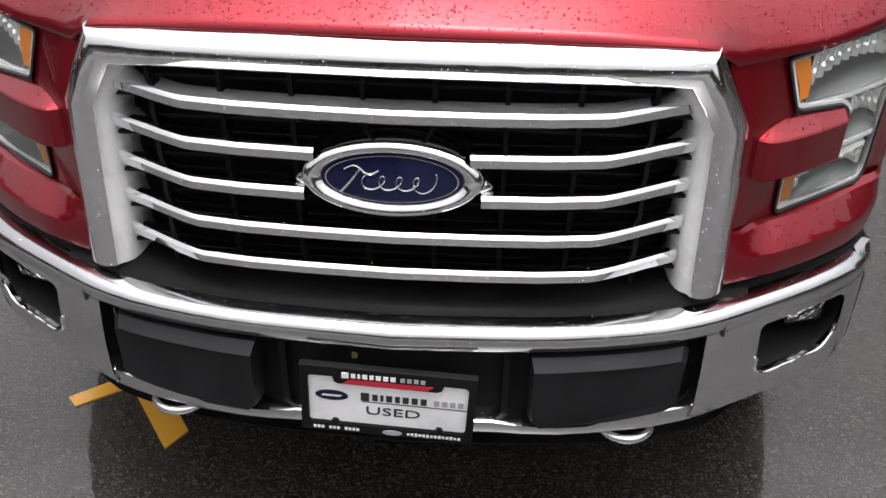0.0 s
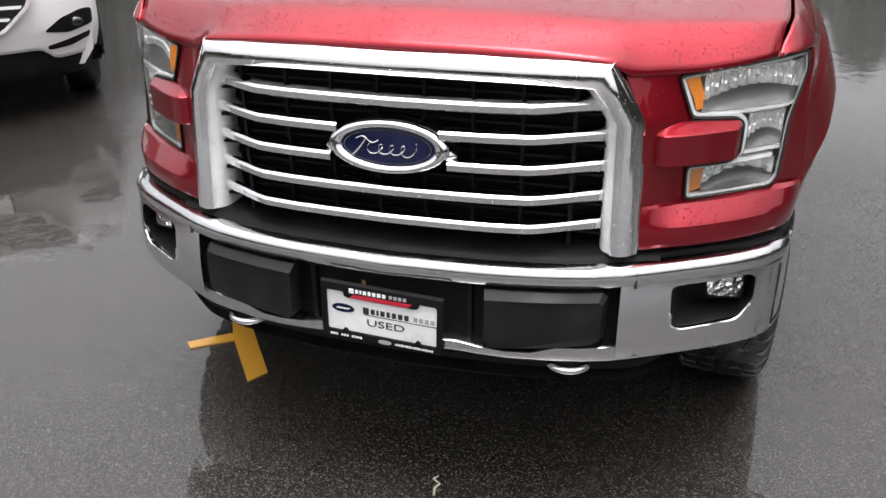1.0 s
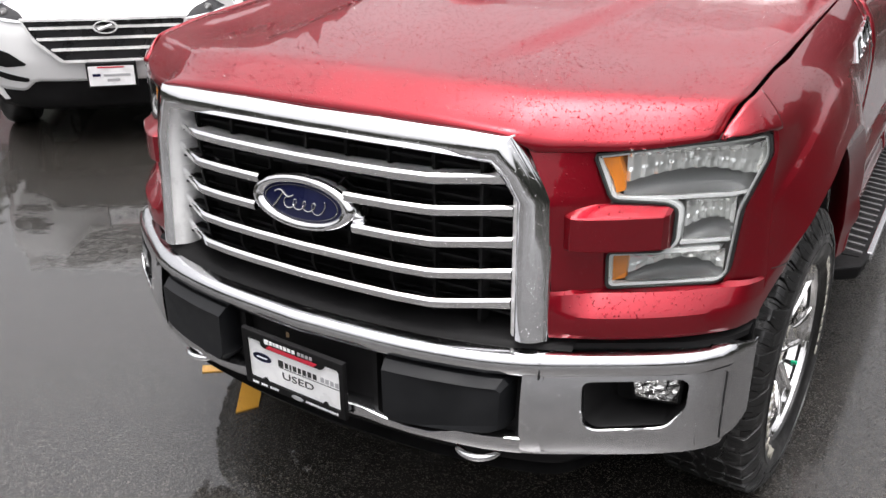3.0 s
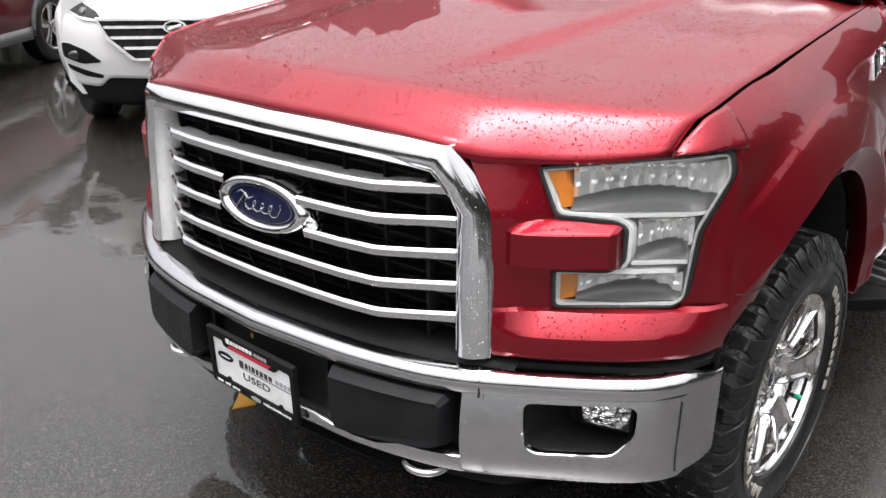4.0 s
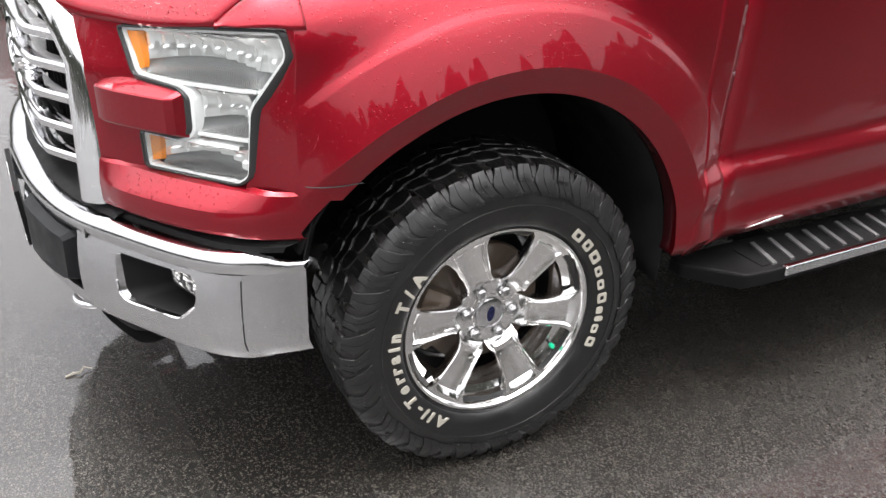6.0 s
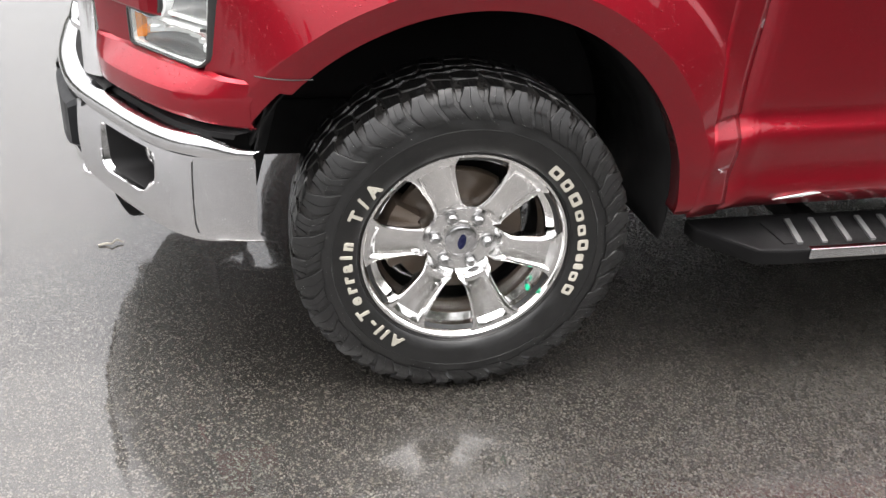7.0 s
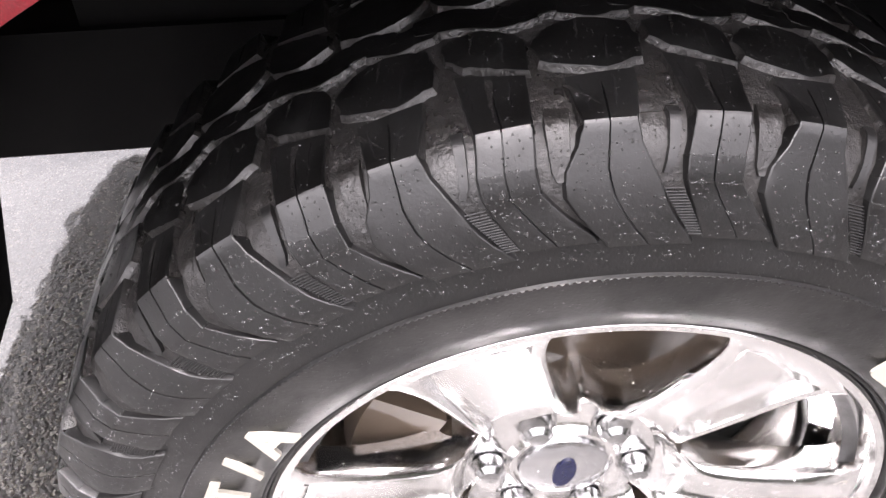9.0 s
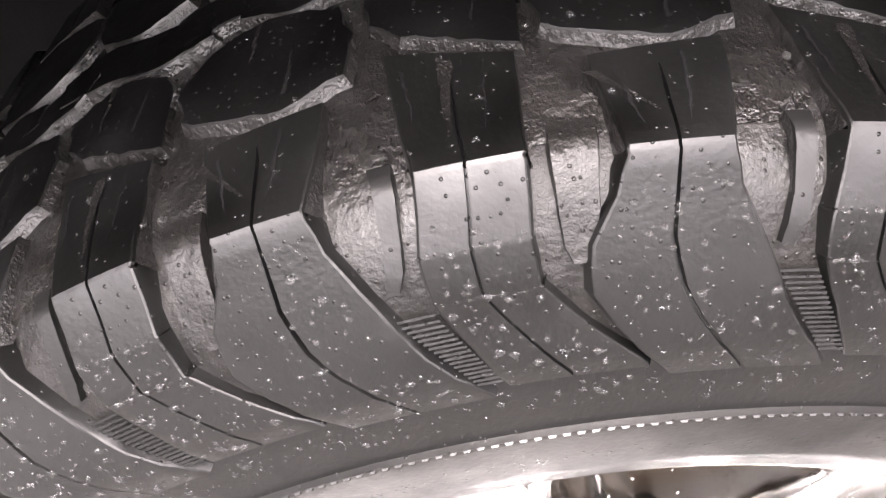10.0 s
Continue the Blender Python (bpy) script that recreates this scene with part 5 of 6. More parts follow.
def tread_meshes():
    slits = [((4.15, 0.068), (3.8, 0.0916), 0.10, LATTICE), ((2.35, 0.067), (2.48, 0.0998), 0.34, CHANNEL), ((0.75, 0.071), (1.1, 0.0992), 0.10, LATTICE),
             ((13.2, 0.083), (10.9, 0.1015), 0.26, CHANNEL), ((12.2, 0.083), (11.7, 0.1060), 0.13, LATTICE), ((9.4, 0.078), (9.9, 0.1060), 0.14, LATTICE),
             ((3.0, 0.016), (3.3, 0.036), 0.19, CHANNEL), ((1.0, 0.050), (0.6, 0.030), 0.15, LATTICE), ((10.8, 0.018), (11.2, 0.040), 0.19, CHANNEL), ((9.4, 0.062), (9.0, 0.038), 0.15, LATTICE)]
    return [
        lug_mesh("tread_block", SHORT, FLOOR, (0.53,), seed=3),
        lug_mesh("tread_block", LONG, FLOOR, (0.52,), seed=4),
        block_mesh("tread_block", [(1.4, 0.013), (4.4, 0.008), (7.6, 0.003), (7.8, -0.012), (4.8, -0.018), (2.6, -0.012), (0.2, -0.004)], 13),
        block_mesh("tread_block", [(9.4, 0.003), (13.4, 0.008), (16.0, 0.011), (16.6, 0.001), (15.4, -0.010), (12.0, -0.016), (9.2, -0.009)], 14),
        block_mesh("tread_block", [(-0.9, 0.0645), (1.2, 0.0590), (3.4, 0.0520), (5.4, 0.0420), (5.8, 0.024), (3.0, 0.015), (0.4, 0.021), (-1.2, 0.034), (-0.5, 0.046)], 11),
        block_mesh("tread_block", [(6.6, 0.0610), (8.2, 0.0655), (9.6, 0.0700), (11.4, 0.0660), (14.4, 0.0600), (15.0, 0.038), (12.6, 0.020), (9.6, 0.016), (6.8, 0.024), (6.3, 0.040)], 12),
        lug_mesh("groove_fin", PILLAR, [0.004] * 6, (), seed=5, mat=GROOVE),
        lug_mesh("groove_fin", FIN, [0.004] * 6, (), seed=6),
    ] + [slit_mesh(p, q, w, 40 + k, mat) for k, (p, q, w, mat) in enumerate(slits)]


TREAD = tread_meshes()
RIBS = rib_mesh()


def rain_beads(seed, count):
    """Small rain drops that cling to the shoulder blocks, the grooves and the side wall."""
    rnd = random.Random(seed)
    bm = bmesh.new()
    for k in range(count):
        levels = rnd.choice((SHORT, LONG))
        turn = Matrix.Rotation(radians(PHASE + PITCH * rnd.randrange(PAIRS)), 3, "X")
        kind = rnd.random()
        big = 0.0011
        if kind < 0.22:
            g = rnd.choice((-3.2, -2.2, -0.8, 5.0, 6.6, 7.6)) + rnd.uniform(-0.4, 0.4)
            t = rnd.random()
            p = turn @ polar(g, 0.4120 - 0.0235 * t, 0.085 + 0.0375 * t)
            up = (turn @ polar(g, 0.7, 0.6)).normalized()
            big = 0.0022
        elif kind < 0.34:
            g, x = rnd.uniform(0, PITCH), rnd.uniform(0.02, 0.105)
            p, up = turn @ polar(g, tread_r(x), x), (turn @ polar(g, 1.0, 0.2)).normalized()
        elif kind < 0.88:
            t, i = rnd.uniform(0.05, 0.95), rnd.uniform(4.5, len(levels) - 1.2)
            p, q = lug_place(levels, t, i, 0.0), lug_place(levels, t, i, 0.01)
            p, up = turn @ p, (turn @ (p - q)).normalized()
        else:
            a = rnd.uniform(0, 360)
            r = rnd.uniform(0.332, 0.346)
            p, up = polar(a, r, float(np.interp(r, (0.335, 0.344, 0.352), (0.1390, 0.1374, 0.1355)))), Vector((1, 0, 0))
        size = 0.0004 + big * rnd.random() ** 4
        m = Matrix.Translation(p) @ up.to_track_quat("Z", "Y").to_matrix().to_4x4() @ Matrix.Diagonal((size * rnd.uniform(0.9, 1.5), size, size * 0.75, 1))
        ring0 = [bm.verts.new(m @ Vector((math.cos(u), math.sin(u), -0.15))) for u in (k2 * math.pi / 3 for k2 in range(6))]
        ring1 = [bm.verts.new(m @ Vector((0.72 * math.cos(u), 0.72 * math.sin(u), 0.65))) for u in (k2 * math.pi / 3 for k2 in range(6))]
        tip = bm.verts.new(m @ Vector((0, 0, 1)))
        for j in range(6):
            bm.faces.new((ring0[j], ring0[(j + 1) % 6], ring1[(j + 1) % 6], ring1[j]))
            bm.faces.new((ring1[j], ring1[(j + 1) % 6], tip))
    return bm


def tyre_body():
    bm = bmesh.new()
    prof = [(0.232, 0.096), (0.248, 0.108), (0.2575, 0.114), (0.2610, 0.1215), (0.2615, 0.1245), (0.2630, 0.1248), (0.2640, 0.1240), (0.268, 0.129), (0.290, 0.1370), (0.318, 0.1405), (0.3233, 0.1409), (0.3236, 0.1430), (0.3253, 0.1430), (0.3256, 0.1405), (0.335, 0.1390), (0.344, 0.1374), (0.352, 0.1355), (0.368, 0.1300), (0.385, 0.1195), (0.396, 0.109), (0.4035, 0.096), (0.4050, 0.05), (0.4060, 0.0)]
    prof = prof + [(r, -x) for r, x in prof[-2::-1]]
    lathe(bm, prof, 144)
    return bm


def rim_body():
    bm = bmesh.new()
    lathe(bm, [(0.2465, 0.1150), (0.2495, 0.1195), (0.2555, 0.1200), (0.2580, 0.1175), (0.2575, 0.1110), (0.2500, 0.1050)], 96)
    lathe(bm, [(0.2465, 0.1150), (0.2430, 0.1080), (0.2400, 0.0950), (0.2360, 0.0700), (0.2180, 0.0620), (0.2160, 0.0400), (0.2080, 0.0300), (0.2040, -0.060), (0.2200, -0.100)], 96)
    return bm


spoke_half = curve((0.050, 30), (0.089, 30), (0.096, 27), (0.103, 25.0), (0.112, 20.5), (0.125, 17.2), (0.16, 14.6), (0.210, 13.4), (0.232, 14.4), (0.247, 17.0))
spoke_top = curve((0.050, 0.055), (0.082, 0.056), (0.092, 0.062), (0.104, 0.083), (0.125, 0.092), (0.16, 0.099), (0.21, 0.106), (0.247, 0.112))


def spoke(bm, centre):
    """A wide blade: a shallow pan between two raised edges, deep sides."""
    ts = [-1.0, -0.97, -0.90, -0.78, -0.70, -0.4, 0.0, 0.4, 0.62, 0.70, 0.80, 0.90, 0.97, 1.0]
    pan = [-0.008, -0.001, 0.001, 0.0, -0.0105, -0.0125, -0.013, -0.0125, -0.0105, 0.0, 0.004, 0.002, -0.001, -0.008]
    rs = [0.052, 0.066, 0.080, 0.089, 0.093, 0.097, 0.102, 0.107, 0.113, 0.12, 0.13, 0.15, 0.17, 0.19, 0.206, 0.220, 0.232, 0.240, 0.247]
    rows = []
    for r in rs:
        depth = smoothstep(0.095, 0.115, r) * (1 - smoothstep(0.220, 0.234, r))
        row = []
        for t, h in zip(ts, pan):
            a = centre + spoke_half(r) * t
            edge = h if abs(t) > 0.95 else h * depth
            row.append(polar(a, r, spoke_top(r) + edge))
        under = 0.032 + 0.02 * smoothstep(0.2, 0.06, r)
        row = [polar(centre - spoke_half(r) * 0.92, r, spoke_top(r) - under)] + row + [polar(centre + spoke_half(r) * 0.92, r, spoke_top(r) - under)]
        rows.append(row)
    sheet(bm, rows, closed=True)


SPOKES = [-6 + 60 * k for k in range(6)]
LUG_STEEL = chrome_metal("polished_lug_steel", (0.45, 0.45, 0.45), 0.12, 0.2)


def build_wheel(detailed):
    wheel = thing("wheel")
    wheel["label"] = "chrome six-spoke wheel with a chunky off-road tyre"
    part("tyre", tyre_body(), RUBBER, wheel, "black off-road tyre with raised white lettering", smooth=50)
    bm = bmesh.new()
    lathe(bm, [(0.3500, 0.1361), (0.3600, 0.1345), (0.3710, 0.1318), (0.3870, 0.1240), (0.4000, 0.1150), (0.4095, 0.1000), (0.4125, 0.090), (0.4150, 0.05), (0.4158, 0.0), (0.4150, -0.05), (0.4105, -0.0965), (0.3960, -0.1135)], 144)
    part("shoulder_base", bm, GROOVE, wheel, "dark wet shoulder grooves", smooth=60)
    bm = bmesh.new()
    lathe(bm, [(0.4094, 0.1010), (0.4129, 0.090), (0.4154, 0.05), (0.4162, 0.0), (0.4154, -0.05), (0.4109, -0.0965)], 144)
    part("tread_base", bm, CHANNEL, wheel, "wet tread channels, painted pale for reflected sky", smooth=60)
    part("rim", rim_body(), RIM, wheel, "chrome rim", smooth=40)
    for a in SPOKES:
        bm = bmesh.new()
        spoke(bm, a)
        part("spoke", bm, RIM, wheel, "wide chrome spoke with a shallow pan", smooth=35)
    bm = bmesh.new()
    lathe(bm, [(0.0, 0.060), (0.044, 0.060), (0.0455, 0.064), (0.048, 0.064), (0.052, 0.0575), (0.084, 0.0575), (0.088, 0.052), (0.090, 0.030), (0.090, 0.01)], 60)
    part("hub", bm, RIM, wheel, "chrome hub", smooth=40)
    bm = bmesh.new()
    lathe(bm, [(0.0005, 0.0720), (0.020, 0.0715), (0.036, 0.0700), (0.0405, 0.0675), (0.0415, 0.060)], 48)
    cap = part("centre_cap", bm, SATIN, wheel, "brushed centre cap with a blue oval", smooth=40)
    bm = bmesh.new()
    lp = [(0.021 * math.cos(t), 0.0100 * math.sin(t)) for t in np.linspace(0, 2 * math.pi, 28, endpoint=False)]
    q = Matrix.Rotation(radians(82), 4, "X")
    prism(bm, [q @ Vector((0.0735, a, b)) for a, b in lp], [q @ Vector((0.0700, a, b)) for a, b in lp])
    part("cap_oval", bm, BLUE, wheel, "small blue oval")
    for a in SPOKES:
        bm = bmesh.new()
        m = Matrix.Translation(polar(a + 1, 0.0675, 0.0))
        lathe(bm, [(0.0190, 0.0570), (0.0186, 0.0600), (0.0168, 0.0600), (0.0160, 0.0500)], 24, m)
        hexa = [(0.0145, 0.050), (0.0145, 0.066), (0.0130, 0.0725), (0.0085, 0.0770), (0.0005, 0.0785)]
        lathe(bm, hexa, 18, m)
        part("lug_nut", bm, LUG_STEEL, wheel, "bright lug nut", smooth=30)
    bm = bmesh.new()
    lathe(bm, [(0.07, 0.012), (0.165, 0.012), (0.168, 0.008), (0.168, -0.012), (0.07, -0.012)], 60)
    lathe(bm, [(0.0, 0.032), (0.072, 0.032), (0.076, 0.026), (0.080, 0.012)], 40)
    part("brake_disc", bm, IRON, wheel, "rusty brown brake disc", smooth=40)
    bm = bmesh.new()
    lathe(bm, [(0.20, -0.10), (0.02, -0.10)], 40)
    part("backing_plate", bm, BLACK, wheel, "dark backing plate")
    bm = bmesh.new()
    rows = [[polar(a, r, x) for r, x in ((0.120, 0.052), (0.190, 0.050), (0.196, 0.02), (0.196, -0.04), (0.12, -0.04))] for a in np.linspace(150, 205, 10)]
    vs = sheet(bm, rows, closed=True)
    bm.faces.new(vs[0]), bm.faces.new(vs[-1])
    part("brake_caliper", bm, IRON, wheel, "brown brake caliper", smooth=40)
    bm = bmesh.new()
    p0, p1 = polar(-35, 0.222, 0.070), polar(-35, 0.213, 0.108)
    tube(bm, [p0, p0 + (p1 - p0) * 0.6], 0.0045, 10)
    part("valve_stem", bm, RUBBER_PLAIN, wheel, "black valve stem")
    bm = bmesh.new()
    tube(bm, [p0 + (p1 - p0) * 0.55, p0 + (p1 - p0) * 0.95, p1], [0.0062, 0.0062, 0.0045], 10)
    part("valve_cap", bm, GREEN, wheel, "green valve cap", smooth=50)
    # raised white lettering, tops outward
    def set_on_wall(a, r=0.291):
        turn = Matrix(((0, 0, 1, 0), (math.sin(radians(a)), math.cos(radians(a)), 0, 0), (-math.cos(radians(a)), math.sin(radians(a)), 0, 0), (0, 0, 0, 1)))
        return Matrix.Translation(polar(a, r, 0.1395)) @ turn
    if detailed:
        word = "All-Terrain T/A"
        wide = {"l": 0.55, "i": 0.55, "r": 0.75, "-": 0.75, " ": 0.95, "/": 0.75, "A": 1.25, "T": 1.15}
        w = [wide.get(ch, 1.0) for ch in word]
        span = 241 - 138
        pos = 0.0
        for ch, k in zip(word, w):
            a = 241 - span * (pos + k / 2) / sum(w)
            pos += k
            if ch != " ":
                lettering("tyre_letter", ch, 0.041, set_on_wall(a) @ Matrix.Diagonal((1.05, 1.0, 1, 1)), LETTER, wheel, 0.0016, 0.0018)
        # the maker's name as plain raised bars
        w = [1.15, 0.95, 1.2, 1.0, 1.0, 1.0, 0.7, 0.5, 0.9, 0.95]
        tall = [0.027, 0.027, 0.027, 0.020, 0.020, 0.027, 0.020, 0.026, 0.020, 0.027]
        pos = 0.0
        for k, h in zip(w, tall):
            a = 53 - 79 * (pos + k / 2) / sum(w)
            pos += k
            bm = bmesh.new()
            m = set_on_wall(a, 0.291 - (0.030 - h) / 2)
            hw = 0.0145 * k
            outer_l = rounded([(-hw, -h / 2), (hw, -h / 2), (hw, h / 2), (-hw, h / 2)], 0.006, 3)
            if k > 0.8:
                inner_l = rounded([(-hw * 0.45, -h * 0.22), (hw * 0.45, -h * 0.22), (hw * 0.45, h * 0.22), (-hw * 0.45, h * 0.22)], 0.003, 3)
                sheet(bm, [[m @ Vector((x, y, d)) for x, y in lp] for lp, d in ((outer_l, -0.001), (outer_l, 0.0012), (inner_l, 0.0012), (inner_l, -0.001))], closed=True)
            else:
                prism(bm, [m @ Vector((x, y, 0.0012)) for x, y in outer_l], [m @ Vector((x, y, -0.001)) for x, y in outer_l])
            part("tyre_letter_bar", bm, LETTER, wheel, "raised white bar", smooth=0)
        tagged(part("rain_bead_film", rain_beads(8, 13000), SPRAY, wheel, "small clear rain drops", smooth=60), kind="stuff")
        bm = bmesh.new()
        for k in range(440):
            a = 360 / 440 * k
            lo = [polar(a + da, 0.3245 + dr, 0.1428) for da, dr in ((-0.26, -0.0007), (0.26, -0.0007), (0.26, 0.0007), (-0.26, 0.0007))]
            hi = [polar(a + da * 0.6, 0.3245 + dr * 0.5, 0.1437) for da, dr in ((-0.26, -0.0007), (0.26, -0.0007), (0.26, 0.0007), (-0.26, 0.0007))]
            prism(bm, lo, hi)
        tagged(part("serrated_ridge", bm, RUBBER, wheel, "fine serrated ridge on the side wall", smooth=0), kind="stuff")
        for k in range(PAIRS):
            for me in TREAD + [RIBS]:
                ob = new(me.name.split(".")[0], me)
                ob.parent = wheel
                ob.rotation_euler = (radians(PHASE + PITCH * k), 0, 0)
                if me is RIBS or me.name.startswith("groove_fin") or me.name.startswith("slit_strip"):
                    continue
                ob2 = new("tread_block", me)
                ob2.parent = wheel
                ob2.matrix_local = Matrix.Rotation(radians(PHASE + PITCH * k + 5), 4, "X") @ Matrix.Rotation(math.pi, 4, "Z")
    else:
        bm = bmesh.new()
        for k in range(PAIRS):
            for me in TREAD[:4]:
                for base in (Matrix.Identity(4), Matrix.Rotation(radians(5), 4, "X") @ Matrix.Rotation(math.pi, 4, "Z")):
                    part_me = me.copy()
                    part_me.transform(Matrix.Rotation(radians(PITCH * k), 4, "X") @ base)
                    bm.from_mesh(part_me)
                    bpy.data.meshes.remove(part_me)
        tagged(part("tread", bm, RUBBER, wheel, smooth=30), kind="stuff")
    return wheel


HUB = (0.860, 0.970, 0.420)
wheel = build_wheel(True)
wheel.parent = truck
wheel.matrix_local = Matrix.Translation(HUB) @ Matrix.Rotation(radians(-3), 4, "Z")
spare = build_wheel(False)
spare.parent = truck
spare.matrix_local = Matrix.Translation((-HUB[0], HUB[1], HUB[2])) @ Matrix.Rotation(radians(177), 4, "Z")
for sx in (1, -1):
    w2 = copy_thing(spare, Matrix.Translation((sx * 0.85, 4.66, 0.420)) @ Matrix.Rotation(0 if sx > 0 else math.pi, 4, "Z"))


# ---- doors, cab and bed ----
def flank(name, y0, y1, sign, top=None, label="", z_low=0.500):
    ys = np.linspace(y0, y1, max(4, int((y1 - y0) / 0.06)))
    rows = []
    for y in ys:
        lo, hi = z_low + 0.010 * min(1, max(0, (y - 1.55))), top or gap_z(min(1.5, y)) - 0.01
        row = [(side_x(y, lo) - 0.03, y, lo - 0.012)]
        for k in range(34):
            z = lo + (hi - lo) * k / 33
            row.append((side_x(y, z), y, z))
        rows.append(row)
    bm = bmesh.new()
    sheet(bm, rows, mirror=sign)
    return part(name, bm, PAINT, truck, label, smooth=50, thick=0.012)


for sign in (1, -1):
    flank("front_door", 1.6225, 2.76, sign, 1.33, "red door with a sculpted lower body line")
    flank("rear_door", 2.766, 3.86, sign, 1.33, "red rear door")
    bm = bmesh.new()
    tube(bm, [(sign * (side_x(y, 1.18) + 0.02), y, 1.18) for y in np.linspace(2.52, 2.70, 6)], 0.014, 8)
    part("door_handle", bm, CHROME, truck, "chrome door handle")
    # bed side with its arch left open
    bm = bmesh.new()
    for y0, y1, z0 in ((3.93, 4.16, 0.56), (4.16, 5.16, 0.96), (5.16, 5.70, 0.60)):
        sheet(bm, [[(side_x(y, z) - 0.01, y, z) for z in np.linspace(z0, 1.34, 16)] + [(0.84, y, 1.36)] for y in np.linspace(y0, y1, 8)], mirror=sign)
    part("bed_side", bm, PAINT, truck, "red cargo bed side", smooth=50, thick=0.02)
    # pillars and roof rail, side glass
    bm = bmesh.new()
    tube(bm, [(sign * x, y, z) for x, y, z in ((0.86, 1.52, 1.36), (0.80, 2.18, 1.84), (0.76, 2.60, 1.92), (0.76, 3.40, 1.92), (0.80, 3.84, 1.82), (0.88, 3.88, 1.33))], 0.045, 8)
    tube(bm, [(sign * x, y, z) for x, y, z in ((0.90, 2.74, 1.33), (0.77, 2.70, 1.90))], 0.05, 8)
    part("roof_rail", bm, PAINT, truck, "red roof rail and pillars", smooth=60)
    bm = bmesh.new()
    sheet(bm, [[(sign * x, y, z) for x, y, z in row] for row in (((0.905, 1.62, 1.32), (0.905, 2.74, 1.32), (0.905, 3.86, 1.32)), ((0.80, 2.20, 1.83), (0.775, 2.72, 1.89), (0.81, 3.80, 1.84)))])
    part("side_glass", bm, DARK_GLASS, truck, "dark side glass", thick=0.005)
    # mirror
    bm = bmesh.new()
    box(bm, *sorted((sign * 1.06, sign * 1.24)), 1.78, 1.93, 1.30, 1.52)
    box(bm, *sorted((sign * 0.90, sign * 1.08)), 1.80, 1.86, 1.33, 1.38)
    part("door_mirror", bm, BLACK, truck, "black door mirror", bevel=0.03)
bm = bmesh.new()
sheet(bm, [[(x, 2.16 - 0.0 * x * x + 0.02, 1.85) for x in np.linspace(-0.78, 0.78, 13)]] + [[(x * k, 2.16 + d, z) for x in np.linspace(-0.78, 0.78, 13)] for d, z, k in ((0.25, 1.935, 1.0), (0.6, 1.965, 0.99), (1.2, 1.965, 0.99), (1.66, 1.91, 1.0))])
part("roof", bm, PAINT, truck, "red roof", smooth=60, thick=0.02)
bm = bmesh.new()
sheet(bm, [[(x * k, y + 0.16 * (x / 0.85) ** 2 * w, z) for x in np.linspace(-0.85, 0.85, 17)] for k, y, z, w in ((1.0, 1.42, 1.36, 1), (0.97, 1.72, 1.58, 0.7), (0.92, 2.15, 1.85, 0.3))])
part("windscreen", bm, DARK_GLASS, truck, "dark wet windscreen", smooth=60, thick=0.006)
bm = bmesh.new()
sheet(bm, [[(x, y, z) for x in np.linspace(-0.87, 0.87, 9)] for y, z in ((1.44, 1.385), (1.50, 1.360), (1.62, 1.34))])
part("cowl", bm, BLACK, truck, "black cowl panel", thick=0.01)
bm = bmesh.new()
sheet(bm, [[(x, 3.90, z) for x in (-0.87, 0, 0.87)] for z in (0.60, 1.34, 1.86)])
box(bm, -0.84, 0.84, 3.95, 5.68, 0.70, 0.76)
box(bm, -0.85, 0.85, 5.66, 5.72, 0.62, 1.34)
box(bm, -0.90, 0.90, 5.72, 5.86, 0.50, 0.66)
part("cargo_bed", bm, PAINT, truck, "red cargo bed and tailgate", smooth=0)
bm = bmesh.new()
box(bm, -0.46, 0.46, 0.30, 5.60, 0.46, 0.62)
part("chassis_frame", bm, BLACK, truck, "dark chassis frame", smooth=0)
for name_, dims in (("front_axle", (-0.80, 0.80, 0.90, 1.04, 0.37, 0.47)), ("rear_axle", (-0.80, 0.80, 4.60, 4.72, 0.37, 0.47)), ("floor_pan", (-0.84, 0.84, 1.60, 3.90, 0.565, 0.64))):
    bm = bmesh.new()
    box(bm, *dims)
    part(name_, bm, BLACK, truck, smooth=0, bevel=0.01)

# fender badge: chrome plate with plain dark shapes
for sign in (1, -1):
    def on_side(y, z, d):
        return (sign * (side_x(y, z) + d), y, z)

    # plain chrome blocks with dark fillings, one after another on a rising line
    badge = thing("fender_badge")
    badge.parent = truck
    badge["label"] = "chrome fender badge of separate dark-filled blocks"
    for y0, w, h, lift in ((1.280, 0.062, 0.056, 0.0), (1.348, 0.020, 0.014, 0.020), (1.374, 0.036, 0.050, 0.003), (1.418, 0.058, 0.050, 0.003), (1.484, 0.060, 0.050, 0.003)):
        def corner(u, v, d):
            y = y0 + u * w + 0.012 * v
            return on_side(y, 1.190 + lift + v * h + 0.17 * (y - 1.28), d)
        ring = [(0, 0), (1, 0), (1, 1), (0, 1)]
        core = [(0.18, 0.16), (0.82, 0.16), (0.82, 0.84), (0.18, 0.84)]
        bm = bmesh.new()
        sheet(bm, [[corner(u, v, d) for u, v in lp] for lp, d in ((ring, -0.004), (ring, 0.007), (core, 0.009), (core, 0.004))], closed=True)
        block = part("badge_block", bm, CHROME, badge, "raised chrome outline", smooth=30)
        bm = bmesh.new()
        prism(bm, [corner(u, v, 0.0055) for u, v in core], [corner(u, v, -0.002) for u, v in core])
        part("filling", bm, PRINT_BLACK, block, "dark filling", smooth=0)

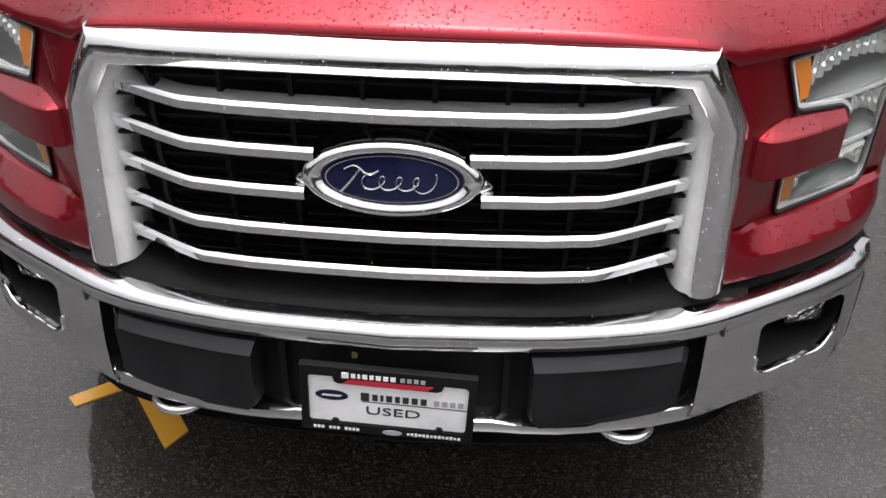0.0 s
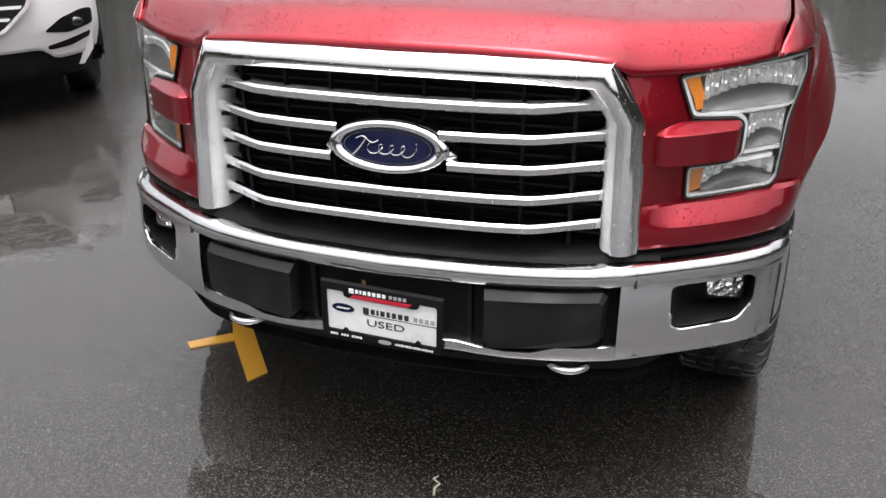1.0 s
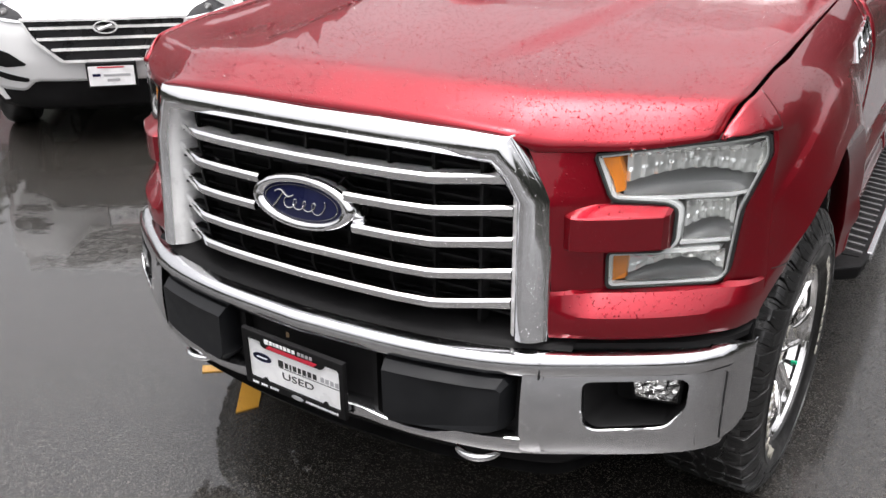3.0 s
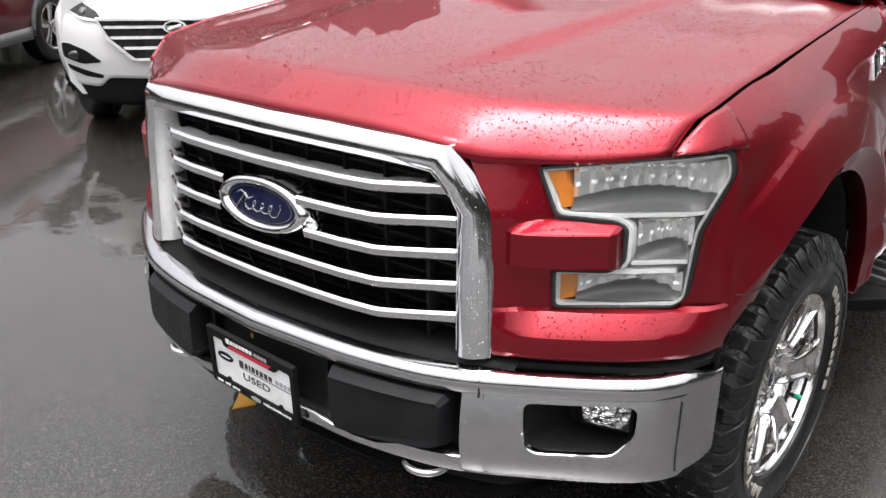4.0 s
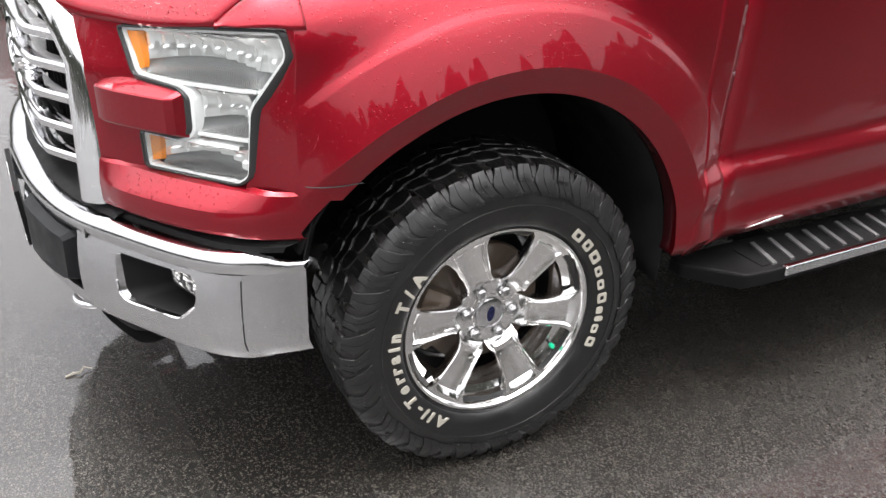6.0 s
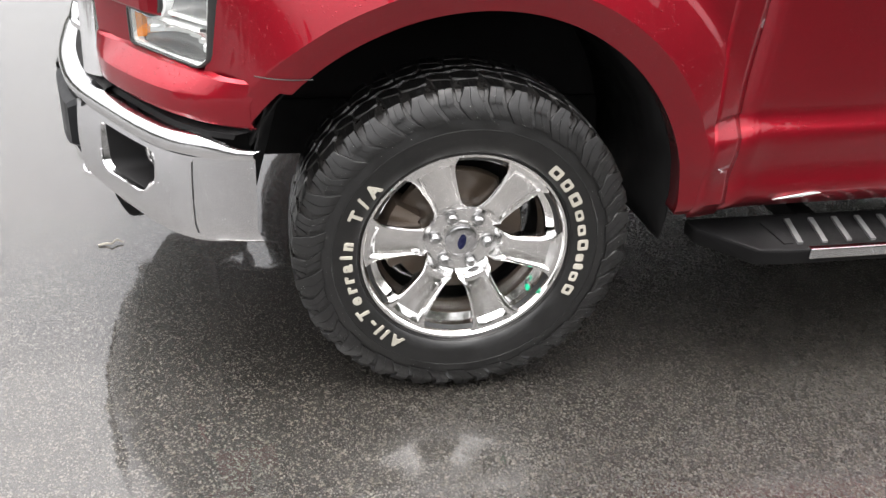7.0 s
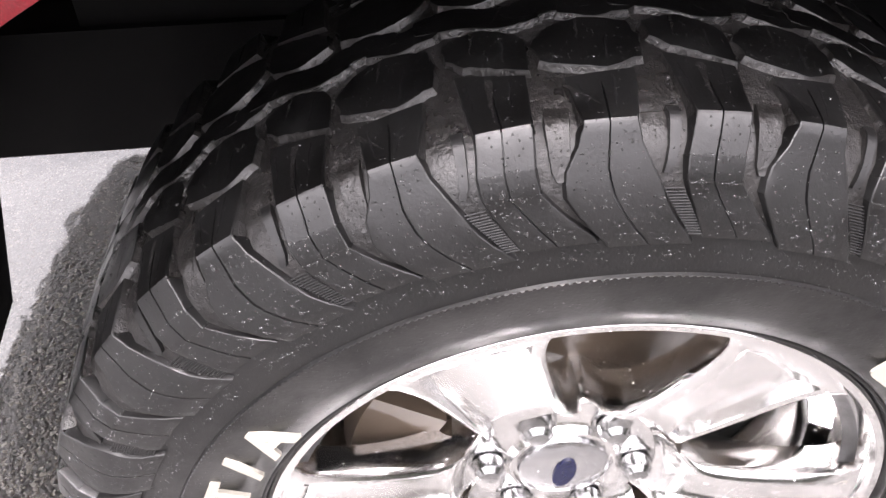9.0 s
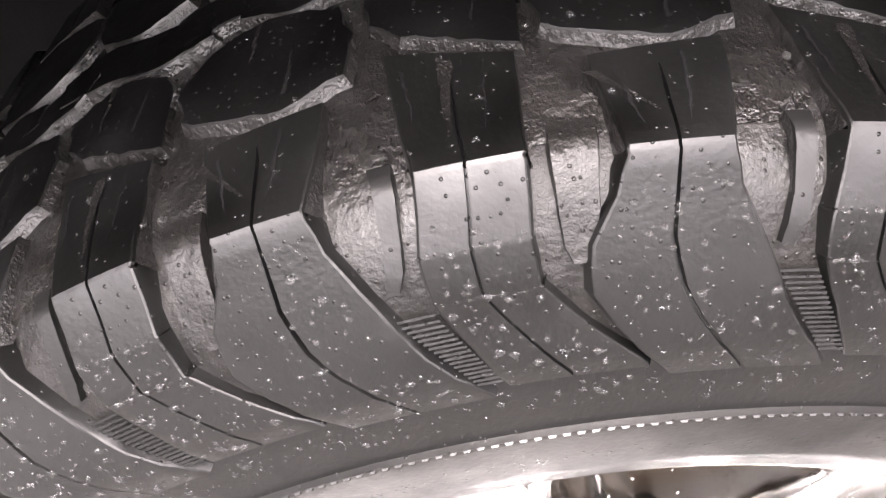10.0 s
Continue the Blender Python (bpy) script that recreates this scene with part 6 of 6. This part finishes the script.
# running boards
def running_board(name, sign):
    board = thing("running_board")
    board.parent = truck
    board["label"] = "black running board with ribbed tread and a silver edge"
    z1, z0 = 0.425, 0.372
    plan_b = [(0.88, 1.60), (0.935, 1.60), (1.065, 1.72), (1.075, 1.80), (1.075, 3.80), (0.88, 3.80)]
    bm = bmesh.new()
    prism(bm, [(sign * x, y, z1) for x, y in plan_b], [(sign * (x - 0.012), y + (0.012 if y < 1.7 else 0), z0) for x, y in plan_b])
    part("deck", bm, BLACK, board, "black plastic deck", smooth=0, bevel=0.008)
    bm = bmesh.new()
    box(bm, *sorted((sign * 1.060, sign * 1.082)), 1.86, 3.78, 0.398, 0.4275)
    part("edge_strip", bm, SATIN, board, "brushed silver edge strip", smooth=0, bevel=0.004)
    bm = bmesh.new()
    box(bm, *sorted((sign * 0.93, sign * 1.045)), 1.80, 1.83, 0.424, 0.429)
    part("tread_pad", bm, BLACK, board, smooth=0, bevel=0.002)
    for k in range(26):
        y = 1.86 + 0.074 * k
        bm = bmesh.new()
        v = box(bm, *sorted((sign * 0.920, sign * 1.048)), y, y + 0.016, 0.424, 0.431)
        for q in v:
            q.co.y += (abs(q.co.x) - 0.98) * -0.32
        part("tread_rib", bm, PLATE_GREY, board, "worn grey tread rib", smooth=0)
    for y in (1.95, 2.75, 3.55):
        bm = bmesh.new()
        box(bm, *sorted((sign * 0.60, sign * 0.95)), y, y + 0.06, 0.37, 0.42)
        box(bm, *sorted((sign * 0.60, sign * 0.66)), y + 0.002, y + 0.058, 0.415, 0.60)
        part("bracket", bm, BLACK, board, smooth=0)
    return board


PLATE_GREY = plastic("worn_grey_plastic", (0.10, 0.10, 0.10), 0.4)
mirrored(running_board)
bm = bmesh.new()
lp = [(1.775, 0.523), (1.86, 0.531), (1.905, 0.545), (1.88, 0.546), (1.80, 0.534)]
prism(bm, [(side_x(y, z) + 0.003, y, z) for y, z in lp], [(side_x(y, z) - 0.002, y, z) for y, z in lp])
part("sill_sticker", bm, WHITE, truck, "small white reflective sticker on the sill", smooth=0)


# ---- the ground's marks ----
bm = bmesh.new()
lp = [(-0.969, 0.523), (-0.935, 0.489), (-0.815, 0.583), (-0.640, 0.356), (-0.602, 0.426), (-0.822, 0.720), (-0.895, 0.710), (-0.845, 0.628)]
prism(bm, [(x, y, 0.0045) for x, y in lp], [(x, y, -0.002) for x, y in lp])
tagged(part("road_marking", bm, YELLOW, smooth=0), "worn yellow painted corner mark on wet asphalt", "road marking", kind="structure")

TWIG = plastic("pale_wood", (0.30, 0.27, 0.22), 0.7, 200)
bm = bmesh.new()
tube(bm, [(0.118, -0.006, 0.004), (0.112, 0.020, 0.006), (0.122, 0.036, 0.010), (0.100, 0.050, 0.012), (0.108, 0.072, 0.006)], [0.003, 0.004, 0.003, 0.003, 0.0015], 6)
tagged(part("twig", bm, TWIG), "small pale twig lying on the wet asphalt", "twig")

# ---- parked cars ----
def car_wheel(parent, m, radius=0.36, rim=0.235):
    w = thing("wheel")
    w.parent = parent
    w.matrix_local = m
    bm = bmesh.new()
    lathe(bm, [(rim - 0.01, 0.09), (rim, 0.10), (rim + 0.02, 0.112), (rim + 0.06, 0.118), (radius - 0.03, 0.112), (radius - 0.008, 0.095), (radius, 0.07), (radius, -0.07), (radius - 0.02, -0.10), (rim, -0.10)], 56)
    part("tyre", bm, RUBBER, w, "black road tyre", smooth=50)
    bm = bmesh.new()
    lathe(bm, [(rim - 0.012, 0.04), (rim - 0.010, 0.095), (rim, 0.102), (rim + 0.006, 0.098)], 48)
    part("rim", bm, RIM, w, "silver rim", smooth=50)
    for k in range(5):
        bm = bmesh.new()
        rows = []
        for r in np.linspace(0.03, rim - 0.008, 8):
            half = degrees_of(0.034 + 0.028 * (r / rim) ** 2, r)
            x = 0.075 + 0.018 * (r / rim)
            rows.append([polar(90 + 72 * k - half, r, x - 0.04), polar(90 + 72 * k - half, r, x - 0.006), polar(90 + 72 * k - half * 0.7, r, x), polar(90 + 72 * k + half * 0.7, r, x), polar(90 + 72 * k + half, r, x - 0.006), polar(90 + 72 * k + half, r, x - 0.04)])
        sheet(bm, rows, closed=True)
        part("spoke", bm, RIM, w, smooth=40)
    bm = bmesh.new()
    lathe(bm, [(0.0005, 0.088), (0.03, 0.086), (0.045, 0.078), (0.05, 0.05)], 30)
    part("hub", bm, SATIN, w, smooth=50)
    bm = bmesh.new()
    lathe(bm, [(0.0, -0.02), (rim - 0.005, -0.02)], 40)
    part("brake_shield", bm, IRON, w)
    return w


def degrees_of(half_width, r):
    return math.degrees(math.asin(min(0.9, half_width / r)))


def car_body(parent, paint, length, width, wheel_y, radius, trim=BLACK, front=-1.0):
    """A sport utility body lofted from cross sections; its nose at y = 0, length along +y."""
    hw = width / 2
    # per station: y, half width at the belt, hood or roof height, roof half width
    st = [(0.00, 0.62, 0.88, 0.55), (0.03, 0.76, 0.94, 0.66), (0.10, 0.86, 0.98, 0.72), (0.25, 0.93, 1.02, 0.76), (0.6, 0.97, 1.06, 0.78), (1.05, 0.99, 1.12, 0.78), (1.15, 0.99, 1.14, 0.77), (1.55, 1.0, 1.42, 0.68), (1.9, 1.0, 1.60, 0.64), (2.5, 1.0, 1.66, 0.64), (3.3, 1.0, 1.64, 0.62), (3.9, 0.98, 1.52, 0.60), (4.2, 0.95, 1.16, 0.62), (4.40, 0.88, 1.02, 0.60)]
    st = [q for q in st if q[0] > front]
    k = length / 4.40
    rows, arch = [], []
    for y, b, top_z, rw in st:
        y *= k
        w = hw * b
        belt = min(top_z - 0.03, 1.02)
        low = 0.30
        row = [(w * 0.90, y, low), (w * 0.985, y, low + 0.10), (w, y, 0.62), (w * 0.99, y, 0.80), (w * 0.96, y, belt), (hw * rw * 1.06, y, top_z - 0.04), (hw * rw * 0.86, y, top_z), (hw * rw * 0.4, y, top_z + 0.02), (0, y, top_z + 0.025)]
        rows.append(row)
    fine = []
    for a, b in zip(rows, rows[1:]):
        n = max(1, int((b[0][1] - a[0][1]) / 0.09))
        for i in range(n):
            t = i / n
            fine.append([tuple(np.array(p) * (1 - t) + np.array(q) * t) for p, q in zip(a, b)])
    fine.append(rows[-1])
    # lift the lower edge over the wheels
    for row in fine:
        y = row[0][1]
        for wy in wheel_y:
            d = abs(y - wy)
            if d < radius + 0.06:
                h = radius + math.sqrt(max(0, (radius + 0.06) ** 2 - d * d))
                for i in range(3):
                    x, yy, z = row[i]
                    row[i] = (x + 0.0, yy, max(z, h * (1 - 0.012 * (2 - i))))
    full = [[(-x, y, z) for x, y, z in row] + [(x, y, z) for x, y, z in row[-2::-1]] for row in fine]
    bm = bmesh.new()
    vs = sheet(bm, full)
    bm.faces.new(vs[0])
    bm.faces.new(vs[-1])
    part("body", bm, paint, parent, smooth=35)
    # glass house
    bm = bmesh.new()
    sheet(bm, [[(x, y * k, z) for x in np.linspace(-w, w, 9)] for y, z, w in ((1.16, 1.16, hw * 0.74), (1.54, 1.425, hw * 0.62), (1.82, 1.575, hw * 0.58))])
    part("windscreen", bm, DARK_GLASS, parent, "dark wet windscreen", thick=0.02)
    for s in (1, -1):
        bm = bmesh.new()
        sheet(bm, [[(s * (hw * 0.968 + 0.004), y * k, 1.03) for y in (1.35, 2.2, 3.0, 3.8)], [(s * hw * 0.70, y * k, z - 0.08) for y, z in ((1.75, 1.54), (2.2, 1.62), (3.0, 1.63), (3.65, 1.56))]])
        part("side_window", bm, DARK_GLASS, parent, "dark side window", thick=0.03)
        bm = bmesh.new()
        ys = [y for y in np.linspace(0.5, length - 0.45, 40) if all(abs(y - wy) > radius + 0.05 for wy in wheel_y)]
        rows_s = [[(s * (hw * 1.004), y, z) for z in (0.30, 0.42)] for y in ys if wheel_y[0] < y < wheel_y[1]]
        sheet(bm, rows_s)
        part("sill_cladding", bm, trim, parent, "dark lower cladding", thick=0.02)
        for wy in wheel_y:
            bm = bmesh.new()
            pts = [(s * hw * 0.995, wy + (radius + 0.055) * math.cos(t), radius + (radius + 0.055) * math.sin(t)) for t in np.linspace(-0.1, math.pi + 0.1, 24)]
            tube(bm, pts, 0.025, 6)
            part("arch_trim", bm, trim, parent, "dark wheel arch trim")
            bm = bmesh.new()
            sheet(bm, [[(s * x, wy + (radius + 0.05) * math.cos(t), radius + (radius + 0.05) * math.sin(t)) for x in (hw * 0.99, hw * 0.55)] for t in np.linspace(-0.2, math.pi + 0.2, 20)])
            part("wheel_well", bm, BLACK, parent, thick=0.01)
        for wy in wheel_y:
            car_wheel(parent, Matrix.Translation((s * (hw - 0.125), wy, radius)) @ Matrix.Rotation(0 if s > 0 else math.pi, 4, "Z"), radius)
    bm = bmesh.new()
    box(bm, -hw * 0.55, hw * 0.55, 0.25, length - 0.2, 0.24, 0.34)
    part("underbody", bm, BLACK, parent, smooth=0)


def facing(x, y, dx, dy):
    """A pose whose own -y axis points along (dx, dy)."""
    return Matrix.Translation((x, y, 0)) @ Matrix.Rotation(math.atan2(dx, -dy), 4, "Z")


LAMP_BLACK = plastic("dark_lamp_glass", (0.012, 0.012, 0.013), 0.12, 50, 0.0001, 0.1, 0.3)
suv = tagged(thing("parked_suv", facing(-3.74, 2.46, 0.70, -0.71)), "white sport utility car with a black and chrome grille", "car", "parked cars")
car_body(suv, WHITE_PAINT, 4.48, 1.85, (0.88, 3.55), 0.36, front=0.2)


def nose(bm, loop, y0, y1, bow=0.10):
    f = lambda x: bow * (x / 0.9) ** 2 * 2.2
    prism(bm, [(x, y0 + f(x), z) for x, z in loop], [(x, y1 + f(x), z) for x, z in loop])


front_d = curve((0.24, 0.04), (0.30, -0.01), (0.42, -0.035), (0.52, -0.055), (0.60, -0.065), (0.72, -0.058), (0.84, -0.030), (0.92, 0.05), (1.00, 0.16), (1.035, 0.30))
front_w = curve((0.24, 0.84), (0.40, 0.88), (0.60, 0.915), (0.84, 0.915), (1.00, 0.87), (1.035, 0.80))


def face_y(x, z):
    """The white car's nose: how far back its skin lies."""
    return front_d(z) + 0.02 + 0.36 * abs(x / front_w(z)) ** 3.0


bm = bmesh.new()
rows = []
for t in np.linspace(-1, 1, 49):
    low = 0.455 - 0.075 * smoothstep(0.55, 0.70, abs(t)) + 0.03 * smoothstep(0.85, 1.0, abs(t))
    rows.append([(front_w(z) * t, face_y(front_w(z) * t, z), z) for z in np.linspace(low, 1.035, 24)])
sheet(bm, rows)
part("front_bumper", bm, WHITE_PAINT, suv, "white bumper", smooth=50, thick=0.03)


def inlay(name, loop, mat, label="", proud=0.006, deep=0.04, parent=None):
    bm = bmesh.new()
    lp = [tuple(p) for p in resample(rounded(loop, 0.02), 40)]
    a = [bm.verts.new((x, face_y(x, z) - proud, z)) for x, z in lp]
    b = [bm.verts.new((x, face_y(x, z) + deep, z)) for x, z in lp]
    for i in range(40):
        bm.faces.new((a[i], a[(i + 1) % 40], b[(i + 1) % 40], b[i]))
    # rings towards the middle keep to the bowed skin
    mx, mz = sum(p[0] for p in lp) / 40, sum(p[1] for p in lp) / 40
    last = a
    for k in (0.8, 0.6, 0.4, 0.2):
        ring = [bm.verts.new((mx + (x - mx) * k, face_y(mx + (x - mx) * k, mz + (z - mz) * k) - proud, mz + (z - mz) * k)) for x, z in lp]
        for i in range(40):
            bm.faces.new((last[i], last[(i + 1) % 40], ring[(i + 1) % 40], ring[i]))
        last = ring
    bm.faces.new(last)
    return part(name, bm, mat, parent or suv, label, smooth=50)


bm = bmesh.new()
nose(bm, rounded([(-0.52, 0.865), (0.52, 0.865), (0.46, 0.74), (0.30, 0.60), (-0.30, 0.60), (-0.46, 0.74)], 0.03), -0.075, 0.02, 0.03)
grille = part("grille", bm, GRILLE_BLACK, suv, "black hexagonal grille", smooth=0)
# this car's chrome is a pale diffuse silver in place of mirrored sky
for z, w in ((0.815, 0.47), (0.745, 0.43), (0.675, 0.35)):
    bm = bmesh.new()
    nose(bm, rounded([(-w, z - 0.009), (w, z - 0.009), (w + 0.010, z + 0.008), (-w - 0.010, z + 0.008)], 0.006), -0.095, -0.06, 0.03)
    part("grille_bar", bm, SKYLIT_SILVER, grille, "chrome grille bar", smooth=0)
bm = bmesh.new()
hexo = [(-0.53, 0.875), (0.53, 0.875), (0.47, 0.735), (0.305, 0.588), (-0.305, 0.588), (-0.47, 0.735)]
hexi = [(-0.51, 0.858), (0.51, 0.858), (0.45, 0.742), (0.295, 0.604), (-0.295, 0.604), (-0.45, 0.742)]
f = lambda x: 0.03 * (x / 0.9) ** 2 * 2.2
sheet(bm, [[(x, y + f(x), z) for x, z in resample(lp, 60)] for lp, y in ((hexo, -0.04), (hexo, -0.085), (hexi, -0.085), (hexi, -0.06))], closed=True)
part("grille_frame", bm, SKYLIT_SILVER, grille, "satin chrome grille frame")
bm = bmesh.new()
sheet(bm, [oval(0, -0.10 + d, 0.815, 0.078 * s, 0.042 * s, 36) for s, d in ((1.0, 0.03), (1.0, 0.0), (0.86, 0.0), (0.86, 0.02))], closed=True)
tube(bm, [(-0.046, -0.098, 0.800), (0.046, -0.098, 0.830)], 0.012, 6)
part("oval_emblem", bm, SKYLIT_SILVER, grille, "plain chrome oval emblem")
for s in (1, -1):
    lampw = inlay("headlight", [(s * 0.50, 0.835), (s * 0.56, 0.90), (s * 0.70, 0.955), (s * 0.845, 0.985), (s * 0.875, 0.965), (s * 0.85, 0.91), (s * 0.66, 0.845)], LAMP_BLACK, "swept dark headlight", 0.012)
    inlay("lamp_trim", [(s * 0.505, 0.838), (s * 0.52, 0.850), (s * 0.67, 0.858), (s * 0.85, 0.918), (s * 0.85, 0.906), (s * 0.66, 0.843)], CHROME, "chrome lamp trim", 0.015, 0.02, lampw)
    for cx_, cz_ in ((0.66, 0.895), (0.755, 0.932)):
        bm = bmesh.new()
        bmesh.ops.create_uvsphere(bm, u_segments=16, v_segments=8, radius=0.03, matrix=Matrix.Translation((s * cx_, face_y(cx_, cz_) - 0.004, cz_)))
        part("projector", bm, BOWL, lampw)
    pocket = inlay("fog_pocket", [(s * 0.54, 0.565), (s * 0.66, 0.640), (s * 0.80, 0.675), (s * 0.875, 0.670), (s * 0.868, 0.570), (s * 0.70, 0.540)], BLACK, "black fog lamp pocket", 0.004)
    bm = bmesh.new()
    bmesh.ops.create_uvsphere(bm, u_segments=16, v_segments=8, radius=0.034, matrix=Matrix.Translation((s * 0.75, face_y(0.75, 0.60) - 0.004, 0.60)) @ Matrix.Diagonal((1.5, 0.5, 0.9, 1)))
    part("fog_light", bm, DARK_GLASS, pocket)
    inlay("lower_slot", [(s * 0.545, 0.470), (s * 0.66, 0.490), (s * 0.85, 0.525), (s * 0.85, 0.490), (s * 0.70, 0.450), (s * 0.56, 0.444)], BLACK, "black lower slot", 0.004)
bm = bmesh.new()
rows = [[(front_w(z) * 0.97 * t, face_y(front_w(z) * 0.97 * t, z) + 0.012, z) for z in np.linspace(0.24, 0.50, 9)] for t in np.linspace(-1, 1, 33)]
sheet(bm, rows)
part("lower_valance", bm, BLACK, suv, "black lower valance", smooth=50, thick=0.03)
bm = bmesh.new()
box(bm, -0.158, 0.158, -0.115, -0.060, 0.42, 0.585)
pf = part("plate_frame", bm, BLACK, suv, "black plate frame", smooth=0, bevel=0.004)
bm = bmesh.new()
box(bm, -0.146, 0.146, -0.1185, -0.113, 0.435, 0.565)
part("plate_board", bm, WHITE, pf, "white dealer plate", smooth=0)
bm = bmesh.new()
box(bm, -0.085, 0.085, -0.1205, -0.116, 0.552, 0.562)
part("red_band", bm, PRINT_RED, pf, smooth=0)
for x0, x1, z0, z1, mt in ((-0.12, -0.07, 0.497, 0.515, BLUE), (-0.05, 0.12, 0.497, 0.512, PRINT_GREY), (-0.03, 0.05, 0.462, 0.480, PRINT_GREY)):
    bm = bmesh.new()
    box(bm, x0, x1, -0.1205, -0.116, z0, z1)
    part("print_bar", bm, mt, pf, smooth=0)

red_car = tagged(thing("parked_red_car", facing(-6.55, 0.35, 0.55, -0.835)), "dark red sport utility car with silver wheels and grey sill", "car", "parked cars")
car_body(red_car, DARK_RED_PAINT, 4.6, 1.88, (0.95, 3.30), 0.37, PLATE_GREY)

# far edge of the car park: white line, and unseen dark woods added all round
bm = bmesh.new()
box(bm, 0.6, 16.0, 15.2, 15.32, -0.01, 0.005)
tagged(part("parking_line", bm, WHITE, smooth=0), "white painted line across the far asphalt", "road marking", kind="structure")

m_, n_, l_, b_ = material("distant_woods", (0.02, 0.024, 0.018), 0.9)
v_ = coords(n_, l_)
l_.new(mixed(n_, l_, ramp(n_, l_, noise_tex(n_, l_, v_, 0.8, 6, 0.7), (0.35, 0.0), (0.7, 1.0)), (0.010, 0.013, 0.010), (0.045, 0.048, 0.036)), b_.inputs["Base Color"])
rng = random.Random(4)
bm = bmesh.new()
ring = []
STEPS = 720
for k in range(STEPS):
    a = 2 * math.pi * k / STEPS
    c_, s_ = math.cos(a), math.sin(a)
    h = 4.0 + 3.0 * noise.noise(Vector((c_ * 4, s_ * 4, 0))) + 2.0 * noise.noise(Vector((c_ * 15, s_ * 15, 3))) + 0.7 * noise.noise(Vector((c_ * 45, s_ * 45, 5))) + rng.uniform(-0.12, 0.16)
    # stands raised or lowered by direction to shape reflections in paint and wet ground
    h *= 1 + 1.3 * max(0.0, math.cos(a - 0.45)) ** 3
    near = math.atan2(math.sin(a - 2.33), math.cos(a - 2.33))
    h += (5.5 + 2.5 * noise.noise(Vector((c_ * 40, s_ * 40, 9)))) * math.exp(-(near / 0.10) ** 2)
    h *= 1 - 0.45 * math.exp(-(math.atan2(math.sin(a - 1.55), math.cos(a - 1.55)) / 0.26) ** 4)
    west = math.atan2(math.sin(a - 2.80), math.cos(a - 2.80))
    h += 3.2 * math.exp(-(west / 0.40) ** 4)
    d = 24 + 0.8 * rng.random()
    ring.append([(d * c_, 2 + d * s_, -0.1), ((d + 0.3) * c_, 2 + (d + 0.3) * s_, h * 0.55), ((d + 1.0) * c_, 2 + (d + 1.0) * s_, h)])
sheet(bm, ring + [ring[0]])
tagged(part("backdrop", bm, m_, smooth=0), "unseen dark woods round the car park, shaped for reflections", "backdrop", kind="structure")
